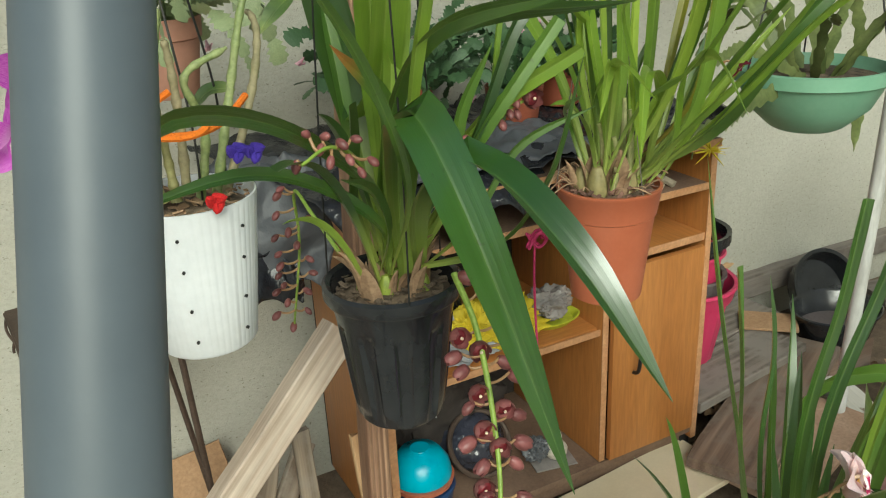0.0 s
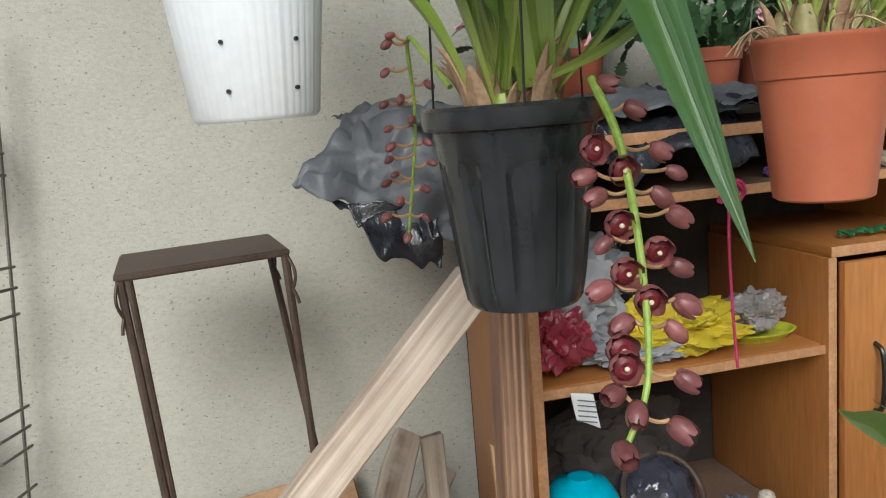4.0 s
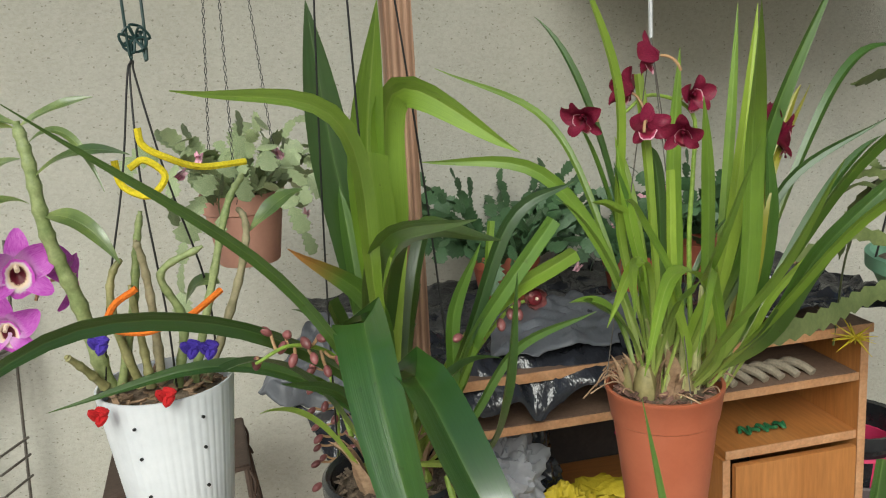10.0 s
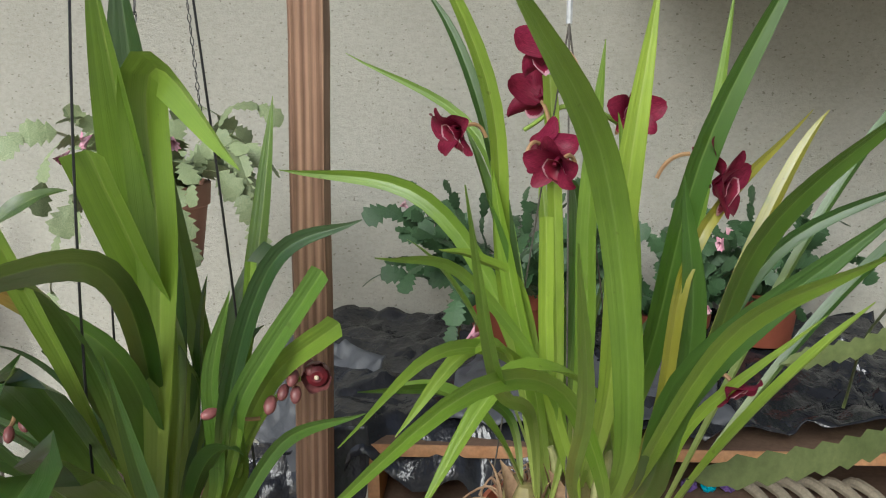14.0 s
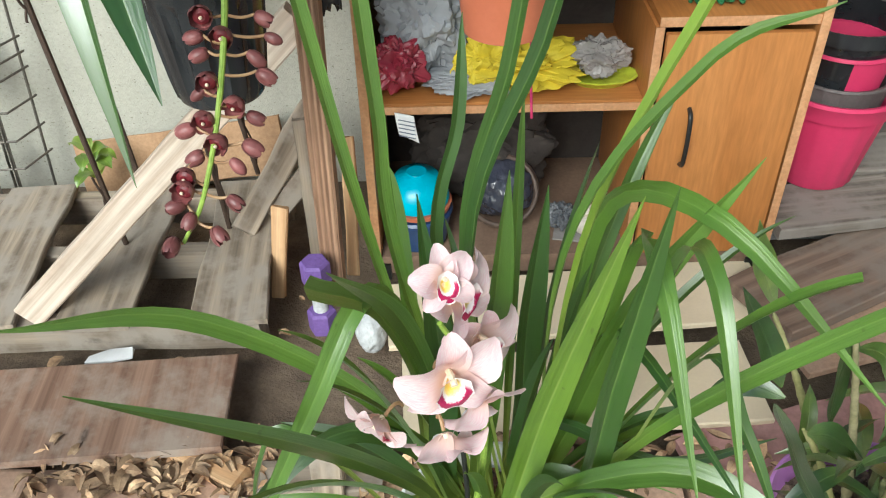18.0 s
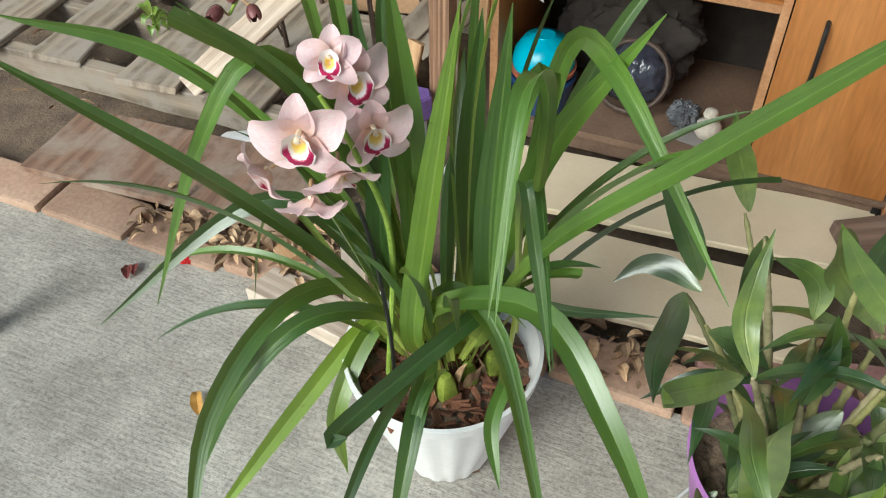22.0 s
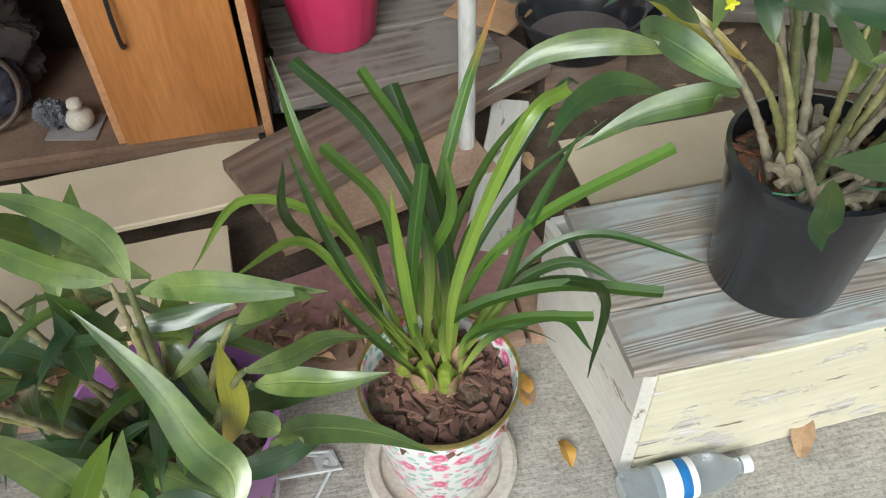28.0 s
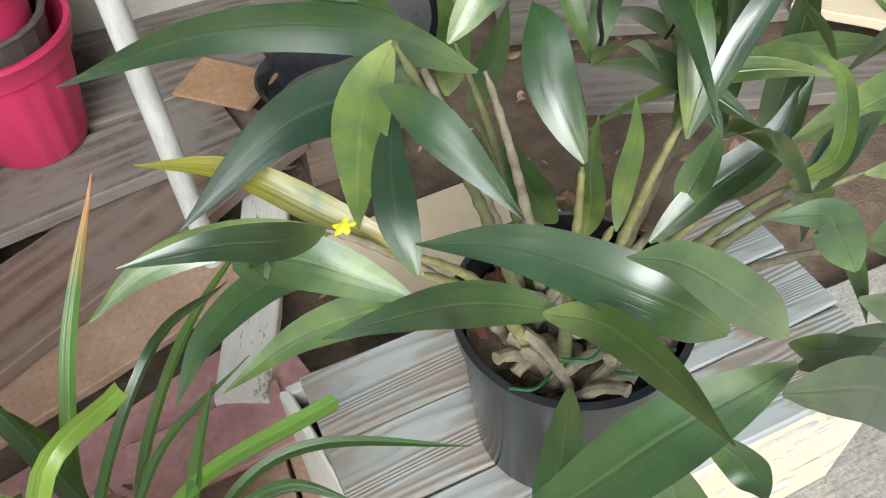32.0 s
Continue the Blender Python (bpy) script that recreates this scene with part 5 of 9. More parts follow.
def parting_bud(plant, c, d, k, spin, dice):
    """A bud whose five overlapping sepals begin to part at the tip, over a dark throat."""
    t = axis_turn(d, spin)
    bm = bmesh.new()
    uvl = bm.loops.layers.uv.new("blade")
    back = c - d * k * 0.5
    end = dice.uniform(2.15, 2.55)
    for j in range(5):
        a = j * 2 * math.pi / 5
        out = t @ Vector((math.cos(a), math.sin(a), 0))
        side = d.cross(out)
        tip = end * dice.uniform(0.93, 1.07)
        rows = []
        for i in range(8):
            u = i / 7
            th = u * tip
            w = k * 0.25 * math.sin(math.pi * (0.1 + 0.82 * u)) ** 0.7
            r = k * (0.35 + 0.025 * (j % 2)) * math.sin(th) ** 0.85
            p = back + out * r + d * (k * 0.52 * (1 - math.cos(th)))
            rows.append([(bm.verts.new(p + side * (w * q) - out * (w * 0.4 * q * q)), (0.5 + 0.5 * q, u)) for q in (-1, -0.5, 0, 0.5, 1)])
        for s, r2 in zip(rows, rows[1:]):
            for q in range(4):
                q4 = (s[q], s[q + 1], r2[q + 1], r2[q])
                f = bm.faces.new([z[0] for z in q4])
                for loop, z in zip(f.loops, q4):
                    loop[uvl].uv = z[1]
    ob = part("bud", bm, M_BUD, plant)
    part("throat", lathe([(0.0, 0.0), (k * 0.2, 0.002), (k * 0.22, k * 0.3), (k * 0.1, k * 0.42), (0.0, k * 0.4)], back + d * k * 0.22, 12, turn=t, close=False), M_BUDIN, ob, "wine red throat")
    part("bud_stalk", stalk(c, back), M_STALK, ob)
    return ob


def bud(plant, pts, length):
    """A closed, plump bud of folded sepals on a short stalk."""
    c = Vector(pts[0])
    length *= 0.96
    s = min(STEMS[0], key=lambda q: (q - c).length)
    d = (c - s) + Vector((random.uniform(-0.01, 0.01), -0.012, -0.012 + random.uniform(-0.008, 0.004)))
    d.normalize()
    dice = random.Random(round(c.x * 9e4 + c.z * 7e3))
    if length > 0.024 and dice.random() < 0.75:
        return parting_bud(plant, c, d, length * random.uniform(0.95, 1.12), random.uniform(0, 6), dice)
    prof = [(0.0, -0.5), (0.13, -0.47), (0.23, -0.32), (0.29, -0.08), (0.285, 0.14), (0.2, 0.36), (0.09, 0.48), (0.0, 0.5)]
    k = length * random.uniform(0.85, 1.1)
    bm = lathe([(r * k, h * k) for r, h in prof], c, 18, lambda a, i: 1 + 0.09 * abs(math.cos(1.5 * a)), turn=axis_turn(d, random.uniform(0, 6)), close=False)
    ob = part("bud", bm, M_BUD, plant)
    part("bud_stalk", stalk(c, c - d * k * 0.45), M_STALK, ob)
    return ob


def petal(bm, uvl, c, d, up, length, width, curl=0.25, cup=0.15, n=7):
    d, up = Vector(d).normalized(), Vector(up).normalized()
    s = d.cross(up).normalized()
    rows = []
    for i in range(n + 1):
        u = i / n
        w = width * 0.5 * max(0.05, math.sin(math.pi * (0.08 + 0.9 * u) ** 0.9)) ** 0.55
        p = c + d * (length * u) + up * (length * curl * (math.sin(u * 2.2) * 0.4 - u * u * 0.7))
        wv = 0.16 * w * math.sin(u * 7 + length * 900)
        rows.append([(bm.verts.new(p + s * (w * k) + up * (cup * w * k * k + wv * k)), (0.5 + 0.5 * k, u)) for k in (-1, -0.5, 0, 0.5, 1)])
    for a, b in zip(rows, rows[1:]):
        for k in range(4):
            q4 = (a[k], a[k + 1], b[k + 1], b[k])
            f = bm.faces.new([q[0] for q in q4])
            for loop, q in zip(f.loops, q4):
                loop[uvl].uv = q[1]


def open_bud(plant, pts, size):
    """A half-open flower: rounded, cupped sepals round a dark throat with a cream column."""
    c = Vector(pts[0])
    size *= 0.92
    face = Vector((random.uniform(-0.6, 0.25), -1, random.uniform(-0.25, 0.12))).normalized()
    t = axis_turn(face, random.uniform(0, 1.2))
    bm = bmesh.new()
    uvl = bm.loops.layers.uv.new("blade")
    back = c - face * size * 0.5
    for k in range(5):
        a = k * 2 * math.pi / 5
        out = t @ Vector((math.cos(a), math.sin(a), 0))
        side = face.cross(out)
        rows = []
        for i in range(8):
            u = i / 7
            th = u * random.uniform(1.75, 1.95)
            w = size * 0.4 * (math.sin(math.pi * (0.1 + 0.82 * u)) ** 0.7)
            r = size * 0.56 * math.sin(th) * (1.0 + 0.05 * (k % 2))
            p = back + out * r + face * (size * 0.62 * (1 - math.cos(th)))
            rows.append([(bm.verts.new(p + side * (w * q) - out * (w * 0.45 * q * q)), (0.5 + 0.5 * q, u)) for q in (-1, -0.5, 0, 0.5, 1)])
        for s, r2 in zip(rows, rows[1:]):
            for q in range(4):
                q4 = (s[q], s[q + 1], r2[q + 1], r2[q])
                f = bm.faces.new([z[0] for z in q4])
                for loop, z in zip(f.loops, q4):
                    loop[uvl].uv = z[1]
    fl = part("flower", bm, M_BUD, plant, "half-open dusky red flower")
    part("lip", lathe([(0.0, 0.0), (size * 0.36, 0.003), (size * 0.38, size * 0.25), (size * 0.2, size * 0.36), (0.0, size * 0.3)], back + face * size * 0.22, 14, turn=t, close=False), M_BUDIN, fl, "wine red lip")
    bm = bmesh.new()
    bmesh.ops.create_icosphere(bm, subdivisions=2, radius=size * 0.09)
    bmesh.ops.translate(bm, verts=bm.verts, vec=back + face * size * 0.66)
    part("column", bm, M_COLUMN, fl, "cream column")
    part("flower_stalk", stalk(c, back), M_STALK, fl)
    return fl


def cup(c, face, right, up, radius, depth, long=0.25, frill=0.05):
    """A flower's lip: an open throat, longer at its lower side, with a frilled, turned-out rim."""
    bm = bmesh.new()
    uvl = bm.loops.layers.uv.new("blade")
    rings = []
    ph = random.uniform(0, 6)
    for i in range(8):
        v = i / 7
        ring = []
        for k in range(20):
            a = k / 20 * 2 * math.pi
            low = max(0.0, -math.sin(a))
            r = radius * (0.12 + 0.88 * v ** 0.75) * (1 + long * low * v) * (1 + frill * v * math.sin(a * 7 + ph))
            z = depth * (v ** 0.6 - 0.75 * low * max(0, v - 0.55) * 2)
            p = c + face * z + right * (r * 0.82 * math.cos(a)) + up * (r * math.sin(a))
            ring.append((bm.verts.new(p), (0.5 + 0.5 * math.sin(a), v)))
        rings.append(ring)
    for s, t in zip(rings, rings[1:]):
        for k in range(20):
            q4 = (s[k], s[(k + 1) % 20], t[(k + 1) % 20], t[k])
            fc = bm.faces.new([q[0] for q in q4])
            for loop, q in zip(fc.loops, q4):
                loop[uvl].uv = q[1]
    bm.faces.new([q[0] for q in rings[0]][::-1])
    return bm


def orchid(plant, pts, az, el, size, mat_petal, mat_lip):
    """An open orchid flower that faces az (0: towards the slab) and el degrees up."""
    c = Vector(pts[0])
    a0, e0 = radians(az), radians(el)
    face = Vector((math.sin(a0) * math.cos(e0), -math.cos(a0) * math.cos(e0), math.sin(e0)))
    right = Vector((0, 0, 1)).cross(face).normalized()
    up = face.cross(right)
    bm = bmesh.new()
    uvl = bm.loops.layers.uv.new("blade")
    wide = 1.35 if mat_petal == M_MAUVE else 1.3
    for ang, w, ln in ((90, 0.4, 1.0), (24, 0.42 * wide, 1.02), (156, 0.42 * wide, 1.02), (-42, 0.38, 0.98), (222, 0.38, 0.98)):
        a = radians(ang + random.uniform(-9, 9))
        d = right * math.cos(a) + up * math.sin(a) + face * (random.uniform(0.4, 1.1) if mat_petal == M_CRIM else random.uniform(0.05, 0.5))
        petal(bm, uvl, c, d, face, size * ln * 0.75, size * w * (0.95 if mat_petal == M_CRIM else 1.22 if mat_petal == M_PINK else 1.03), random.uniform(0.0, 0.6), random.uniform(0.15, 0.6), 9)
    fl = part("flower", bm, mat_petal, plant)
    rad = 0.3 if mat_petal == M_MAUVE else 0.27
    part("lip", cup(c + face * size * 0.06 - up * size * 0.06, face, right, up, size * rad, size * (0.16 if mat_petal == M_MAUVE else 0.3), 0.45), mat_lip, fl, "frilled spotted lip")
    bm = tube([c + up * size * 0.06, c + face * size * 0.16 + up * size * 0.09, c + face * size * 0.3 + up * size * 0.04], size * 0.045, 6, 8)
    part("column", bm, M_COLUMN if mat_petal != M_CRIM else M_CRIM, fl)
    part("flower_stalk", tube([c - face * 0.002, c - face * size * 0.35 - Vector((0, 0, size * 0.1)), c - face * size * 0.55 - Vector((0, 0, size * 0.4))], 0.0019, 8, 6), M_STALK, fl)
    return fl


def bark_fill(plant, centre, radius, count, material, size=0.016, depth=0.02):
    """A bed of potting soil with loose chips over it."""
    c = Vector(centre)
    part("soil", lathe([(radius * 0.9, -depth), (radius, -0.006), (radius * 0.6, 0.0), (0.0, 0.003)], c, 28, close=False), M_MIX, plant, "dark potting soil")
    base = box((1, 0.42, 0.15), (0, 0, 0), bevel=0.05)
    for v in base.verts:
        v.co *= 1 + 0.45 * noise.noise(v.co * 2.2 + Vector((7, 3, 1)))
    me = bpy.data.meshes.new("chip")
    base.to_mesh(me)
    base.free()
    me.materials.append(material)
    o = ORIGIN[plant.name]
    for i in range(count):
        r = radius * 0.97 * math.sqrt(random.random())
        a = random.uniform(0, 6.283)
        k = size * random.uniform(0.5, 1.35)
        ob = new("bark_chip", me)
        ob.parent = plant
        ob.matrix_basis = Matrix.Translation(c - o + Vector((r * math.cos(a), r * math.sin(a), random.uniform(0.001, 0.012)))) @ Euler((random.uniform(-0.8, 0.8), random.uniform(-0.5, 0.5), random.uniform(0, 6))).to_matrix().to_4x4() @ Matrix.Diagonal((k, k, k, 1))


def bulbs(plant, spots, material=None):
    for x, y, z, h in spots:
        k = h
        part("pseudobulb", lathe([(0.0, 0.0), (0.3 * k, 0.03 * k), (0.36 * k, 0.3 * k), (0.27 * k, 0.7 * k), (0.15 * k, 1.0 * k), (0.0, 1.02 * k)], (x, y, z), 14, lambda a, i: 1 + 0.06 * math.cos(5 * a), close=False), material or M_BULB, plant)
        for j in range(3):
            a = random.uniform(0, 6.28)
            d = Vector((math.cos(a), math.sin(a), 0)) * 0.3 * k
            b0 = Vector((x, y, z)) + d
            part("husk", blade([b0, b0 + d * 0.3 + Vector((0, 0, 0.8 * k)), b0 + d * 1.1 + Vector((0, 0, 1.35 * k))], 0.5 * k, random.uniform(-30, 30), lambda u: 1 - u ** 2, 6, 0.4), M_HUSK, plant, "dry papery leaf husk")


# ---- plants in their pots ----
def pot_body(plant, centre, profile, material, segs=48, wave=None, name="pot", label=""):
    return part(name, lathe(profile, centre, segs, wave, close=False), material, plant, label)


# black hanging pot
BP = Vector((0.806, 1.315, 0.0))
cym_black = thing("hanging_orchid", (0.806, 1.315, 0.73), "cymbidium orchid with arching leaves in a hanging black pot", "orchid")


def panels(a, k):
    return 1 - (0.085 * max(0.0, math.cos(10 * a)) ** 0.5 * (0.6, 0.8, 1, 1, 0.9, 0.5)[k - 2] if 1 < k < 8 else 0)


pot_body(cym_black, (BP.x, BP.y, 0.728), [(0.056, 0.008), (0.058, 0.0), (0.062, 0.006), (0.0665, 0.03), (0.0715, 0.07), (0.0755, 0.105), (0.079, 0.135), (0.0805, 0.15), (0.081, 0.156), (0.0855, 0.184), (0.094, 0.186), (0.096, 0.19), (0.096, 0.205), (0.091, 0.209), (0.085, 0.205), (0.08, 0.17), (0.055, 0.01), (0.0, 0.01)], M_BLACKPOT, 120, panels)
bark_fill(cym_black, (BP.x, BP.y, 0.918), 0.08, 150, M_MIX, 0.011)
bulbs(cym_black, [(0.79, 1.30, 0.912, 0.035), (0.83, 1.33, 0.912, 0.035), (0.80, 1.35, 0.912, 0.035), (0.77, 1.33, 0.912, 0.03), (0.84, 1.29, 0.912, 0.03), (0.81, 1.31, 0.912, 0.035)], M_BULB)
for a in (0.3, 2.4, 4.5):
    p = BP + Vector((0.094 * math.cos(a), 0.094 * math.sin(a), 0.93))
    part("hanger_wire", tube([p, p + Vector((-0.03 * math.cos(a), -0.02 * math.sin(a), 0.5)), BP + Vector((0.0, 0.045, 2.02))], 0.0013, 16, 5), M_HANDLE, cym_black, "thin black hanging wire")

for i in range(22):
    a = random.uniform(0, 6.28)
    o = Vector((math.cos(a), math.sin(a), 0))
    b0 = Vector((BP.x, BP.y + 0.005, 0.918)) + o * random.uniform(0.02, 0.055)
    ln = random.uniform(0.04, 0.085)
    part("husk", blade([b0, b0 + o * 0.012 + Vector((0, 0, ln * 0.6)), b0 + o * random.uniform(0.02, 0.05) + Vector((0, 0, ln))], random.uniform(0.014, 0.026), random.uniform(-40, 40), lambda u: 1 - u ** 2, 7, 0.5), M_HUSK, cym_black, "dry papery leaf husk")

# terracotta hanging pot
cym_terra = thing("hanging_orchid", (1.2, 1.345, 0.795), "cymbidium orchid with crimson flowers in a hanging terracotta pot", "orchid")
pot_body(cym_terra, (1.2, 1.345, 0.795), [(0.0, 0.004), (0.052, 0.0), (0.057, 0.003), (0.073, 0.142), (0.0755, 0.144), (0.0815, 0.183), (0.083, 0.185), (0.083, 0.19), (0.078, 0.19), (0.074, 0.16), (0.055, 0.01), (0.0, 0.008)], M_TERRA, 56)
bark_fill(cym_terra, (1.2, 1.345, 0.975), 0.073, 130, M_BARKPALE, 0.012)
bulbs(cym_terra, [(1.165, 1.33, 0.97, 0.05), (1.215, 1.325, 0.97, 0.06), (1.245, 1.35, 0.97, 0.055), (1.155, 1.355, 0.97, 0.045), (1.20, 1.37, 0.97, 0.055)], M_BULBTAN)
for x, y, h in ((1.19, 1.322, 0.10), (1.207, 1.312, 0.14), (1.228, 1.318, 0.11), (1.24, 1.33, 0.16), (1.178, 1.34, 0.12), (1.22, 1.345, 0.15)):
    part("old_stem", tube([(x, y, 0.965), (x + 0.004, y - 0.002, 0.965 + h * 0.6), (x + 0.01 * (x - 1.2) / 0.04, y, 0.965 + h)], 0.005, 12, 8, None, lambda u: 0.0062 - 0.003 * u), M_PALESTEM, cym_terra, "bare cream-green old stem")
for i in range(26):
    a = random.uniform(0, 6.28)
    p = Vector((1.2 + 0.06 * math.cos(a), 1.345 + 0.06 * math.sin(a), 0.985))
    d = Vector((math.cos(a), math.sin(a), 0))
    part("root", tube([p, p + d * 0.018 + Vector((0, 0, 0.014)), p + d * 0.03 + Vector((random.uniform(-0.03, 0.03), 0, random.uniform(-0.02, 0.02)))], 0.0012, 8, 5), M_HUSK, cym_terra)
for a in (0.5, 2.6, 4.7):
    p = Vector((1.2 + 0.082 * math.cos(a), 1.345 + 0.082 * math.sin(a), 0.98))
    part("hanger_wire", tube([p, (1.2, 1.37, 1.46)], 0.0009, 6, 5), M_WIRE, cym_terra, "thin grey hanging wire")
part("hanger_wire", tube([(1.2, 1.37, 1.46), (1.2, 1.37, 2.02)], 0.0028, 6, 6), M_GREYPLASTIC, cym_terra, "twisted grey cord")

for i in range(16):
    a = random.uniform(0, 6.28)
    o = Vector((math.cos(a), math.sin(a), 0))
    b0 = Vector((1.2, 1.35, 0.975)) + o * random.uniform(0.015, 0.045)
    ln = random.uniform(0.03, 0.06)
    part("husk", blade([b0, b0 + o * 0.008 + Vector((0, 0, ln * 0.6)), b0 + o * random.uniform(0.015, 0.03) + Vector((0, 0, ln))], random.uniform(0.012, 0.02), random.uniform(-40, 40), lambda u: 1 - u ** 2, 7, 0.5), M_HUSK, cym_terra, "dry papery leaf husk")

# white hanging pot
den_hang = thing("hanging_dendrobium", (0.547, 1.268, 0.94), "dendrobium with mauve flowers in a ribbed white hanging pot", "orchid")


def fine_ribs(a, k):
    return 1 + (0.012 * (math.sin(52 * a) > 0) if 0 < k < 5 else 0)


wp_pot = pot_body(den_hang, (0.547, 1.268, 0.94), [(0.0, 0.006), (0.052, 0.0), (0.056, 0.004), (0.0655, 0.085), (0.0755, 0.172), (0.0765, 0.178), (0.074, 0.178), (0.062, 0.085), (0.052, 0.01), (0.0, 0.01)], M_WHITEPL, 156, fine_ribs, "pot", "ribbed white plastic pot with small holes")
for h, k in ((0.025, 0), (0.065, 0), (0.113, 0), (0.15, 0)):
    for a in (-1.96, -0.95, 0.3, 1.4, 2.6):
        r = 0.0568 + h * 0.112
        p = Vector((0.547 + r * math.cos(a), 1.268 + r * math.sin(a), 0.94 + h))
        part("drain_hole", lathe([(0.0019, -0.003), (0.0019, 0.0014), (0.0, 0.0014)], p, 10, turn=axis_turn((math.cos(a), math.sin(a), 0)), close=False), M_HANDLE, wp_pot, "small dark melted hole")
bark_fill(den_hang, (0.547, 1.268, 1.105), 0.069, 90, M_HUSK, 0.012)
knot = None
for k in range(7):
    a = k * 0.9
    c0 = Vector((0.566, 1.29, 1.497))
    knot = tube([c0, c0 + Vector((0.016 * math.cos(a), 0.008 * math.sin(2 * a), 0.013 * math.sin(a))), c0 + Vector((0.012 * math.cos(a + 0.9), -0.006, 0.015 * math.sin(a + 0.9))), c0], 0.0016, 12, 6, knot)
part("hanger_knot", knot, M_DARKWIRE, den_hang, "knot of dark green wire")
part("hanger_wire", tube([(0.562, 1.29, 1.5), (0.558, 1.292, 1.56), (0.56, 1.345, 2.02)], 0.0018, 12, 6), M_DARKWIRE, den_hang, "dark green hanging wire")
part("hanger_wire", tube([(0.572, 1.29, 1.505), (0.578, 1.292, 1.55), (0.575, 1.345, 2.02)], 0.0018, 12, 6), M_DARKWIRE, den_hang, "dark green hanging wire")

# white ground pot
cym_white = thing("potted_orchid", (1.178, 0.912, 0.0), "cymbidium with pale pink flowers in a white pot", "orchid")
pot_body(cym_white, (1.178, 0.912, 0.0), [(0.0, 0.004), (0.064, 0.0), (0.074, 0.006), (0.088, 0.05), (0.124, 0.175), (0.139, 0.246), (0.147, 0.25), (0.149, 0.268), (0.143, 0.27), (0.134, 0.24), (0.07, 0.012), (0.0, 0.01)], M_WHITEPOT, 96, lambda a, k: 1 + (0.016 * math.cos(18 * a) * (0.4 if k == 1 else 1) if 0 < k < 5 else 0))
bark_fill(cym_white, (1.178, 0.912, 0.228), 0.131, 300, M_BARK, 0.024)
bulbs(cym_white, [(1.15, 0.865, 0.226, 0.045), (1.205, 0.86, 0.226, 0.05), (1.225, 0.895, 0.226, 0.045), (1.13, 0.905, 0.226, 0.04), (1.178, 0.945, 0.226, 0.045), (1.25, 0.925, 0.226, 0.045)])
tie = tube([(1.14, 0.83, 0.22), (1.135, 0.83, 0.45), (1.125, 0.81, 0.62)], 0.003, 8, 6)
part("support_stake", tie, M_HANDLE, cym_white, "dark thin flower stake")
part("plant_label", box((0.022, 0.0015, 0.10), (1.26, 0.93, 0.44), Matrix.Rotation(radians(14), 3, "Y"), 0.0005), M_PAPER, cym_white, "white plastic plant tag")

# mauve pot on a white wire stand
den_purple = thing("potted_dendrobium", (1.682, 0.901, 0.055), "leafy dendrobium spilling over a mauve plastic pot", "orchid")
pot_body(den_purple, (1.682, 0.901, 0.055), [(0.0, 0.004), (0.086, 0.0), (0.092, 0.006), (0.108, 0.06), (0.137, 0.216), (0.141, 0.222), (0.1415, 0.231), (0.137, 0.232), (0.132, 0.21), (0.088, 0.012), (0.0, 0.01)], M_PURPLE, 64)
bark_fill(den_purple, (1.682, 0.901, 0.244), 0.128, 150, M_MIX, 0.017)
for k, (x, y, z) in enumerate([(1.71, 0.96, 0.49), (1.74, 0.81, 0.65), (1.57, 0.75, 0.60), (1.56, 0.77, 0.55), (1.79, 0.68, 0.42), (1.78, 0.77, 0.41), (1.81, 0.84, 0.53), (1.83, 0.75, 0.57), (1.82, 0.79, 0.49), (1.53, 1.05, 0.54), (1.49, 0.90, 0.53), (1.55, 0.90, 0.64), (1.65, 0.90, 0.61), (1.60, 0.83, 0.48), (1.72, 0.80, 0.48), (1.52, 0.88, 0.51), (1.63, 0.91, 0.53), (1.64, 0.85, 0.46), (1.71, 0.85, 0.54), (1.83, 0.78, 0.40), (1.71, 0.85, 0.61), (1.66, 0.72, 0.40), (1.73, 0.76, 0.44)]):
    foot = Vector((1.682 + 0.3 * (x - 1.682), 0.901 + 0.3 * (y - 0.901), 0.244))
    top = Vector((x, y, z))
    cane(den_purple, [foot, foot.lerp(top, 0.5) + Vector((0, 0, 0.025)), top], 0.0058, (C_YEL, C_DUSK, C_PALE)[k % 3], 1.3, 0.5)
ws = thing("wire_stand", (1.68, 0.9, 0.0), "white wire plant stand under the mauve pot", "plant stand")
ring = [(1.682 + 0.1 * math.cos(i / 24 * 6.2832), 0.901 + 0.1 * math.sin(i / 24 * 6.2832), 0.052) for i in range(25)]
part("ring", tube(ring, 0.0032, 24, 6, straight=True), M_WHITEMETAL, ws)
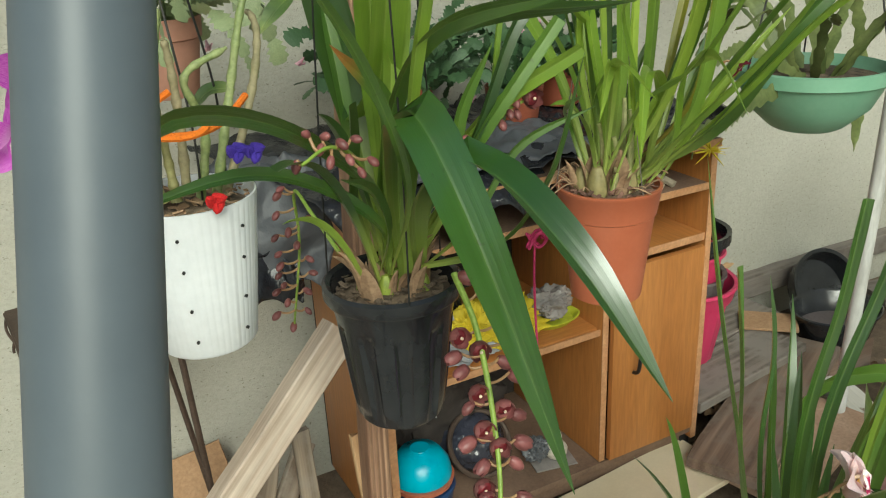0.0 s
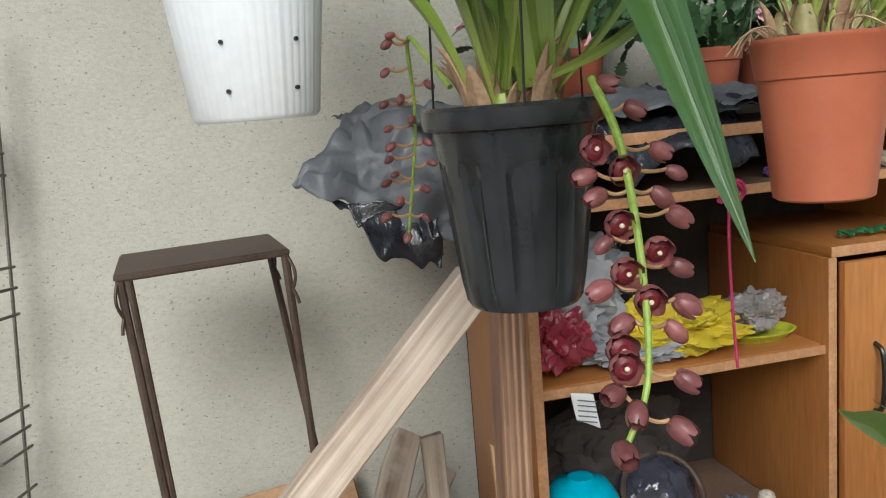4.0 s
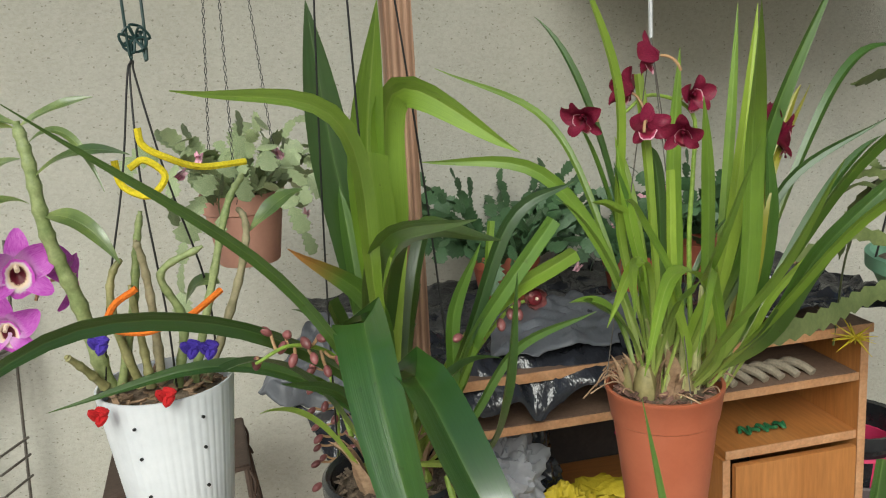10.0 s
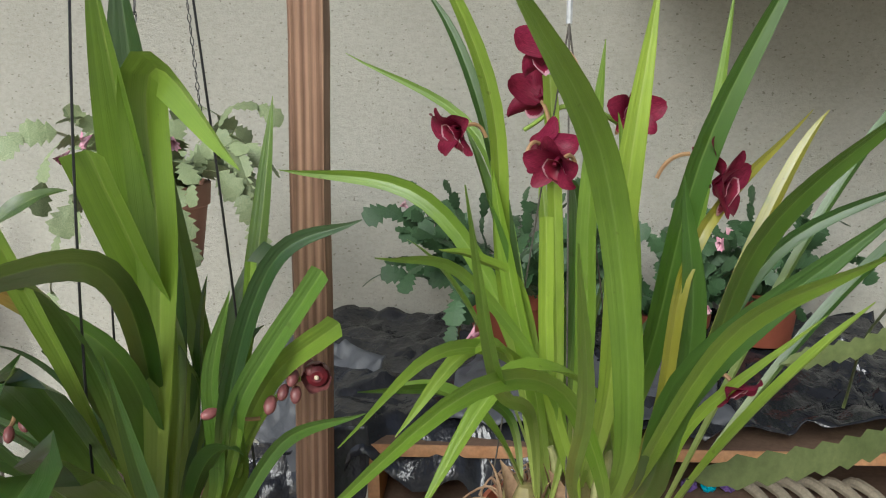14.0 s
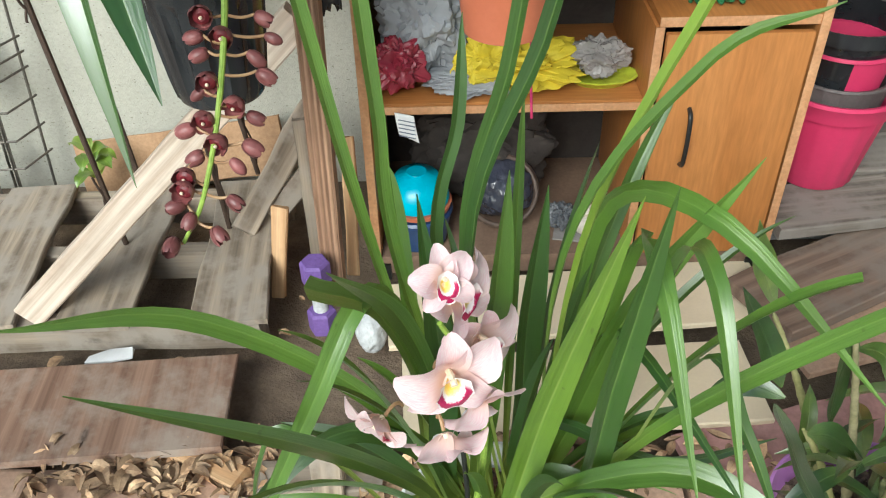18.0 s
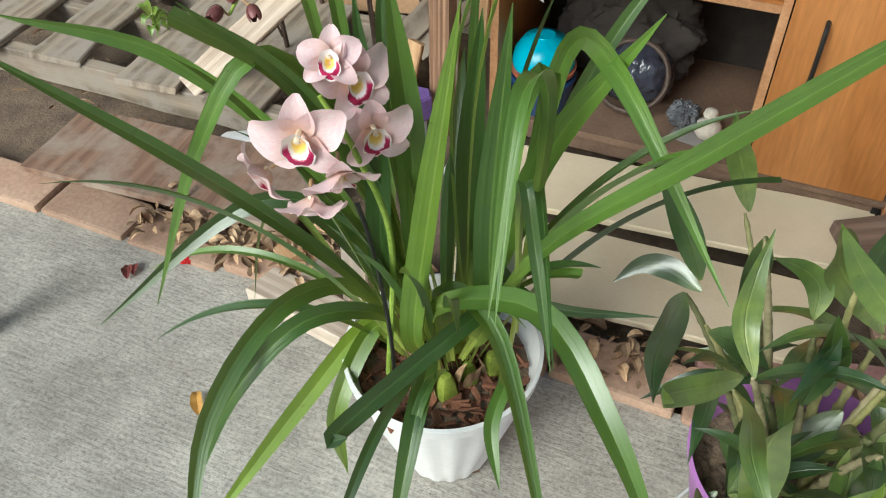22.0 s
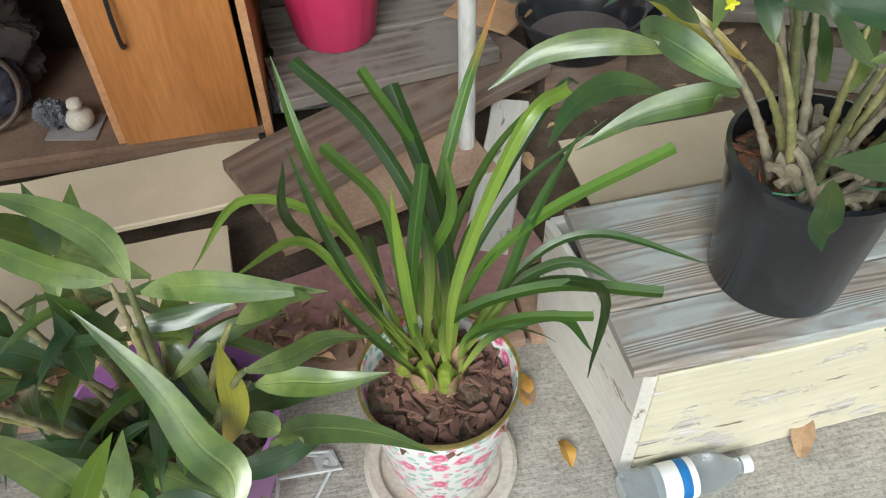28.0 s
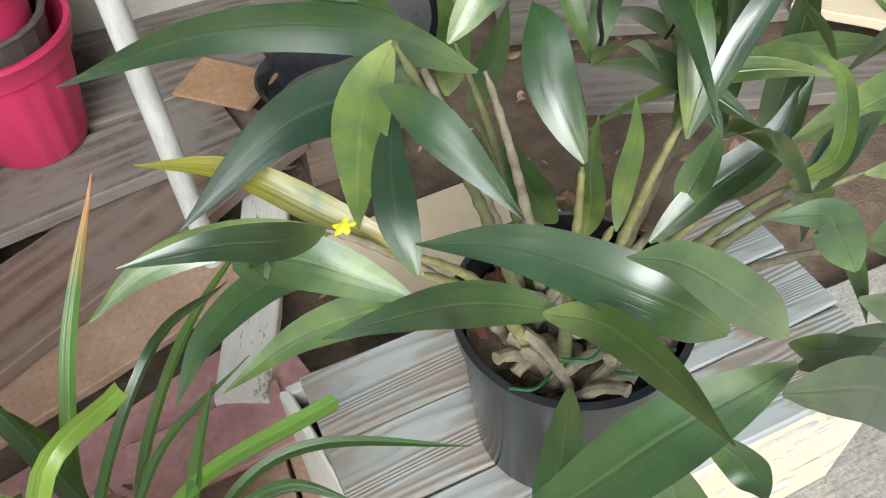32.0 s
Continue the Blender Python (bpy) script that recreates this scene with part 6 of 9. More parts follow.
for k in range(4):
    a = radians(198 + k * 90)
    o, i1 = Vector((1.682 + 0.2 * math.cos(a), 0.901 + 0.16 * math.sin(a), 0.006)), Vector((1.682 + 0.1 * math.cos(a), 0.901 + 0.1 * math.sin(a), 0.052))
    s = Vector((-math.sin(a), math.cos(a), 0)) * 0.022
    part("leg", tube([i1 + s, o + s * 0.8, o - s * 0.8, i1 - s], 0.0032, 4, 6, straight=True), M_WHITEMETAL, ws)
    plate = part("foot_plate", box((0.032, 0.03, 0.003), o * 0.82 + Vector((i1.x, i1.y, 0.006)) * 0.18 + Vector((0, 0, 0.003)), Matrix.Rotation(a, 3, "Z"), 0.001), M_WHITEMETAL, ws)
    c = o * 0.82 + Vector((i1.x, i1.y, 0.006)) * 0.18
    part("bolt", lathe([(0.006, 0.0), (0.006, 0.004), (0.0035, 0.006), (0.0, 0.006)], (c.x, c.y, c.z + 0.003), 12, close=False), M_GREYPLASTIC, plate, "grey metal bolt head")
    p0, p1 = o, Vector((1.682 + 0.2 * math.cos(a + radians(90)), 0.901 + 0.16 * math.sin(a + radians(90)), 0.006))
    part("rail", tube([p0, p1], 0.0032, 2, 6), M_WHITEMETAL, ws)

# rose-patterned pot on a stone saucer
sau = thing("stone_saucer", (2.035, 0.905, 0.0), "round pale stone saucer on the slab", "saucer")
part("dish", lathe([(0.0, 0.0), (0.108, 0.0), (0.112, 0.006), (0.1, 0.02), (0.0, 0.02)], (2.035, 0.905, 0.0), 56, close=False), M_STONE, sau)
part("rim", lathe([(0.111, 0.004), (0.12, 0.012), (0.121, 0.028), (0.114, 0.034), (0.098, 0.031), (0.094, 0.0215)], (2.035, 0.905, 0.0), 56, close=False), M_STONE, sau, "rounded raised rim")
cym_floral = thing("potted_orchid", (2.04, 0.915, 0.022), "cymbidium with trimmed leaves in a rose-patterned pot", "orchid")


def rose_pattern():
    """Printed roses, small blossoms and leaves, laid out round the pot's side."""
    m, n, l, b = shader("rose_pattern", 0.35)
    sp = n.new("ShaderNodeSeparateXYZ")
    l.new(n.new("ShaderNodeTexCoord").outputs["Object"], sp.inputs[0])
    an = n.new("ShaderNodeMath")
    an.operation = "ARCTAN2"
    l.new(sp.outputs[1], an.inputs[0])
    l.new(sp.outputs[0], an.inputs[1])
    sc = n.new("ShaderNodeMath")
    sc.operation = "MULTIPLY"
    sc.inputs[1].default_value = 0.1
    l.new(an.outputs[0], sc.inputs[0])
    co = n.new("ShaderNodeCombineXYZ")
    l.new(sc.outputs[0], co.inputs[0])
    l.new(sp.outputs[2], co.inputs[1])
    wob = noise_node(n, l, co.outputs[0], 140, 2, 0.6)
    col = (0.8, 0.8, 0.8)
    for scale, lo, hi, tint, shift in ((34, 0.2, 0.23, (0.42, 0.62, 0.55), 5.2), (40, 0.14, 0.17, (0.22, 0.47, 0.36), 3.3), (36, 0.15, 0.18, (0.76, 0.3, 0.42), 7.1), (19, 0.25, 0.27, (0.78, 0.3, 0.42), 0.0), (19, 0.16, 0.2, (0.6, 0.07, 0.2), 0.0), (19, 0.08, 0.11, (0.8, 0.4, 0.5), 0.0)):
        v = n.new("ShaderNodeTexVoronoi")
        v.voronoi_dimensions = "2D"
        v.inputs["Scale"].default_value = scale
        mp = n.new("ShaderNodeMapping")
        mp.inputs["Location"].default_value = (shift, shift, shift)
        l.new(co.outputs[0], mp.inputs[0])
        l.new(mp.outputs[0], v.inputs[0])
        ad = n.new("ShaderNodeMath")
        ad.operation = "MULTIPLY_ADD"
        ad.inputs[1].default_value = 0.25
        l.new(wob, ad.inputs[0])
        l.new(v.outputs["Distance"], ad.inputs[2])
        col = mixc(n, l, tint, col, ramp(n, l, ad.outputs[0], [(lo + 0.12, (0, 0, 0)), (hi + 0.12, (1, 1, 1))]))
    l.new(col, b.inputs["Base Color"])
    return m


M_ROSE = rose_pattern()
M_BRASS = mottled("brass_rim", (0.4, 0.3, 0.08), (0.55, 0.43, 0.15), 20, 120, 0.35, metal=0.8)
fp = pot_body(cym_floral, (2.04, 0.915, 0.022), [(0.0, 0.003), (0.078, 0.0), (0.082, 0.004), (0.112, 0.225), (0.109, 0.226), (0.08, 0.01), (0.0, 0.008)], M_ROSE, 56, None, "pot", "white tin pot printed with pink roses")
part("rim", lathe([(0.112, 0.245), (0.1155, 0.246), (0.1155, 0.252), (0.111, 0.253), (0.111, 0.247)], (2.04, 0.915, 0.0), 56, close=False), M_BRASS, fp, "brass coloured rim")
bark_fill(cym_floral, (2.04, 0.915, 0.213), 0.104, 280, M_BARKPALE, 0.024)
bulbs(cym_floral, [(2.02, 0.92, 0.225, 0.05), (2.05, 0.91, 0.225, 0.05), (2.07, 0.94, 0.225, 0.05), (2.0, 0.95, 0.225, 0.05), (2.04, 0.96, 0.225, 0.05)])

# black pot on the crate
den_black = thing("crate_dendrobium", (2.549, 0.962, 0.296), "large-leaved dendrobium in a black pot on the crate", "orchid")
pot_body(den_black, (2.549, 0.962, 0.296), [(0.0, 0.004), (0.088, 0.0), (0.095, 0.006), (0.111, 0.208), (0.1165, 0.212), (0.118, 0.23), (0.111, 0.232), (0.107, 0.2), (0.091, 0.01), (0.0, 0.01)], M_BLACKPOT, 64)
bark_fill(den_black, (2.549, 0.962, 0.492), 0.104, 110, M_BARK, 0.018)
for i in range(44):
    a = random.uniform(0, 6.28)
    p = Vector((2.555 + random.uniform(-0.07, 0.07), 0.945 + random.uniform(-0.07, 0.07), 0.49))
    q = p + Vector((0.05 * math.cos(a), 0.05 * math.sin(a), random.uniform(0.02, 0.09)))
    part("old_cane", tube([p, p.lerp(q, 0.5) + Vector((0, 0, 0.015)), q], 0.006, 14, 8, None, lambda u: (0.0055 + 0.0035 * (i % 4 == 0)) * (1 + 0.22 * abs(math.cos(u * 9)) ** 4)), C_GREY, den_black)
for k, (x, y, z) in enumerate([(2.48, 1.01, 0.79), (2.39, 0.94, 0.89), (2.39, 0.94, 0.70), (2.33, 0.95, 0.75), (2.43, 0.80, 0.78), (2.54, 0.96, 0.71), (2.43, 1.05, 0.82), (2.49, 1.09, 0.76), (2.54, 0.91, 0.69), (2.64, 0.95, 0.62), (2.68, 0.88, 0.70), (2.67, 0.99, 0.72), (2.76, 0.85, 0.62), (2.79, 0.90, 0.65), (2.75, 0.95, 0.66), (2.75, 1.05, 0.67), (2.53, 1.15, 0.62), (2.37, 0.87, 0.77)]):
    foot = Vector((2.549 + 0.28 * (x - 2.549), 0.962 + 0.28 * (y - 0.962), 0.49))
    top = Vector((x, y, z))
    cane(den_black, [foot, foot.lerp(top, 0.45) + Vector((0, 0, 0.03)), top], 0.0056, (C_GREY, C_DUSK, C_YEL)[k % 3], 1.25, 0.45)
for x0, x1 in ((2.62, 2.66), (2.70, 2.73)):
    tw = [(x0 + (x1 - x0) * i / 30 + 0.004 * math.sin(i * 1.4), 1.08 + 0.004 * math.cos(i * 1.4), 0.70 + 0.5 * i / 30) for i in range(31)]
    part("twisted_wire", tube(tw, 0.0022, 60, 5), M_HANDLE, den_black, "black twisted hanging wire")



def fan(plant, centre, spread, count, length, lean, width, materials, fall=0.35, cut=0.0):
    """More strap leaves of the same clump, in all directions."""
    c = Vector(centre)
    for i in range(count):
        a = random.uniform(0, 6.283)
        ln = random.uniform(*length)
        t = radians(random.uniform(*lean))
        out = Vector((math.cos(a), math.sin(a), 0))
        b0 = c + out * random.uniform(0, spread)
        m = b0 + out * (math.sin(t) * ln * 0.55) + Vector((0, 0, math.cos(t) * ln * 0.6))
        tip = b0 + out * (math.sin(t) * ln * 1.15) + Vector((0, 0, math.cos(t) * ln * (1 - fall * t)))
        strap(plant, [b0, m, tip], random.uniform(*width), random.uniform(-50, 50), random.choice(materials), random.random() < cut)


def tufts(plant, spots, length, width, materials):
    """Rosettes of broad leaves at the cane ends."""
    for x, y, z in spots:
        o = Vector((x, y, z))
        for k in range(4):
            a = random.uniform(0, 6.283)
            ln = random.uniform(*length)
            d = Vector((math.cos(a), math.sin(a), random.uniform(-0.2, 1.3))).normalized() * ln
            lance(plant, [o, o + d * 0.5 + Vector((0, 0, 0.1 * ln)), o + d + Vector((0, 0, -0.12 * ln))], random.uniform(*width), random.uniform(-40, 40), random.choice(materials))


fan(cym_black, (0.806, 1.325, 0.93), 0.045, 9, (0.2, 0.42), (4, 38), (0.014, 0.024), [L_MID, L_DARK, L_YEL], 0.4, 0.3)
fan(cym_terra, (1.2, 1.35, 0.985), 0.04, 8, (0.2, 0.44), (2, 26), (0.009, 0.017), [L_MID, L_YEL, L_YEL, L_DARK], 0.3, 0.1)
fan(cym_white, (1.178, 0.92, 0.24), 0.06, 22, (0.35, 0.72), (2, 30), (0.012, 0.021), [L_MID, L_DARK, L_MID], 0.3, 0.08)
fan(cym_white, (1.178, 0.92, 0.24), 0.06, 3, (0.35, 0.5), (45, 70), (0.012, 0.02), [L_MID, L_DARK], 0.75)
fan(cym_floral, (2.05, 0.95, 0.23), 0.04, 5, (0.16, 0.3), (8, 40), (0.008, 0.013), [L_MID, L_DARK], 0.45, 0.3)
tufts(den_purple, [(1.62, 0.90, 0.42), (1.72, 0.86, 0.42), (1.66, 0.80, 0.36), (1.58, 0.86, 0.46), (1.76, 0.84, 0.35), (1.68, 0.93, 0.5), (1.6, 0.8, 0.32), (1.75, 0.9, 0.44), (1.65, 0.86, 0.3), (1.55, 0.9, 0.4)], (0.1, 0.18), (0.019, 0.028), [L_DEN, L_DENDARK])
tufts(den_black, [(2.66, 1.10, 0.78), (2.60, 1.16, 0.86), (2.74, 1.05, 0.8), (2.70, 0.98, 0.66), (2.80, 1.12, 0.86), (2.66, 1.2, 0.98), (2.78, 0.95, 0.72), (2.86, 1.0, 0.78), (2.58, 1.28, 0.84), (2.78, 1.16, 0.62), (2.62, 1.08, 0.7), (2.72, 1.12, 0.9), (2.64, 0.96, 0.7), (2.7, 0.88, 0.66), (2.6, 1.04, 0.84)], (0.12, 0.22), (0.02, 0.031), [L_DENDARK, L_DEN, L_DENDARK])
# cym_black
strap(cym_black, [(0.825, 1.320, 0.952), (0.801, 1.402, 1.095), (0.814, 1.329, 1.187), (0.800, 1.236, 1.356)], 0.044, face=(-0.1, -1.0, 0.3), material=L_YEL, cut=True)
strap(cym_black, [(0.832, 1.304, 0.949), (0.882, 1.314, 1.058), (0.940, 1.255, 1.159), (1.014, 1.176, 1.232)], 0.020, face=(0.2, -0.9, 0.4), material=L_YEL, cut=True)
strap(cym_black, [(0.831, 1.320, 0.949), (0.885, 1.274, 1.045), (0.917, 1.239, 1.152), (0.933, 1.232, 1.267)], 0.010, face=(0.2, -0.9, 0.4), material=L_YEL, cut=True)
strap(cym_black, [(0.831, 1.331, 0.949), (0.888, 1.300, 1.035), (0.913, 1.236, 1.138), (0.998, 1.200, 1.267)], 0.019, face=(0.2, -0.9, 0.4), material=L_MID, cut=True)
strap(cym_black, [(0.852, 1.343, 0.951), (0.900, 1.241, 1.129), (0.954, 1.218, 1.269), (1.029, 1.212, 1.306)], 0.017, face=(0.2, -1.0, 0.2), material=L_DARK)
strap(cym_black, [(0.847, 1.299, 0.945), (0.893, 1.245, 1.016), (0.954, 1.225, 1.111), (1.034, 1.171, 1.162)], 0.013, face=(0.2, -0.9, 0.4), material=L_MID)
strap(cym_black, [(0.797, 1.304, 0.948), (0.803, 1.313, 1.057), (0.789, 1.261, 1.179), (0.701, 1.189, 1.270)], 0.029, face=(0.4, -0.9, 0.2), material=L_BURN)
strap(cym_black, [(0.796, 1.316, 0.952), (0.809, 1.300, 1.140), (0.828, 1.182, 1.273), (0.856, 0.900, 1.319)], 0.026, face=(0.4, -0.9, 0.1), material=L_MID)
strap(cym_black, [(0.815, 1.310, 0.946), (0.848, 1.370, 1.026), (0.806, 1.426, 1.177), (0.767, 1.471, 1.368)], 0.026, face=(0.3, -0.9, 0.3), material=L_MID)
strap(cym_black, [(0.794, 1.334, 0.952), (0.765, 1.330, 1.037), (0.758, 1.295, 1.129), (0.743, 1.252, 1.189)], 0.021, face=(0.4, -0.9, 0.3), material=L_DARK, cut=True)
strap(cym_black, [(0.837, 1.334, 0.945), (0.836, 1.467, 1.058), (0.843, 1.569, 1.215), (0.848, 1.652, 1.387)], 0.026, face=(0.2, -0.9, 0.2), material=L_YEL)
strap(cym_black, [(0.801, 1.331, 0.970), (0.798, 1.380, 1.152), (0.772, 1.410, 1.341), (0.758, 1.420, 1.537)], 0.057, face=(-0.1, -1.0, 0.1), material=L_DARK)
strap(cym_black, [(0.804, 1.312, 0.969), (0.813, 1.328, 1.139), (0.804, 1.305, 1.332), (0.822, 1.223, 1.518)], 0.046, face=(-0.1, -1.0, 0.1), material=L_YEL)
strap(cym_black, [(0.800, 1.301, 0.973), (0.825, 1.303, 1.235), (0.841, 1.275, 1.418), (0.951, 1.159, 1.351)], 0.042, face=(-0.1, -1.0, 0.0), material=L_YEL)
strap(cym_black, [(0.800, 1.292, 0.972), (0.787, 1.249, 1.150), (0.796, 1.134, 1.277), (0.847, 0.937, 1.329)], 0.023, face=(-0.1, -1.0, 0.2), material=L_MID)
strap(cym_black, [(0.800, 1.280, 0.972), (0.787, 1.175, 1.219), (0.759, 1.063, 1.403), (0.631, 0.951, 1.444)], 0.019, face=(-0.1, -1.0, 0.1), material=L_YEL)
strap(cym_black, [(0.810, 1.280, 0.950), (0.785, 1.225, 1.090), (0.766, 1.140, 1.200), (0.778, 1.025, 1.080), (0.822, 0.925, 0.830)], 0.056, face=(-0.15, -0.9, 0.3), material=L_GLOSS)
strap(cym_black, [(0.830, 1.280, 0.950), (0.800, 1.200, 1.080), (0.812, 1.080, 1.150), (0.840, 0.955, 1.085), (0.890, 0.865, 0.950)], 0.054, face=(0.1, -0.9, 0.3), material=L_GLOSS)
strap(cym_black, [(0.794, 1.298, 0.950), (0.778, 1.267, 1.026), (0.700, 1.264, 1.097), (0.596, 1.241, 1.135), (0.436, 1.203, 1.121)], 0.018, face=(-0.1, -0.9, 0.3), material=L_GLOSS)
strap(cym_black, [(0.795, 1.294, 0.950), (0.766, 1.257, 1.080), (0.645, 1.186, 1.189), (0.514, 1.070, 1.243), (0.414, 0.919, 1.219)], 0.019, face=(-0.1, -1.0, 0.3), material=L_GLOSS)
strap(cym_black, [(0.793, 1.289, 0.950), (0.768, 1.166, 1.106), (0.683, 1.073, 1.275), (0.527, 0.922, 1.444)], 0.012, face=(-0.1, -1.0, 0.2), material=L_MID)
strap(cym_black, [(0.841, 1.309, 0.950), (0.879, 1.269, 1.053), (0.886, 1.250, 1.157), (0.917, 1.222, 1.245)], 0.017, face=(-0.3, -0.9, 0.3), material=L_MID)
strap(cym_black, [(0.812, 1.299, 0.948), (0.889, 1.186, 1.002), (0.901, 1.088, 1.111), (0.903, 1.027, 1.258)], 0.016, face=(0.2, -0.9, 0.3), material=L_MID)
strap(cym_black, [(0.782, 1.300, 0.952), (0.774, 1.241, 1.030), (0.738, 1.191, 1.102), (0.679, 1.134, 1.143)], 0.016, face=(0.4, -0.8, 0.3), material=L_DARK)
# cym_terra
strap(cym_terra, [(1.227, 1.327, 0.975), (1.242, 1.218, 1.116), (1.207, 1.137, 1.349), (1.129, 1.001, 1.482)], 0.024, face=(-0.2, -1.0, 0.1), material=L_MID)
strap(cym_terra, [(1.219, 1.349, 0.980), (1.230, 1.249, 1.152), (1.229, 1.196, 1.321), (1.249, 1.200, 1.488)], 0.021, face=(-0.2, -1.0, 0.2), material=L_YEL)
strap(cym_terra, [(1.242, 1.330, 0.979), (1.288, 1.286, 1.083), (1.296, 1.245, 1.213), (1.277, 1.221, 1.340)], 0.022, face=(-0.3, -0.9, 0.3), material=L_DARK)
strap(cym_terra, [(1.245, 1.348, 0.979), (1.291, 1.215, 1.164), (1.291, 1.070, 1.321), (1.323, 0.944, 1.418)], 0.014, face=(-0.3, -0.9, 0.2), material=L_MID)
strap(cym_terra, [(1.250, 1.329, 0.980), (1.244, 1.163, 1.123), (1.259, 1.018, 1.275), (1.281, 0.885, 1.355)], 0.012, face=(-0.3, -0.9, 0.3), material=L_YEL)
strap(cym_terra, [(1.242, 1.369, 0.979), (1.323, 1.362, 1.112), (1.403, 1.362, 1.253), (1.533, 1.334, 1.330)], 0.015, face=(-0.3, -0.9, 0.2), material=L_DARK)
strap(cym_terra, [(1.250, 1.358, 0.979), (1.253, 1.189, 1.091), (1.258, 1.082, 1.229), (1.351, 1.020, 1.353)], 0.024, face=(-0.3, -0.9, 0.3), material=L_DARK)
strap(cym_terra, [(1.230, 1.368, 0.980), (1.265, 1.273, 1.165), (1.295, 1.234, 1.357), (1.366, 1.217, 1.528)], 0.022, face=(-0.3, -1.0, 0.1), material=L_MID)
strap(cym_terra, [(1.240, 1.367, 0.980), (1.271, 1.253, 1.121), (1.295, 1.242, 1.283), (1.412, 1.336, 1.383)], 0.012, face=(-0.3, -0.9, 0.2), material=L_YELLOW)
strap(cym_terra, [(1.201, 1.350, 0.980), (1.220, 1.348, 1.135), (1.220, 1.350, 1.290), (1.231, 1.350, 1.445)], 0.020, face=(-0.1, -1.0, 0.2), material=L_MID)
strap(cym_terra, [(1.196, 1.346, 0.985), (1.145, 1.356, 1.195), (1.129, 1.316, 1.396), (1.063, 1.269, 1.552)], 0.016, face=(-0.0, -1.0, 0.0), material=L_YEL)
strap(cym_terra, [(1.190, 1.330, 0.980), (1.175, 1.330, 1.101), (1.149, 1.330, 1.220), (1.129, 1.330, 1.339)], 0.017, face=(-0.1, -1.0, 0.3), material=L_YEL)
strap(cym_terra, [(1.180, 1.358, 0.981), (1.150, 1.413, 1.153), (1.056, 1.440, 1.289), (0.896, 1.477, 1.313)], 0.020, face=(0.0, -1.0, 0.2), material=L_MID)
strap(cym_terra, [(1.181, 1.370, 0.981), (1.162, 1.461, 1.182), (1.108, 1.545, 1.351), (0.953, 1.603, 1.439)], 0.012, face=(-0.0, -1.0, 0.1), material=L_MID)
strap(cym_terra, [(1.224, 1.319, 0.978), (1.229, 1.244, 1.058), (1.187, 1.186, 1.173), (1.119, 1.067, 1.224), (1.028, 0.929, 1.193)], 0.015, face=(-0.1, -0.9, 0.4), material=L_YEL)
strap(cym_terra, [(1.175, 1.334, 0.981), (1.172, 1.353, 1.099), (1.143, 1.293, 1.168), (1.087, 1.188, 1.204), (1.033, 1.064, 1.185)], 0.013, face=(-0.1, -0.9, 0.3), material=L_YEL)
strap(cym_terra, [(1.164, 1.345, 0.980), (1.150, 1.378, 1.069), (1.090, 1.315, 1.123), (1.025, 1.189, 1.172)], 0.011, face=(0.0, -0.9, 0.4), material=L_MID)
strap(cym_terra, [(1.184, 1.321, 0.981), (1.192, 1.278, 1.119), (1.111, 1.221, 1.257), (1.051, 1.123, 1.296)], 0.010, face=(-0.0, -1.0, 0.3), material=L_MID)
strap(cym_terra, [(1.247, 1.316, 0.975), (1.279, 1.268, 1.057), (1.302, 1.231, 1.139), (1.383, 1.194, 1.237)], 0.010, face=(-0.3, -0.9, 0.4), material=L_YEL)
strap(cym_terra, [(1.212, 1.329, 0.978), (1.207, 1.288, 1.044), (1.181, 1.277, 1.150), (1.176, 1.272, 1.298)], 0.013, face=(-0.1, -0.9, 0.4), material=L_YEL, cut=True)
strap(cym_terra, [(1.229, 1.330, 0.980), (1.195, 1.188, 1.095), (1.188, 1.053, 1.220), (1.168, 0.937, 1.346)], 0.011, face=(-0.2, -0.9, 0.4), material=L_MID)
strap(cym_terra, [(1.179, 1.343, 0.981), (1.165, 1.242, 1.129), (1.135, 1.104, 1.214), (1.117, 0.979, 1.366)], 0.011, face=(-0.1, -0.9, 0.4), material=L_MID)
strap(cym_terra, [(1.256, 1.350, 0.956), (1.260, 1.330, 1.194), (1.237, 1.300, 1.383)], 0.018, 0)
strap(cym_terra, [(1.296, 1.370, 0.948), (1.454, 1.420, 1.261), (1.579, 1.460, 1.412), (1.731, 1.500, 1.416)], 0.016, 22, material=L_DARK)
strap(cym_terra, [(1.284, 1.330, 0.963), (1.355, 1.280, 1.113), (1.434, 1.230, 1.238)], 0.015, 46, material=L_YEL)
strap(cym_terra, [(1.303, 1.360, 0.960), (1.493, 1.430, 1.191), (1.627, 1.460, 1.287)], 0.016, 21, material=L_DARK)
strap(cym_terra, [(1.185, 1.360, 0.976), (1.133, 1.390, 1.329), (1.060, 1.430, 1.499)], 0.013, -48, material=L_DARK)
strap(cym_terra, [(1.263, 1.340, 0.960), (1.228, 1.270, 1.131), (1.147, 1.210, 1.181), (1.072, 1.130, 1.093)], 0.019, -23, material=L_YEL)
strap(cym_terra, [(1.176, 1.330, 0.992), (1.150, 1.280, 1.162), (1.110, 1.240, 1.189), (1.054, 1.190, 1.134)], 0.015, -36, material=L_YEL)
strap(cym_terra, [(1.172, 1.340, 0.980), (1.119, 1.310, 1.104), (1.041, 1.280, 1.141)], 0.016, -48)
strap(cym_terra, [(1.203, 1.350, 0.971), (1.162, 1.340, 1.200), (1.120, 1.320, 1.250), (1.083, 1.300, 1.263)], 0.012, 69, material=L_YEL)
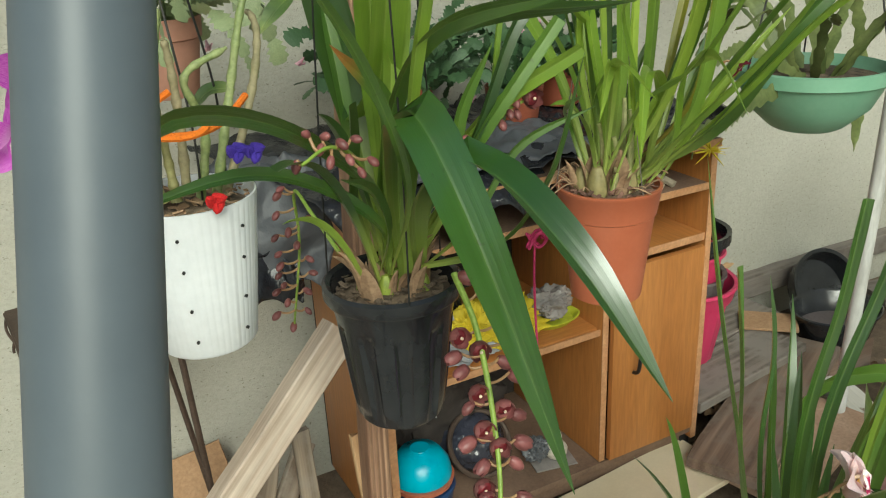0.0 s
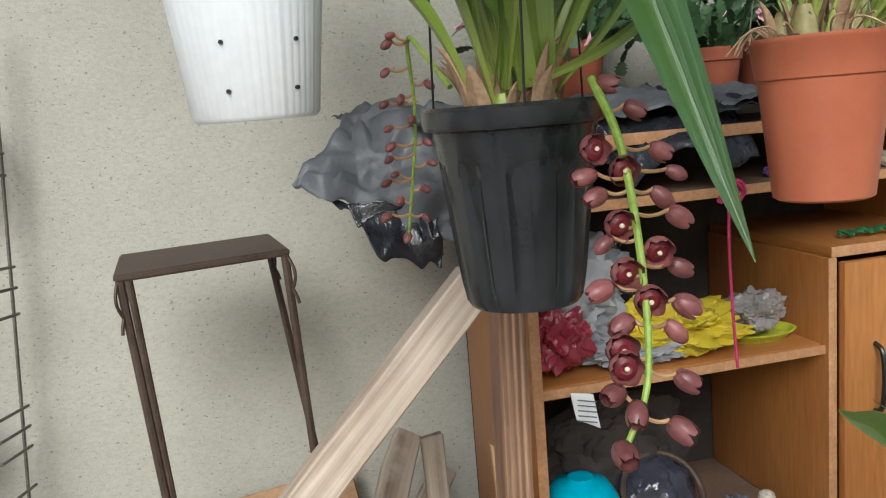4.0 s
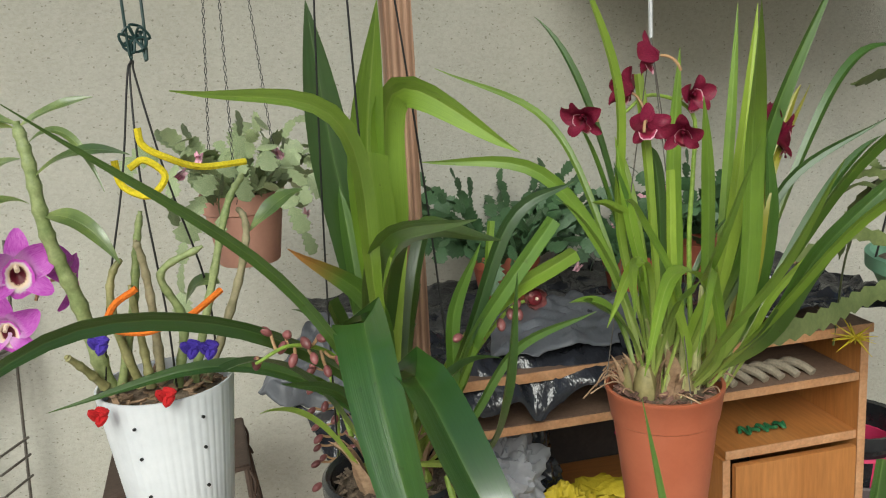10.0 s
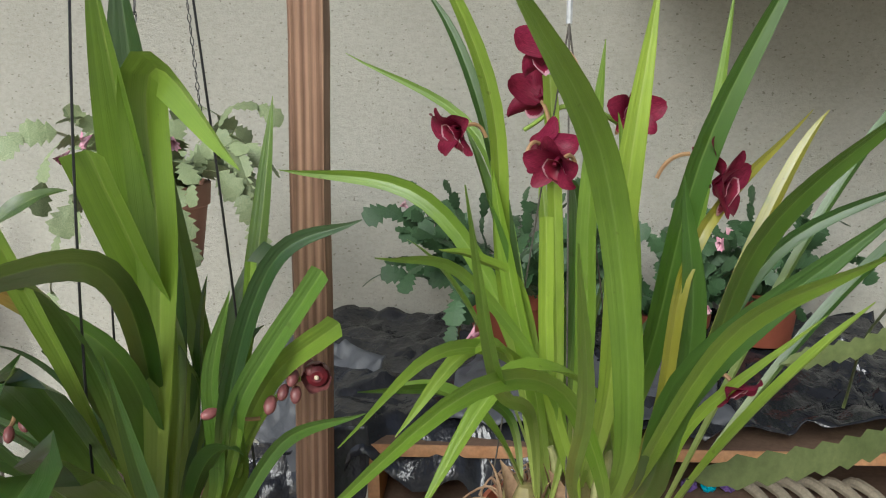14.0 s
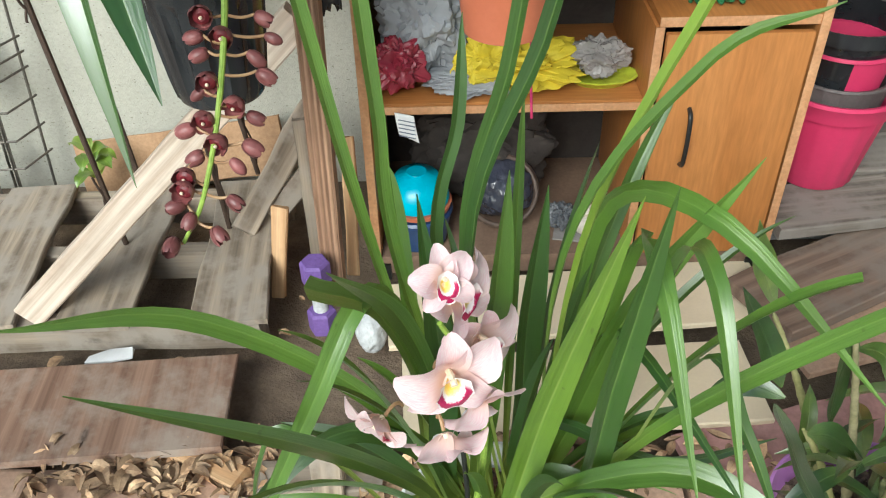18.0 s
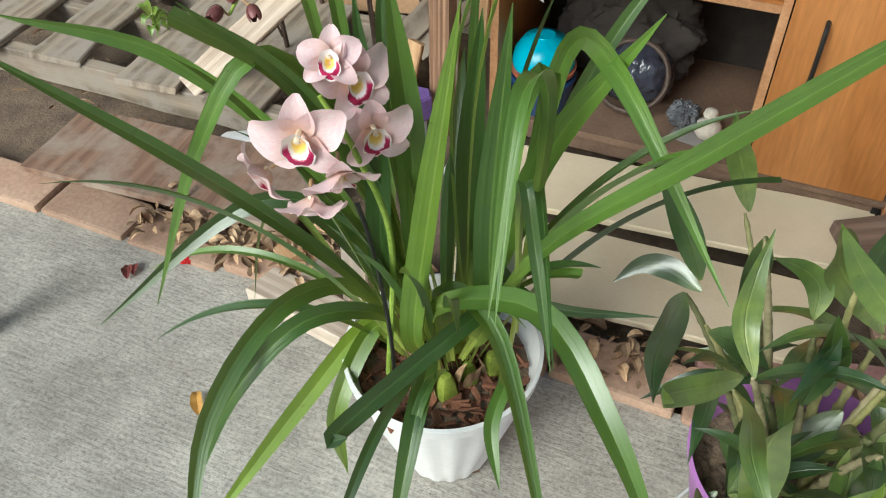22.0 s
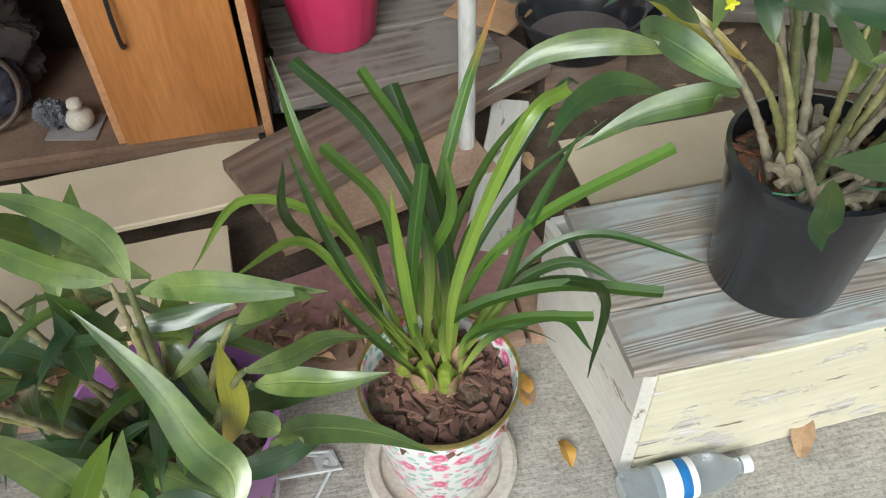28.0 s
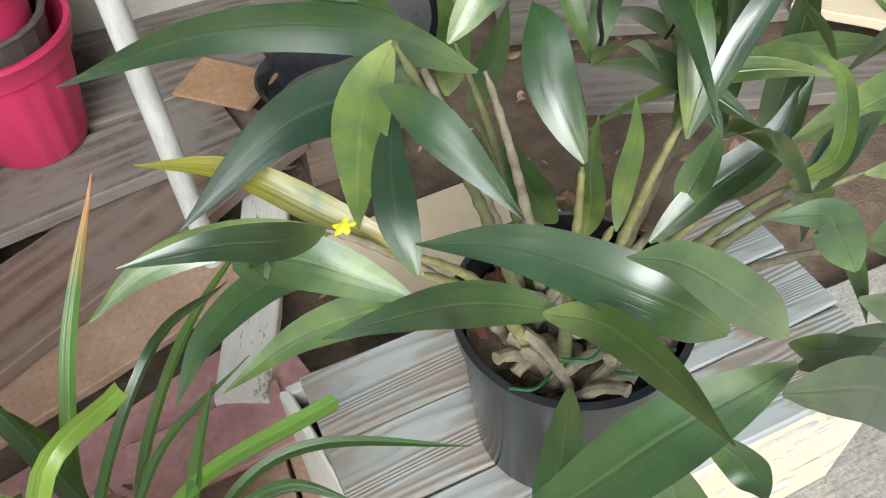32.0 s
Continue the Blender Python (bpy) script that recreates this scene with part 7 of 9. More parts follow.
strap(cym_terra, [(1.196, 1.360, 0.967), (1.214, 1.380, 1.226), (1.205, 1.400, 1.313)], 0.018, -3, material=L_DARK)
strap(cym_terra, [(1.285, 1.360, 0.955), (1.388, 1.400, 1.242), (1.463, 1.430, 1.378)], 0.016, 24, material=L_YELLOW)
strap(cym_terra, [(1.282, 1.370, 0.950), (1.331, 1.410, 1.223), (1.367, 1.440, 1.501)], 0.015, 18)
# cym_white
strap(cym_white, [(1.214, 0.910, 0.256), (1.333, 0.808, 0.613), (1.484, 0.713, 0.872), (1.604, 0.575, 1.115)], 0.018, face=(-0.2, -0.8, 0.6), material=L_MID)
strap(cym_white, [(1.179, 0.881, 0.264), (1.216, 0.816, 0.476), (1.355, 0.764, 0.587), (1.461, 0.682, 0.542), (1.556, 0.618, 0.408)], 0.029, face=(0.0, -0.7, 0.7), material=L_MID)
strap(cym_white, [(1.217, 0.887, 0.287), (1.274, 0.858, 0.463), (1.179, 0.636, 0.450), (1.196, 0.618, 0.463)], 0.024, face=(0.2, -0.5, 0.8), material=L_DARK)
strap(cym_white, [(1.205, 0.880, 0.285), (1.204, 0.857, 0.453), (1.304, 0.800, 0.461), (1.451, 0.615, 0.249)], 0.030, face=(0.5, -0.5, 0.7), material=L_MID)
strap(cym_white, [(1.131, 0.902, 0.263), (1.126, 0.837, 0.401), (1.071, 0.745, 0.464), (1.008, 0.656, 0.393), (0.950, 0.593, 0.229)], 0.025, face=(0.5, -0.5, 0.7), material=L_MID)
strap(cym_white, [(1.115, 0.910, 0.261), (1.072, 0.864, 0.404), (1.035, 0.746, 0.471), (1.015, 0.599, 0.419), (1.059, 0.461, 0.322)], 0.027, face=(0.5, -0.5, 0.7), material=L_MID)
strap(cym_white, [(1.130, 0.886, 0.264), (1.074, 0.898, 0.297), (1.020, 0.760, 0.238), (0.961, 0.554, 0.155)], 0.028, face=(0.5, -0.4, 0.8), material=L_YEL)
strap(cym_white, [(1.129, 0.883, 0.264), (1.083, 0.879, 0.304), (1.065, 0.777, 0.220), (1.083, 0.754, 0.097)], 0.030, face=(0.4, -0.5, 0.8), material=L_YEL)
strap(cym_white, [(1.161, 0.861, 0.264), (1.209, 0.799, 0.387), (1.232, 0.703, 0.388), (1.247, 0.577, 0.258)], 0.026, face=(0.4, -0.5, 0.8), material=L_MID)
strap(cym_white, [(1.117, 0.918, 0.258), (1.087, 0.827, 0.477), (1.010, 0.710, 0.705), (0.885, 0.604, 0.897)], 0.018, face=(0.4, -0.6, 0.6), material=L_MID)
strap(cym_white, [(1.117, 0.928, 0.262), (1.038, 0.912, 0.520), (0.874, 0.858, 0.718), (0.740, 0.752, 0.809)], 0.023, face=(0.5, -0.7, 0.5), material=L_MID)
strap(cym_white, [(1.130, 0.930, 0.260), (1.105, 0.905, 0.530), (1.075, 0.810, 0.760), (1.033, 0.713, 0.899)], 0.020, face=(0.3, -0.7, 0.6), material=L_MID)
strap(cym_white, [(1.120, 0.930, 0.260), (1.090, 0.905, 0.540), (1.058, 0.815, 0.760), (1.016, 0.719, 0.880)], 0.019, face=(0.4, -0.7, 0.6), material=L_MID, cut=True)
strap(cym_white, [(1.122, 0.925, 0.262), (1.085, 0.900, 0.600), (1.050, 0.800, 0.800), (0.993, 0.730, 0.717), (0.872, 0.708, 0.444)], 0.020, face=(0.4, -0.7, 0.6), material=L_MID)
strap(cym_white, [(1.122, 0.931, 0.265), (1.068, 0.890, 0.480), (0.961, 0.827, 0.551), (0.786, 0.679, 0.399)], 0.024, face=(0.4, -0.6, 0.7), material=L_DARK)
strap(cym_white, [(1.147, 0.916, 0.260), (1.151, 0.899, 0.472), (1.163, 0.875, 0.685), (1.170, 0.834, 0.902)], 0.035, face=(0.2, -0.8, 0.6), material=L_MID)
strap(cym_white, [(1.165, 0.905, 0.254), (1.174, 0.827, 0.384), (1.212, 0.808, 0.631), (1.267, 0.774, 0.916)], 0.033, face=(0.2, -0.7, 0.7), material=L_YEL)
strap(cym_white, [(1.203, 0.928, 0.258), (1.266, 0.851, 0.429), (1.280, 0.820, 0.656), (1.301, 0.802, 0.905)], 0.032, face=(0.1, -0.7, 0.7), material=L_MID)
strap(cym_white, [(1.194, 0.911, 0.262), (1.255, 0.910, 0.469), (1.312, 0.911, 0.675), (1.410, 0.909, 0.861)], 0.031, face=(0.1, -0.8, 0.6), material=L_MID)
strap(cym_white, [(1.201, 0.911, 0.263), (1.274, 0.934, 0.544), (1.306, 0.920, 0.755), (1.309, 0.819, 0.786), (1.334, 0.691, 0.636)], 0.022, face=(0.1, -0.8, 0.5), material=L_MID)
strap(cym_white, [(1.211, 0.932, 0.262), (1.262, 1.007, 0.526), (1.296, 1.017, 0.735), (1.379, 0.893, 0.798), (1.531, 0.774, 0.660)], 0.024, face=(0.1, -0.9, 0.5), material=L_MID)
strap(cym_white, [(1.211, 0.933, 0.263), (1.273, 0.960, 0.497), (1.306, 0.901, 0.642), (1.396, 0.685, 0.604)], 0.015, face=(0.1, -0.8, 0.6), material=L_MID)
strap(cym_white, [(1.205, 0.922, 0.266), (1.229, 0.912, 0.487), (1.341, 0.820, 0.533), (1.470, 0.841, 0.544)], 0.015, face=(0.0, -0.7, 0.7), material=L_DARK)
strap(cym_white, [(1.129, 0.926, 0.256), (1.060, 0.934, 0.363), (0.988, 0.941, 0.427), (0.902, 0.949, 0.455)], 0.026, face=(0.3, -0.6, 0.7), material=L_DARK)
strap(cym_white, [(1.174, 0.950, 0.259), (1.203, 0.946, 0.436), (1.207, 0.946, 0.621), (1.219, 0.949, 0.808)], 0.033, face=(0.2, -0.8, 0.6), material=L_DARK)
strap(cym_white, [(1.158, 0.947, 0.258), (1.109, 0.887, 0.417), (1.108, 0.894, 0.617), (1.090, 0.909, 0.828)], 0.033, face=(0.3, -0.7, 0.6), material=L_DARK)
strap(cym_white, [(1.160, 0.900, 0.230), (1.050, 0.900, 0.741), (1.002, 0.920, 1.000), (0.978, 0.930, 1.162)], 0.015, -45)
strap(cym_white, [(1.200, 0.900, 0.230), (1.135, 0.900, 0.739), (1.173, 0.900, 0.966), (1.189, 0.900, 1.084)], 0.014, 67, cut=True)
strap(cym_white, [(1.210, 0.900, 0.230), (1.139, 0.880, 0.760), (1.198, 0.870, 1.005), (1.227, 0.860, 1.152)], 0.015, 61)
strap(cym_white, [(1.230, 0.900, 0.230), (1.222, 0.860, 0.767), (1.309, 0.830, 0.990), (1.388, 0.800, 1.053)], 0.012, 62)
strap(cym_white, [(1.220, 0.900, 0.230), (1.241, 0.880, 0.758), (1.322, 0.860, 1.047), (1.361, 0.850, 1.142)], 0.013, 58, material=L_YEL)
strap(cym_white, [(1.180, 0.900, 0.230), (1.070, 0.920, 0.719), (1.056, 0.930, 0.902), (1.047, 0.940, 1.024)], 0.016, -43, cut=True)
strap(cym_white, [(1.190, 0.900, 0.230), (1.108, 0.930, 0.708), (1.130, 0.950, 0.886), (1.135, 0.970, 0.980)], 0.014, -27, material=L_DARK)
strap(cym_white, [(1.278, 0.920, 0.286), (1.323, 0.860, 0.748), (1.326, 0.760, 0.850), (1.345, 0.640, 0.705)], 0.018, 7)
strap(cym_white, [(1.300, 0.880, 0.394), (1.331, 0.760, 0.753), (1.364, 0.710, 0.717), (1.399, 0.660, 0.634)], 0.012, 12)
strap(cym_white, [(1.301, 0.820, 0.401), (1.318, 0.780, 0.416), (1.321, 0.730, 0.396), (1.351, 0.680, 0.356)], 0.019, 2)
strap(cym_white, [(1.055, 0.950, 0.222), (0.910, 0.970, 0.407), (0.862, 0.950, 0.367), (0.832, 0.920, 0.202)], 0.016, -17)
strap(cym_white, [(1.094, 0.920, 0.218), (1.069, 1.000, 0.617), (1.054, 1.040, 0.775)], 0.020, 4)
strap(cym_white, [(1.234, 0.800, 0.378), (1.231, 0.730, 0.404), (1.231, 0.670, 0.310)], 0.015, -6)
# cym_floral
strap(cym_floral, [(2.017, 0.941, 0.236), (1.962, 1.035, 0.387), (1.912, 1.078, 0.535), (1.888, 1.155, 0.640)], 0.017, face=(0.0, -0.8, 0.7), material=L_MID)
strap(cym_floral, [(2.025, 0.942, 0.247), (2.037, 0.935, 0.500), (1.991, 0.988, 0.630), (1.918, 1.007, 0.729)], 0.017, face=(-0.1, -0.8, 0.6), material=L_DARK, cut=True)
strap(cym_floral, [(2.050, 0.951, 0.240), (2.049, 1.006, 0.378), (2.058, 1.031, 0.515), (1.988, 1.049, 0.678)], 0.014, face=(-0.1, -0.7, 0.7), material=L_MID, cut=True)
strap(cym_floral, [(2.051, 0.940, 0.240), (2.069, 0.977, 0.382), (2.055, 1.014, 0.518), (2.023, 1.069, 0.637)], 0.023, face=(-0.1, -0.7, 0.7), material=L_DARK, cut=True)
strap(cym_floral, [(2.030, 0.928, 0.240), (2.008, 0.923, 0.388), (1.992, 0.961, 0.542), (1.934, 0.926, 0.680)], 0.014, face=(-0.1, -0.7, 0.7), material=L_MID, cut=True)
strap(cym_floral, [(2.039, 0.920, 0.240), (2.010, 0.918, 0.364), (2.017, 0.926, 0.490), (2.039, 0.953, 0.611)], 0.016, face=(-0.1, -0.7, 0.7), material=L_MID, cut=True)
strap(cym_floral, [(2.059, 0.949, 0.241), (2.052, 1.000, 0.411), (2.099, 1.070, 0.558), (2.176, 1.168, 0.677)], 0.016, face=(-0.1, -0.8, 0.6), material=L_BURN)
strap(cym_floral, [(2.056, 0.929, 0.243), (2.057, 0.862, 0.507), (2.119, 0.854, 0.725), (2.176, 0.892, 0.737)], 0.014, face=(-0.2, -0.7, 0.6), material=L_YEL, cut=True)
strap(cym_floral, [(2.058, 0.922, 0.240), (2.088, 0.960, 0.365), (2.173, 0.948, 0.498), (2.300, 0.886, 0.642)], 0.014, face=(-0.2, -0.7, 0.7), material=L_MID, cut=True)
strap(cym_floral, [(2.068, 0.932, 0.243), (2.170, 0.986, 0.362), (2.275, 0.990, 0.406), (2.433, 0.946, 0.352)], 0.013, face=(-0.3, -0.6, 0.7), material=L_DARK)
strap(cym_floral, [(2.054, 0.912, 0.241), (2.058, 0.927, 0.350), (2.173, 0.892, 0.435), (2.290, 0.818, 0.482)], 0.016, face=(-0.2, -0.6, 0.8), material=L_MID, cut=True)
strap(cym_floral, [(2.068, 0.942, 0.242), (2.140, 0.973, 0.329), (2.233, 0.979, 0.371), (2.301, 0.932, 0.360)], 0.016, face=(-0.3, -0.6, 0.7), material=L_DARK)
strap(cym_floral, [(2.069, 0.934, 0.243), (2.154, 0.924, 0.397), (2.222, 0.835, 0.484), (2.164, 0.714, 0.501)], 0.013, face=(-0.3, -0.6, 0.8), material=L_DARK)
strap(cym_floral, [(2.011, 0.955, 0.242), (1.939, 1.021, 0.452), (1.831, 1.028, 0.528), (1.760, 0.955, 0.496)], 0.012, face=(0.1, -0.7, 0.7), material=L_YEL)
strap(cym_floral, [(2.018, 0.950, 0.240), (1.954, 0.955, 0.392), (1.894, 0.945, 0.528), (1.816, 0.851, 0.584)], 0.012, face=(0.0, -0.7, 0.7), material=L_YEL)
strap(cym_floral, [(2.029, 0.930, 0.241), (1.983, 0.967, 0.305), (1.978, 1.017, 0.357), (1.974, 1.087, 0.368)], 0.016, face=(-0.0, -0.6, 0.8), material=L_MID, cut=True)
strap(cym_floral, [(2.054, 0.941, 0.240), (2.070, 0.946, 0.377), (2.149, 0.972, 0.522), (2.252, 0.958, 0.633)], 0.008, face=(-0.2, -0.7, 0.7), material=L_DARK)
strap(cym_floral, [(2.056, 0.960, 0.240), (2.084, 1.075, 0.309), (2.177, 1.200, 0.375), (2.302, 1.318, 0.399)], 0.014, face=(-0.2, -0.7, 0.7), material=L_MID)
strap(cym_floral, [(2.053, 0.959, 0.245), (2.084, 0.915, 0.509), (2.185, 0.956, 0.676), (2.253, 1.058, 0.609)], 0.010, face=(-0.3, -0.7, 0.6), material=L_DARK)
strap(cym_floral, [(2.020, 0.920, 0.240), (1.984, 0.919, 0.307), (1.948, 0.919, 0.375), (1.917, 0.921, 0.444)], 0.014, face=(-0.0, -0.6, 0.8), material=L_MID)
strap(cym_floral, [(2.068, 0.911, 0.241), (2.084, 0.921, 0.317), (2.145, 0.897, 0.374), (2.225, 0.850, 0.415)], 0.013, face=(-0.2, -0.6, 0.8), material=L_MID, cut=True)
strap(cym_floral, [(2.067, 0.914, 0.242), (2.119, 0.921, 0.313), (2.199, 0.898, 0.363), (2.224, 0.831, 0.365)], 0.015, face=(-0.2, -0.6, 0.8), material=L_DARK)
strap(cym_floral, [(2.029, 0.960, 0.240), (1.964, 0.954, 0.372), (1.923, 0.956, 0.512), (1.896, 0.961, 0.655)], 0.013, face=(0.0, -0.7, 0.7), material=L_DARK)
strap(cym_floral, [(2.001, 0.959, 0.239), (1.926, 1.001, 0.407), (1.877, 0.986, 0.528), (1.890, 0.957, 0.640)], 0.014, face=(0.1, -0.7, 0.7), material=L_DARK)
strap(cym_floral, [(2.047, 0.931, 0.241), (2.026, 0.953, 0.404), (2.066, 0.937, 0.542), (2.055, 0.914, 0.667)], 0.014, face=(-0.1, -0.7, 0.7), material=L_MID)
strap(cym_floral, [(2.039, 0.930, 0.240), (2.013, 0.918, 0.356), (2.004, 0.920, 0.482), (1.998, 0.926, 0.611)], 0.014, face=(-0.1, -0.7, 0.8), material=L_YEL)
strap(cym_floral, [(2.071, 0.949, 0.240), (2.130, 0.943, 0.366), (2.170, 0.950, 0.499), (2.219, 0.950, 0.628)], 0.014, face=(-0.2, -0.7, 0.7), material=L_DARK)
# den_purple
lance(den_purple, [(1.715, 0.860, 0.410), (1.719, 0.820, 0.363), (1.732, 0.790, 0.293)], 0.040, face=(0.1, -0.6, 0.8), material=L_DEN)
lance(den_purple, [(1.646, 0.840, 0.281), (1.717, 0.790, 0.290), (1.778, 0.745, 0.303)], 0.042, face=(0.1, -0.6, 0.8), material=L_DEN)
lance(den_purple, [(1.753, 0.770, 0.282), (1.765, 0.745, 0.219), (1.751, 0.735, 0.100)], 0.046, face=(0.1, -0.6, 0.8), material=L_DENDARK)
lance(den_purple, [(1.573, 0.870, 0.336), (1.632, 0.840, 0.304), (1.669, 0.820, 0.274)], 0.040, face=(0.1, -0.6, 0.8), material=L_DENDARK)
lance(den_purple, [(1.764, 0.840, 0.223), (1.832, 0.820, 0.291), (1.887, 0.800, 0.338)], 0.036, face=(0.1, -0.6, 0.8), material=L_DEN)
lance(den_purple, [(1.591, 0.820, 0.284), (1.549, 0.780, 0.221), (1.518, 0.770, 0.126)], 0.034, face=(0.1, -0.6, 0.8), material=L_DENDARK)
lance(den_purple, [(1.695, 0.900, 0.410), (1.668, 0.870, 0.360), (1.653, 0.850, 0.281)], 0.040, face=(0.1, -0.6, 0.8), material=L_DENDARK)
lance(den_purple, [(1.724, 0.900, 0.415), (1.746, 0.890, 0.502), (1.765, 0.880, 0.580)], 0.040, face=(0.1, -0.6, 0.8), material=L_DEN)
lance(den_purple, [(1.673, 0.900, 0.429), (1.652, 0.880, 0.519), (1.639, 0.870, 0.591)], 0.042, face=(0.1, -0.6, 0.8), material=L_DEN)
lance(den_purple, [(1.774, 0.860, 0.368), (1.832, 0.840, 0.382), (1.881, 0.830, 0.382)], 0.036, face=(0.1, -0.6, 0.8), material=L_DENDARK)
lance(den_purple, [(1.711, 0.964, 0.488), (1.641, 0.938, 0.583), (1.619, 0.895, 0.662), (1.602, 0.836, 0.730)], 0.043, face=(0.2, -0.8, 0.6))
lance(den_purple, [(1.742, 0.811, 0.650), (1.729, 0.825, 0.696), (1.694, 0.831, 0.734), (1.650, 0.827, 0.769)], 0.030, face=(0.2, -0.8, 0.6))
lance(den_purple, [(1.745, 0.817, 0.626), (1.800, 0.784, 0.661), (1.860, 0.760, 0.670), (1.920, 0.738, 0.677)], 0.029, face=(-0.0, -0.7, 0.7))
lance(den_purple, [(1.572, 0.751, 0.599), (1.552, 0.789, 0.623), (1.548, 0.807, 0.669), (1.552, 0.843, 0.705)], 0.027, face=(0.3, -0.7, 0.6))
lance(den_purple, [(1.565, 0.776, 0.568), (1.534, 0.725, 0.601), (1.498, 0.679, 0.626), (1.508, 0.648, 0.663)], 0.027, face=(0.4, -0.6, 0.7))
lance(den_purple, [(1.565, 0.767, 0.551), (1.577, 0.711, 0.593), (1.582, 0.649, 0.616), (1.617, 0.593, 0.597)], 0.027, face=(0.3, -0.6, 0.8))
lance(den_purple, [(1.631, 0.748, 0.341), (1.615, 0.743, 0.445), (1.603, 0.724, 0.546), (1.604, 0.686, 0.642)], 0.048, face=(0.2, -0.6, 0.8))
lance(den_purple, [(1.683, 0.604, 0.574), (1.687, 0.645, 0.566), (1.693, 0.684, 0.558), (1.703, 0.717, 0.553)], 0.023, face=(0.2, -0.6, 0.8), material=L_YEL)
lance(den_purple, [(1.788, 0.682, 0.422), (1.790, 0.709, 0.451), (1.766, 0.727, 0.488), (1.736, 0.767, 0.548), (1.678, 0.816, 0.619)], 0.046, face=(0.1, -0.6, 0.8))
lance(den_purple, [(1.778, 0.765, 0.414), (1.801, 0.770, 0.473), (1.807, 0.769, 0.541), (1.812, 0.757, 0.611)], 0.030, face=(0.0, -0.6, 0.8), material=L_YELLOW)
lance(den_purple, [(1.815, 0.839, 0.530), (1.851, 0.804, 0.592), (1.882, 0.761, 0.653), (1.910, 0.707, 0.709)], 0.024, face=(-0.1, -0.7, 0.7))
lance(den_purple, [(1.826, 0.750, 0.566), (1.866, 0.779, 0.535), (1.904, 0.815, 0.509), (1.952, 0.837, 0.470)], 0.024, face=(-0.1, -0.6, 0.8))
lance(den_purple, [(1.824, 0.788, 0.486), (1.864, 0.769, 0.508), (1.908, 0.753, 0.517), (1.965, 0.753, 0.517)], 0.031, face=(-0.1, -0.6, 0.8))
lance(den_purple, [(1.855, 0.680, 0.537), (1.871, 0.719, 0.495), (1.937, 0.732, 0.442), (2.005, 0.730, 0.375)], 0.030, face=(-0.1, -0.6, 0.8))
lance(den_purple, [(1.773, 0.744, 0.391), (1.812, 0.752, 0.383), (1.851, 0.766, 0.378), (1.891, 0.782, 0.373)], 0.031, face=(-0.0, -0.5, 0.8), material=L_DENDARK)
lance(den_purple, [(1.535, 1.052, 0.542), (1.514, 1.059, 0.594), (1.498, 1.057, 0.636), (1.487, 1.056, 0.679)], 0.033, face=(0.3, -0.8, 0.5))
lance(den_purple, [(1.489, 0.899, 0.532), (1.485, 0.840, 0.542), (1.480, 0.780, 0.549), (1.490, 0.726, 0.548)], 0.038, face=(0.4, -0.6, 0.7), material=L_DENDARK)
lance(den_purple, [(1.753, 0.775, 0.268), (1.767, 0.734, 0.288), (1.769, 0.686, 0.306), (1.764, 0.632, 0.322)], 0.034, face=(0.1, -0.5, 0.9), material=L_DENDARK)
lance(den_purple, [(1.787, 0.782, 0.251), (1.811, 0.737, 0.280), (1.817, 0.691, 0.312), (1.839, 0.648, 0.348)], 0.024, face=(0.0, -0.5, 0.9))
lance(den_purple, [(1.567, 0.810, 0.293), (1.575, 0.745, 0.341), (1.582, 0.682, 0.393), (1.602, 0.618, 0.442)], 0.024, face=(0.2, -0.5, 0.8), material=L_DENDARK)
lance(den_purple, [(1.643, 0.851, 0.250), (1.625, 0.848, 0.313), (1.612, 0.848, 0.377), (1.603, 0.850, 0.442)], 0.038, face=(0.2, -0.6, 0.8), material=L_DENDARK)
lance(den_purple, [(1.551, 0.904, 0.640), (1.553, 0.902, 0.586), (1.558, 0.902, 0.532), (1.566, 0.903, 0.479)], 0.036, face=(0.3, -0.7, 0.7), material=L_DENDARK)
lance(den_purple, [(1.654, 0.900, 0.609), (1.656, 0.900, 0.642), (1.657, 0.900, 0.676), (1.657, 0.900, 0.710)], 0.024, face=(0.2, -0.8, 0.6), material=L_DENDARK)
lance(den_purple, [(1.656, 0.920, 0.591), (1.669, 0.920, 0.621), (1.680, 0.920, 0.652), (1.690, 0.920, 0.683)], 0.025, face=(0.2, -0.8, 0.6))
lance(den_purple, [(1.596, 0.835, 0.479), (1.599, 0.834, 0.403), (1.602, 0.834, 0.328), (1.606, 0.834, 0.253)], 0.038, face=(0.2, -0.6, 0.8), material=L_DENDARK)
lance(den_purple, [(1.718, 0.802, 0.477), (1.723, 0.802, 0.404), (1.723, 0.802, 0.331), (1.719, 0.801, 0.259)], 0.033, face=(0.1, -0.6, 0.8), material=L_DENDARK)
lance(den_purple, [(1.525, 0.876, 0.505), (1.557, 0.885, 0.491), (1.585, 0.885, 0.468), (1.612, 0.880, 0.442)], 0.033, face=(0.2, -0.6, 0.7), material=L_DENDARK)
lance(den_purple, [(1.627, 0.911, 0.533), (1.623, 0.926, 0.565), (1.600, 0.927, 0.587), (1.566, 0.918, 0.601)], 0.029, face=(0.2, -0.7, 0.6))
lance(den_purple, [(1.641, 0.850, 0.459), (1.644, 0.850, 0.501), (1.645, 0.850, 0.543), (1.646, 0.850, 0.585)], 0.030, face=(0.2, -0.7, 0.7), material=L_DENDARK)
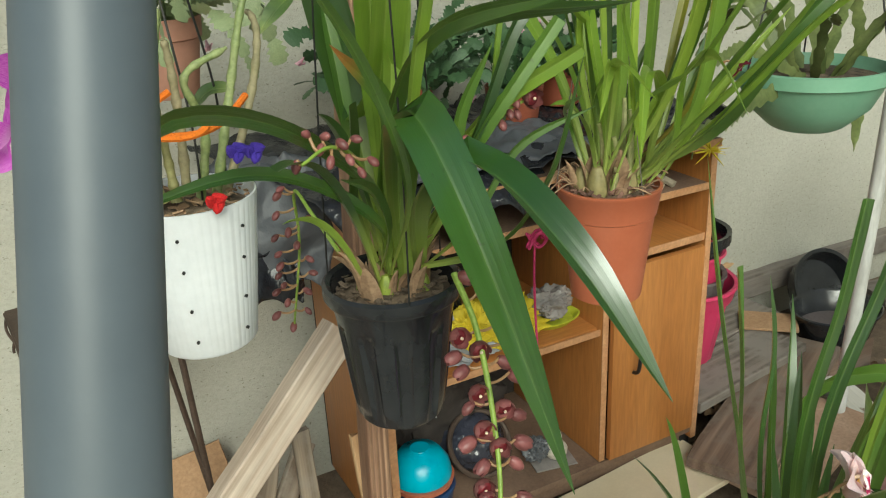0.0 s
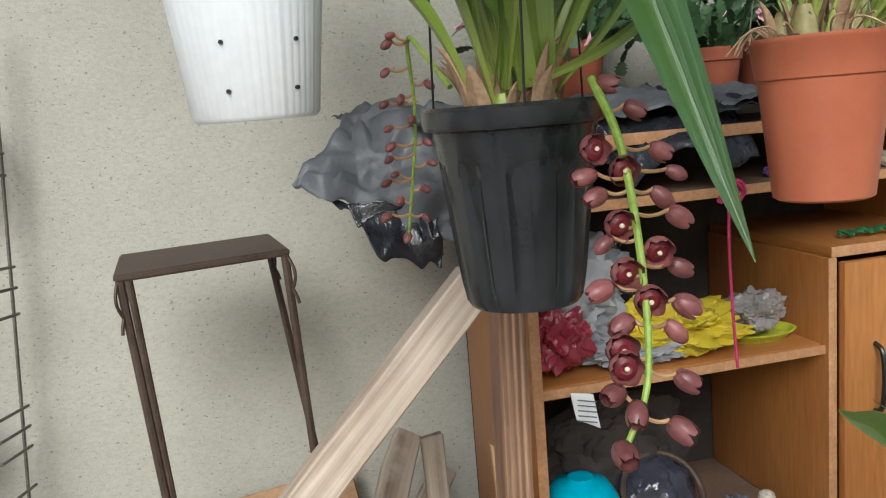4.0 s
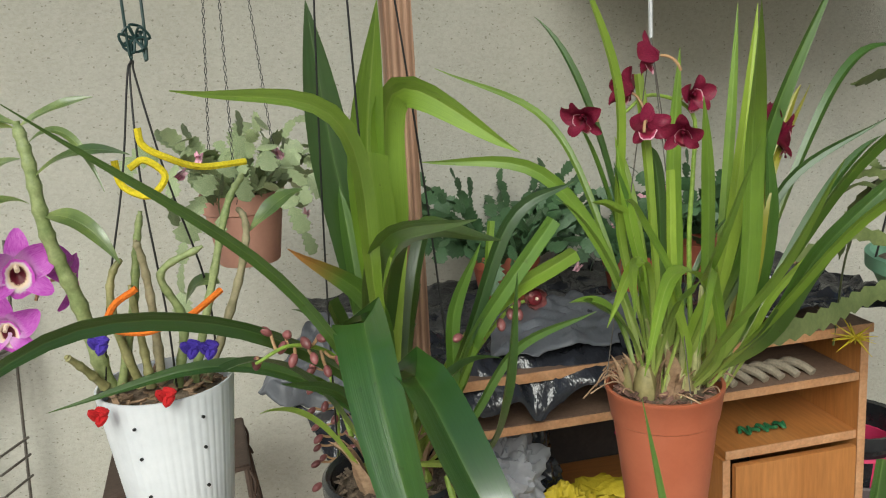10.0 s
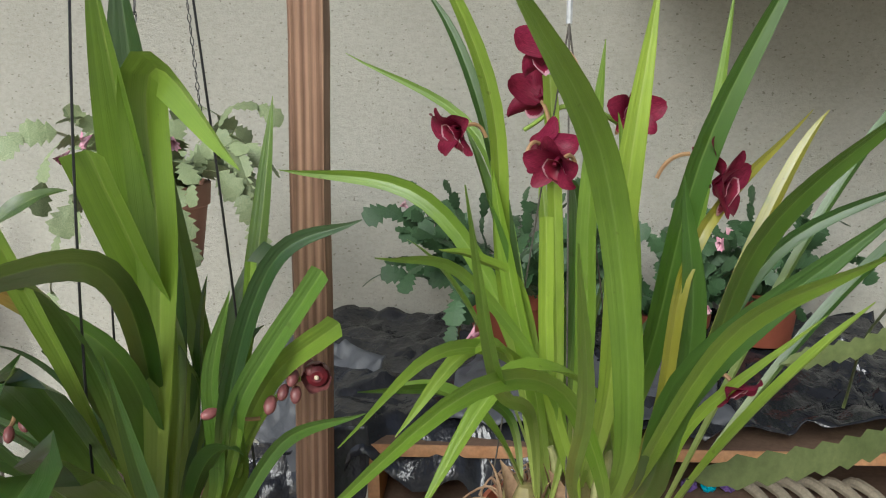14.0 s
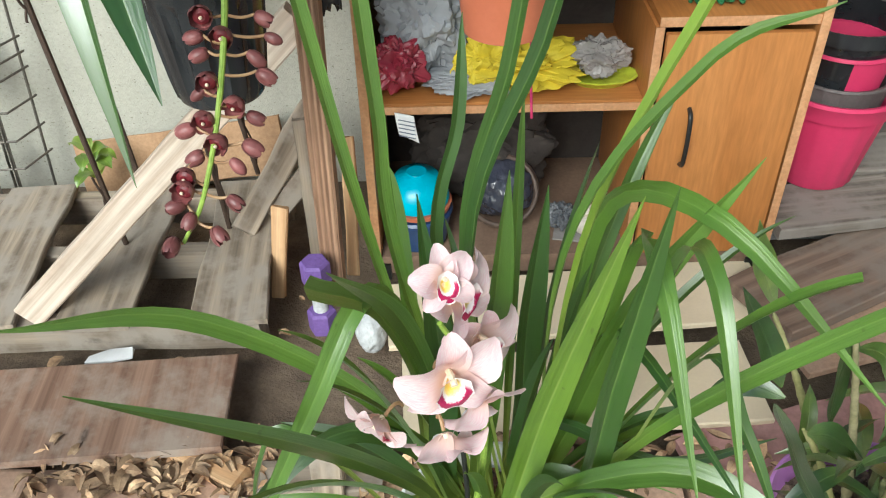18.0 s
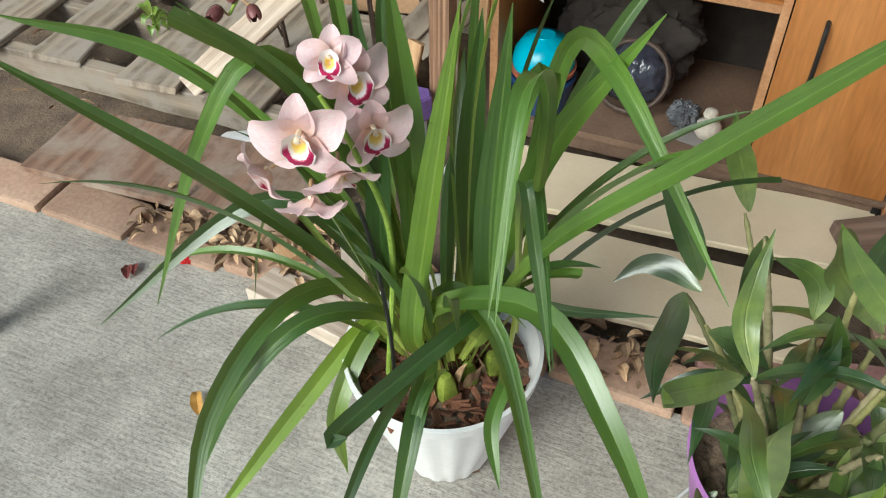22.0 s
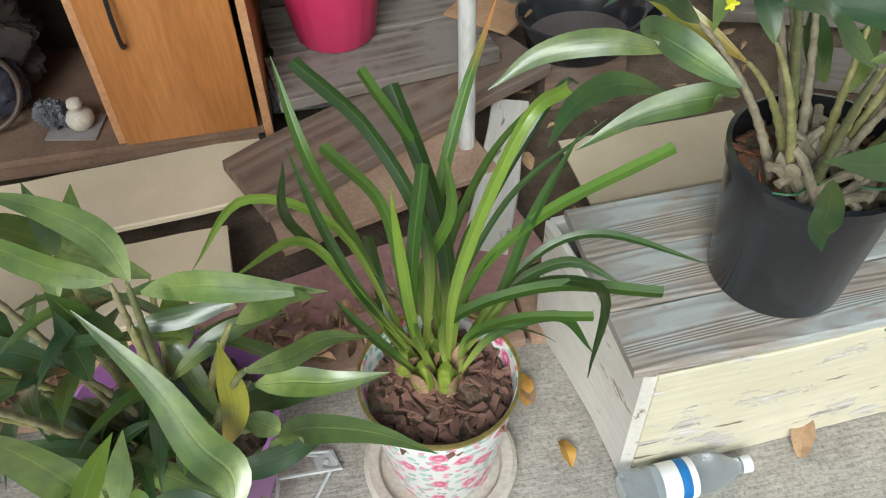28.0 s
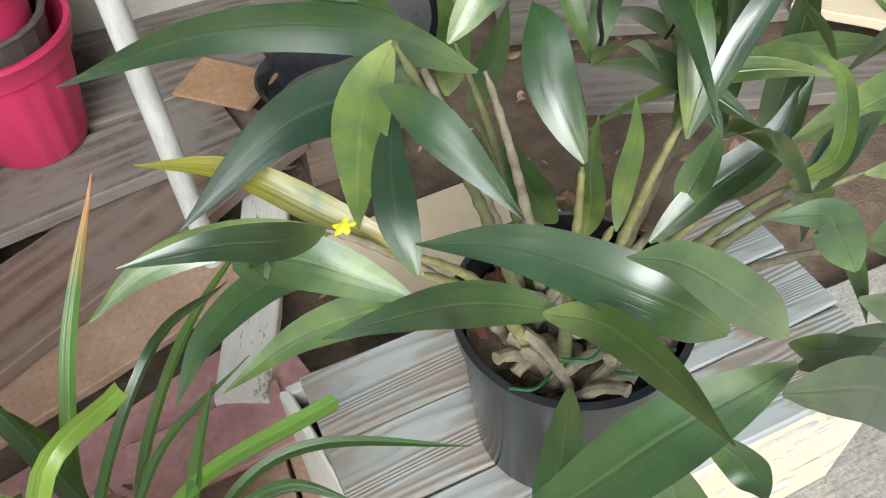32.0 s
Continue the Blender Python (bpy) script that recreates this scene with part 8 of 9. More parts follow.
lance(den_purple, [(1.712, 0.851, 0.539), (1.750, 0.849, 0.542), (1.788, 0.849, 0.547), (1.825, 0.851, 0.554)], 0.025, face=(0.0, -0.7, 0.7), material=L_DENDARK)
lance(den_purple, [(1.835, 0.779, 0.398), (1.824, 0.782, 0.413), (1.810, 0.782, 0.426), (1.794, 0.778, 0.436)], 0.030, face=(0.0, -0.6, 0.8))
lance(den_purple, [(1.506, 0.912, 0.528), (1.467, 0.925, 0.537), (1.433, 0.925, 0.531), (1.406, 0.909, 0.506)], 0.028, face=(0.2, -0.7, 0.7), material=L_DENDARK)
lance(den_purple, [(1.502, 0.919, 0.538), (1.479, 0.921, 0.592), (1.453, 0.921, 0.644), (1.425, 0.919, 0.695)], 0.032, face=(0.2, -0.8, 0.6), material=L_DENDARK)
lance(den_purple, [(1.641, 0.799, 0.273), (1.630, 0.801, 0.334), (1.615, 0.801, 0.393), (1.593, 0.799, 0.450)], 0.040, face=(0.0, -0.6, 0.8), material=L_DENDARK)
lance(den_purple, [(1.713, 0.850, 0.613), (1.669, 0.846, 0.643), (1.633, 0.847, 0.681), (1.603, 0.851, 0.724)], 0.032, face=(-0.0, -0.8, 0.6))
lance(den_purple, [(1.661, 0.720, 0.403), (1.678, 0.720, 0.451), (1.695, 0.720, 0.500), (1.711, 0.720, 0.550)], 0.028, face=(-0.1, -0.6, 0.8))
lance(den_purple, [(1.677, 0.738, 0.361), (1.709, 0.744, 0.349), (1.739, 0.742, 0.332), (1.768, 0.737, 0.313)], 0.032, face=(0.1, -0.5, 0.9), material=L_DENDARK)
lance(den_purple, [(1.731, 0.760, 0.437), (1.739, 0.760, 0.402), (1.746, 0.761, 0.367), (1.751, 0.760, 0.332)], 0.030, face=(0.1, -0.5, 0.8), material=L_DENDARK)
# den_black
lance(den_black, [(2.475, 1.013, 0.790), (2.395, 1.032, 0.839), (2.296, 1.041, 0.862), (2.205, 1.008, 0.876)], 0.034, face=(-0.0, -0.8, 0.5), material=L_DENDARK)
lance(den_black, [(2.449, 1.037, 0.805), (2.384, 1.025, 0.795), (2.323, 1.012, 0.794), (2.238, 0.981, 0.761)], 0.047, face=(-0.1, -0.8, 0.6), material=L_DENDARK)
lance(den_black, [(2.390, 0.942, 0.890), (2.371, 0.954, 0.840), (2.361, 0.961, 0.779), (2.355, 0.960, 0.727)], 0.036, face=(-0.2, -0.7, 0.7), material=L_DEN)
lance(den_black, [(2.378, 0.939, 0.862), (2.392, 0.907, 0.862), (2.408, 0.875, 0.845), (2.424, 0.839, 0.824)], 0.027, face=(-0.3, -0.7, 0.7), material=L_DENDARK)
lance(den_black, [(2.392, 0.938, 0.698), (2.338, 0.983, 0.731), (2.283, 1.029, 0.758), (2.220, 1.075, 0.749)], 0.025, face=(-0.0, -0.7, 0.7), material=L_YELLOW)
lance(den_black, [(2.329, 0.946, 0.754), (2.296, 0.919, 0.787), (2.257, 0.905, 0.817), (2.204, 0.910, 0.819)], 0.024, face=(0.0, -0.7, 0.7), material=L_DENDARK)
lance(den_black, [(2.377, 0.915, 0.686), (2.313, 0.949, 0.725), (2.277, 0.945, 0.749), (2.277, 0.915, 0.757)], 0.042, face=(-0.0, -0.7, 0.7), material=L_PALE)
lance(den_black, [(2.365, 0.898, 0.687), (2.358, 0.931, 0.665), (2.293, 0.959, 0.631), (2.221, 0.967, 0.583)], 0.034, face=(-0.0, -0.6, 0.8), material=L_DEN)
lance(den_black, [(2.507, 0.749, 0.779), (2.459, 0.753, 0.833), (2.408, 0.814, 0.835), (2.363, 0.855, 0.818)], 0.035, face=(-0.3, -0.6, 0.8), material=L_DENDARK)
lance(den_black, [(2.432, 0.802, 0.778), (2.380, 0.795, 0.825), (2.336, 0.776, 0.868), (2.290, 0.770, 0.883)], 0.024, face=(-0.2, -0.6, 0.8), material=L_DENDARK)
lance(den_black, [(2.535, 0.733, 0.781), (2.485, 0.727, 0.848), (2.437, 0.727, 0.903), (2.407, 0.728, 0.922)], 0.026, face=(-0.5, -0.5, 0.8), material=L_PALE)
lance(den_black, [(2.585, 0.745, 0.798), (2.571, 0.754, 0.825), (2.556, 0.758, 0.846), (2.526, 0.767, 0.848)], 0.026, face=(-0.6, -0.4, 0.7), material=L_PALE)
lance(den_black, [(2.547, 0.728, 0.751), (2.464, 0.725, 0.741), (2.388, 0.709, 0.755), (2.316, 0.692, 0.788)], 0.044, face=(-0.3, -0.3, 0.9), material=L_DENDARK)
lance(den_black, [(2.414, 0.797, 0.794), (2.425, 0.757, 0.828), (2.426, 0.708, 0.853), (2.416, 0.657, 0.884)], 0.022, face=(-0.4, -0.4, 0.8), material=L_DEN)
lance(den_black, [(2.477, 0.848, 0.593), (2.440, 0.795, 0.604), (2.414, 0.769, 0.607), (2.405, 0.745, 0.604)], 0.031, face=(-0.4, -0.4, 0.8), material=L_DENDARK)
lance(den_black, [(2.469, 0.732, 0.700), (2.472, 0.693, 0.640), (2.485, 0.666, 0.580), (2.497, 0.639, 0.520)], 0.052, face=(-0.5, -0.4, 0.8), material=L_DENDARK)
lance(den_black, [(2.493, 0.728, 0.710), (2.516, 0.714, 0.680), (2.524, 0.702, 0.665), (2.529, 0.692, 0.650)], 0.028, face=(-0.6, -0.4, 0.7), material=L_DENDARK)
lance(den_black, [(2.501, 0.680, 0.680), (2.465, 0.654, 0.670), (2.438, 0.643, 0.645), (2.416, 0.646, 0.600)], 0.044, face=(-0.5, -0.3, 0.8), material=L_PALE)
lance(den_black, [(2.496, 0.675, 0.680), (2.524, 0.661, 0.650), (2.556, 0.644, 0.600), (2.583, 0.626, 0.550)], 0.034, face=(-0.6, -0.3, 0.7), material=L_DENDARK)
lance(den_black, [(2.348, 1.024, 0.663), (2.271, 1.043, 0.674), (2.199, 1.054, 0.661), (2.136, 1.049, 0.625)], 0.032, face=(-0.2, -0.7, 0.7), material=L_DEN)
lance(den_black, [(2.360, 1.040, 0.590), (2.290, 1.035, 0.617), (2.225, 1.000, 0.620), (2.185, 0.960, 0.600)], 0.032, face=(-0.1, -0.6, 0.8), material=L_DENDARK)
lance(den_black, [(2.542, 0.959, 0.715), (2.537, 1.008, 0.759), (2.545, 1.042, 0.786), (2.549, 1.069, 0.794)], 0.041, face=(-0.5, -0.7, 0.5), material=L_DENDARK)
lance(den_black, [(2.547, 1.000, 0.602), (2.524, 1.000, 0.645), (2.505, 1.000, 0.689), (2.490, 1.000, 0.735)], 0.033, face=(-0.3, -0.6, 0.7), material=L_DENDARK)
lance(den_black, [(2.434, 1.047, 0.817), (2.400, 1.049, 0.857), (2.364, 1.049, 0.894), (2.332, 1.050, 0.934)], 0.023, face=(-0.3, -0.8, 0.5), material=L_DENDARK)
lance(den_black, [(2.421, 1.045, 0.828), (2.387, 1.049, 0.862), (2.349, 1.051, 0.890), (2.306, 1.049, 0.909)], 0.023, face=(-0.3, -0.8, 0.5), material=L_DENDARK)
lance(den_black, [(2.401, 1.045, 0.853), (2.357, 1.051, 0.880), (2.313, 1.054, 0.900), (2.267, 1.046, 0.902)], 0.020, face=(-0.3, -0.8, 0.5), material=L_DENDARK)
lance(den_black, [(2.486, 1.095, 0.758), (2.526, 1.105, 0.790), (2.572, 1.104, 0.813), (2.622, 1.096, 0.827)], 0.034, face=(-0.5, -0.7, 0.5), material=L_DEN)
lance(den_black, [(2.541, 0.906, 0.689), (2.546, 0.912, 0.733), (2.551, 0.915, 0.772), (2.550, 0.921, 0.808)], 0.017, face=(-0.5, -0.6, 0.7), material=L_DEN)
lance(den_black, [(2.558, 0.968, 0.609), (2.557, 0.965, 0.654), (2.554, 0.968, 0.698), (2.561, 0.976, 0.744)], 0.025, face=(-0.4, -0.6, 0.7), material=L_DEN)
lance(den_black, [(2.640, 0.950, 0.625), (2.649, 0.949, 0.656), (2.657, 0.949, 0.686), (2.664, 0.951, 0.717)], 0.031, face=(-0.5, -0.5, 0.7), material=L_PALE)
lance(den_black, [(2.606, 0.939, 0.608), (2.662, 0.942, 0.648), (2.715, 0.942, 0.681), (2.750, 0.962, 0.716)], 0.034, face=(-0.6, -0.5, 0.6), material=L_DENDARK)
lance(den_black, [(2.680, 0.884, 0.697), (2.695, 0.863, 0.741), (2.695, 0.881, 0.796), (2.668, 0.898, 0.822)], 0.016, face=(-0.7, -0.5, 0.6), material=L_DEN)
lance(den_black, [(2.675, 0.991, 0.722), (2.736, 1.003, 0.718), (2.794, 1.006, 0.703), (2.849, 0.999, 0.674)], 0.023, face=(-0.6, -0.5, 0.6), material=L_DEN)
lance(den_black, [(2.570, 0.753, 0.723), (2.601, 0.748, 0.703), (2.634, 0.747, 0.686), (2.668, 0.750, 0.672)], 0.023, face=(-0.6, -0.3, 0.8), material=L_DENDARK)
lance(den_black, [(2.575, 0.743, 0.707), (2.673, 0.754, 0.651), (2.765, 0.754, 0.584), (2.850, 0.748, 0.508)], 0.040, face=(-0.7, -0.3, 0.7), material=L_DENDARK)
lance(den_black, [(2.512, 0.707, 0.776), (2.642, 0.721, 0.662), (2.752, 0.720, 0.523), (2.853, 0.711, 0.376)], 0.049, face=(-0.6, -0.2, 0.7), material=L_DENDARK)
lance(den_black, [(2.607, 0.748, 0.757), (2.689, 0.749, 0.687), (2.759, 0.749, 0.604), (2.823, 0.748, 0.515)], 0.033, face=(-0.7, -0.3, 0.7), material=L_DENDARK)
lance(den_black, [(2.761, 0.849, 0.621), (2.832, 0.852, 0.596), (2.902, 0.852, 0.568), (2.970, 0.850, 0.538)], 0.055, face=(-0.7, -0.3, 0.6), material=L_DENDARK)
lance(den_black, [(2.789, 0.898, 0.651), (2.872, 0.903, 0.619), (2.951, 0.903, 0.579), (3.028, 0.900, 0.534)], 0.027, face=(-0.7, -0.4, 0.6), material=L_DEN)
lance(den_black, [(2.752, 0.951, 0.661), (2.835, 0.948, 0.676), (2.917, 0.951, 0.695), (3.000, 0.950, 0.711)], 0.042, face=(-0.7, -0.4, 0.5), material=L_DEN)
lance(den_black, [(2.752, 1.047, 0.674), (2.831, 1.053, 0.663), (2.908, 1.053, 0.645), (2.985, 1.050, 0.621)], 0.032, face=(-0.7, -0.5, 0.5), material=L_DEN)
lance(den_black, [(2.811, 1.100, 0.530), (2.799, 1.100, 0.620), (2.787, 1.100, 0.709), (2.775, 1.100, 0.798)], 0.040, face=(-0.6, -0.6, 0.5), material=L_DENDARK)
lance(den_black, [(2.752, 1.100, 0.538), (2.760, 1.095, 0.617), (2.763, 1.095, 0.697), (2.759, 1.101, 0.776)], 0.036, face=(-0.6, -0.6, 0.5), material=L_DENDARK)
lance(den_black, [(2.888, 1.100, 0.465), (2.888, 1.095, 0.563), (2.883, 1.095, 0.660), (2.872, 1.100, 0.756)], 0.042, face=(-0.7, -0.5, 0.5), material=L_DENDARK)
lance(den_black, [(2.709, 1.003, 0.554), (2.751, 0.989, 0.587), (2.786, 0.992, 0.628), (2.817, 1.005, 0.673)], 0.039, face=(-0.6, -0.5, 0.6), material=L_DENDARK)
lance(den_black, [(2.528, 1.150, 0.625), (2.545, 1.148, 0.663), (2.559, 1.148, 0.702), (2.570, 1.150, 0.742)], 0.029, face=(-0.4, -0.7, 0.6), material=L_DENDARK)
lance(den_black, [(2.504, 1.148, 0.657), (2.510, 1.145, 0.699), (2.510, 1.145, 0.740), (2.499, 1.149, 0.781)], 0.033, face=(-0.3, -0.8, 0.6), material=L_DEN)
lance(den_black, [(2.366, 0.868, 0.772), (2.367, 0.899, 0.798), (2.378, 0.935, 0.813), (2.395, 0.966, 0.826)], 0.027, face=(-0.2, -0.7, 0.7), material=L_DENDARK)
# orchid in the hanging white pot
cane(den_hang, [(0.485, 1.270, 1.118), (0.474, 1.250, 1.221), (0.457, 1.240, 1.303), (0.452, 1.240, 1.377), (0.444, 1.250, 1.421)], 0.0085, C_GREEN)
cane(den_hang, [(0.499, 1.270, 1.116), (0.527, 1.260, 1.212), (0.539, 1.260, 1.274), (0.549, 1.260, 1.315)], 0.0052, C_GREEN)
cane(den_hang, [(0.546, 1.250, 1.122), (0.549, 1.240, 1.231), (0.544, 1.230, 1.289)], 0.0052, C_PALE)
cane(den_hang, [(0.483, 1.260, 1.122), (0.472, 1.240, 1.149), (0.459, 1.220, 1.174)], 0.0052, C_YEL)
cane(den_hang, [(0.579, 1.260, 1.113), (0.609, 1.270, 1.211), (0.639, 1.280, 1.307), (0.661, 1.290, 1.342)], 0.0052, C_GREEN)
cane(den_hang, [(0.591, 1.270, 1.108), (0.650, 1.290, 1.245), (0.648, 1.300, 1.301)], 0.0052, C_PALE)
cane(den_hang, [(0.522, 1.260, 1.116), (0.506, 1.250, 1.217), (0.524, 1.250, 1.266)], 0.0052, C_YEL)
cane(den_hang, [(0.561, 1.260, 1.110), (0.577, 1.260, 1.187), (0.562, 1.250, 1.245), (0.610, 1.250, 1.271)], 0.0052, C_GREEN)
cane(den_hang, [(0.509, 1.280, 1.111), (0.506, 1.280, 1.174), (0.504, 1.280, 1.198)], 0.0052, C_PALE)
cane(den_hang, [(0.534, 1.250, 1.117), (0.532, 1.250, 1.166), (0.528, 1.250, 1.237)], 0.0052, C_YEL)
lance(den_hang, [(0.445, 1.250, 1.419), (0.420, 1.250, 1.431), (0.402, 1.250, 1.451)], 0.013, -60)
lance(den_hang, [(0.446, 1.250, 1.416), (0.485, 1.250, 1.434), (0.522, 1.250, 1.440)], 0.013, 63)
lance(den_hang, [(0.441, 1.250, 1.415), (0.407, 1.240, 1.411), (0.385, 1.220, 1.364)], 0.015, -57)
lance(den_hang, [(0.449, 1.240, 1.393), (0.492, 1.230, 1.407), (0.528, 1.200, 1.347)], 0.012, 47)
lance(den_hang, [(0.452, 1.240, 1.362), (0.507, 1.200, 1.389), (0.562, 1.170, 1.384)], 0.016, 57)
lance(den_hang, [(0.444, 1.240, 1.384), (0.403, 1.230, 1.367), (0.383, 1.210, 1.313)], 0.019, -58)
lance(den_hang, [(0.445, 1.240, 1.337), (0.406, 1.220, 1.342), (0.357, 1.180, 1.303)], 0.013, -51)
lance(den_hang, [(0.457, 1.240, 1.323), (0.500, 1.210, 1.315), (0.532, 1.200, 1.271)], 0.023, 43)
lance(den_hang, [(0.620, 1.280, 1.220), (0.594, 1.300, 1.219), (0.576, 1.310, 1.191)], 0.021, -61)
lance(den_hang, [(0.660, 1.300, 1.273), (0.697, 1.320, 1.303), (0.727, 1.340, 1.310)], 0.021, 41)
wire(den_hang, [(0.559, 1.290, 1.475), (0.552, 1.290, 1.456), (0.532, 1.280, 1.346), (0.500, 1.260, 1.216), (0.484, 1.260, 1.122)], 0.0013)
wire(den_hang, [(0.560, 1.290, 1.475), (0.555, 1.290, 1.456), (0.553, 1.270, 1.345), (0.562, 1.250, 1.204), (0.561, 1.250, 1.113)], 0.0013)
wire(den_hang, [(0.561, 1.290, 1.475), (0.561, 1.290, 1.455), (0.580, 1.280, 1.342), (0.603, 1.300, 1.218), (0.603, 1.310, 1.112)], 0.0013)
ribbon(den_hang, [(0.538, 1.220, 1.375), (0.542, 1.220, 1.349), (0.569, 1.210, 1.337), (0.587, 1.210, 1.356), (0.569, 1.210, 1.374), (0.553, 1.210, 1.367)], M_PCYEL)
ribbon(den_hang, [(0.565, 1.220, 1.406), (0.568, 1.220, 1.388), (0.589, 1.220, 1.374), (0.620, 1.240, 1.359), (0.666, 1.270, 1.357)], M_PCYEL)
ribbon(den_hang, [(0.540, 1.220, 1.239), (0.514, 1.220, 1.223), (0.508, 1.220, 1.201), (0.555, 1.210, 1.195), (0.589, 1.220, 1.202), (0.623, 1.250, 1.219)], M_PCORG)
ribbon(den_hang, [(0.505, 1.220, 1.199), (0.545, 1.200, 1.196), (0.567, 1.200, 1.204)], M_PCORG)
bow(den_hang, [(0.501, 1.190, 1.193)], M_PCVIO)
bow(den_hang, [(0.590, 1.190, 1.176)], M_PCVIO)
bow(den_hang, [(0.608, 1.190, 1.173)], M_PCVIO)
bow(den_hang, [(0.489, 1.190, 1.116)], M_PCRED)
bow(den_hang, [(0.560, 1.180, 1.131)], M_PCRED)
# dark flower sprays of the black pot
spray_stem(cym_black, [(0.861, 1.240, 0.954), (0.864, 1.190, 0.891), (0.850, 1.130, 0.793), (0.826, 1.080, 0.707), (0.795, 1.066, 0.653)], 0.0042)
bud(cym_black, [(0.875, 1.230, 0.947)], 0.027)
bud(cym_black, [(0.894, 1.217, 0.921)], 0.027)
bud(cym_black, [(0.908, 1.196, 0.881)], 0.027)
bud(cym_black, [(0.824, 1.183, 0.866)], 0.027)
bud(cym_black, [(0.825, 1.150, 0.809)], 0.027)
bud(cym_black, [(0.907, 1.164, 0.823)], 0.027)
bud(cym_black, [(0.896, 1.174, 0.841)], 0.027)
bud(cym_black, [(0.892, 1.139, 0.782)], 0.027)
bud(cym_black, [(0.809, 1.127, 0.774)], 0.027)
bud(cym_black, [(0.887, 1.120, 0.752)], 0.027)
bud(cym_black, [(0.818, 1.109, 0.746)], 0.027)
bud(cym_black, [(0.868, 1.107, 0.735)], 0.027)
bud(cym_black, [(0.864, 1.082, 0.699)], 0.027)
bud(cym_black, [(0.793, 1.075, 0.701)], 0.027)
bud(cym_black, [(0.808, 1.065, 0.685)], 0.027)
bud(cym_black, [(0.844, 1.057, 0.668)], 0.027)
bud(cym_black, [(0.787, 1.045, 0.663)], 0.027)
bud(cym_black, [(0.829, 1.173, 0.848)], 0.027)
bud(cym_black, [(0.917, 1.186, 0.861)], 0.027)
open_bud(cym_black, [(0.837, 1.186, 0.890)], 0.028)
open_bud(cym_black, [(0.859, 1.175, 0.869)], 0.028)
open_bud(cym_black, [(0.840, 1.148, 0.825)], 0.028)
open_bud(cym_black, [(0.869, 1.135, 0.800)], 0.028)
open_bud(cym_black, [(0.833, 1.124, 0.787)], 0.028)
open_bud(cym_black, [(0.847, 1.111, 0.764)], 0.028)
open_bud(cym_black, [(0.806, 1.077, 0.721)], 0.028)
open_bud(cym_black, [(0.808, 1.086, 0.733)], 0.028)
spray_stem(cym_black, [(0.758, 1.380, 0.959), (0.744, 1.440, 1.002), (0.740, 1.500, 1.019), (0.748, 1.530, 0.923), (0.733, 1.561, 0.774)], 0.003)
bud(cym_black, [(0.714, 1.500, 1.018)], 0.018)
bud(cym_black, [(0.719, 1.497, 1.028)], 0.018)
bud(cym_black, [(0.711, 1.509, 0.985)], 0.018)
bud(cym_black, [(0.766, 1.512, 0.967)], 0.018)
bud(cym_black, [(0.708, 1.519, 0.947)], 0.018)
bud(cym_black, [(0.729, 1.517, 0.952)], 0.018)
bud(cym_black, [(0.712, 1.526, 0.917)], 0.018)
bud(cym_black, [(0.742, 1.523, 0.926)], 0.018)
bud(cym_black, [(0.762, 1.530, 0.896)], 0.018)
bud(cym_black, [(0.714, 1.532, 0.894)], 0.018)
bud(cym_black, [(0.711, 1.536, 0.878)], 0.018)
bud(cym_black, [(0.767, 1.536, 0.869)], 0.018)
bud(cym_black, [(0.706, 1.543, 0.848)], 0.018)
bud(cym_black, [(0.718, 1.540, 0.858)], 0.018)
bud(cym_black, [(0.757, 1.544, 0.836)], 0.018)
bud(cym_black, [(0.723, 1.548, 0.823)], 0.018)
bud(cym_black, [(0.704, 1.553, 0.803)], 0.018)
bud(cym_black, [(0.757, 1.553, 0.797)], 0.018)
bud(cym_black, [(0.731, 1.560, 0.772)], 0.018)
spray_stem(cym_black, [(0.787, 1.300, 1.032), (0.741, 1.240, 1.126), (0.694, 1.200, 1.160), (0.654, 1.180, 1.152)], 0.003)
bud(cym_black, [(0.654, 1.200, 1.145)], 0.018)
bud(cym_black, [(0.668, 1.200, 1.180)], 0.018)
bud(cym_black, [(0.690, 1.200, 1.173)], 0.018)
bud(cym_black, [(0.709, 1.200, 1.161)], 0.018)
bud(cym_black, [(0.683, 1.200, 1.159)], 0.018)
bud(cym_black, [(0.726, 1.200, 1.164)], 0.018)
bud(cym_black, [(0.693, 1.200, 1.143)], 0.018)
bud(cym_black, [(0.716, 1.200, 1.142)], 0.018)
bud(cym_black, [(0.729, 1.200, 1.125)], 0.018)
bud(cym_black, [(0.744, 1.200, 1.135)], 0.018)
spray_stem(cym_black, [(0.888, 1.300, 1.040), (0.916, 1.270, 1.100), (0.953, 1.250, 1.152), (0.983, 1.240, 1.166)], 0.003)
bud(cym_black, [(0.961, 1.240, 1.163)], 0.018)
bud(cym_black, [(0.940, 1.240, 1.138)], 0.018)
bud(cym_black, [(0.976, 1.240, 1.173)], 0.018)
bud(cym_black, [(0.952, 1.240, 1.150)], 0.018)
bud(cym_black, [(0.886, 1.240, 1.129)], 0.018)
bud(cym_black, [(0.963, 1.240, 1.148)], 0.018)
open_bud(cym_black, [(0.983, 1.235, 1.167)], 0.026)
# crimson flowers of the terracotta pot
spray_stem(cym_terra, [(1.245, 1.350, 0.965), (1.247, 1.360, 1.174), (1.259, 1.370, 1.277), (1.261, 1.375, 1.356), (1.204, 1.380, 1.385), (1.160, 1.375, 1.363)], 0.0035)
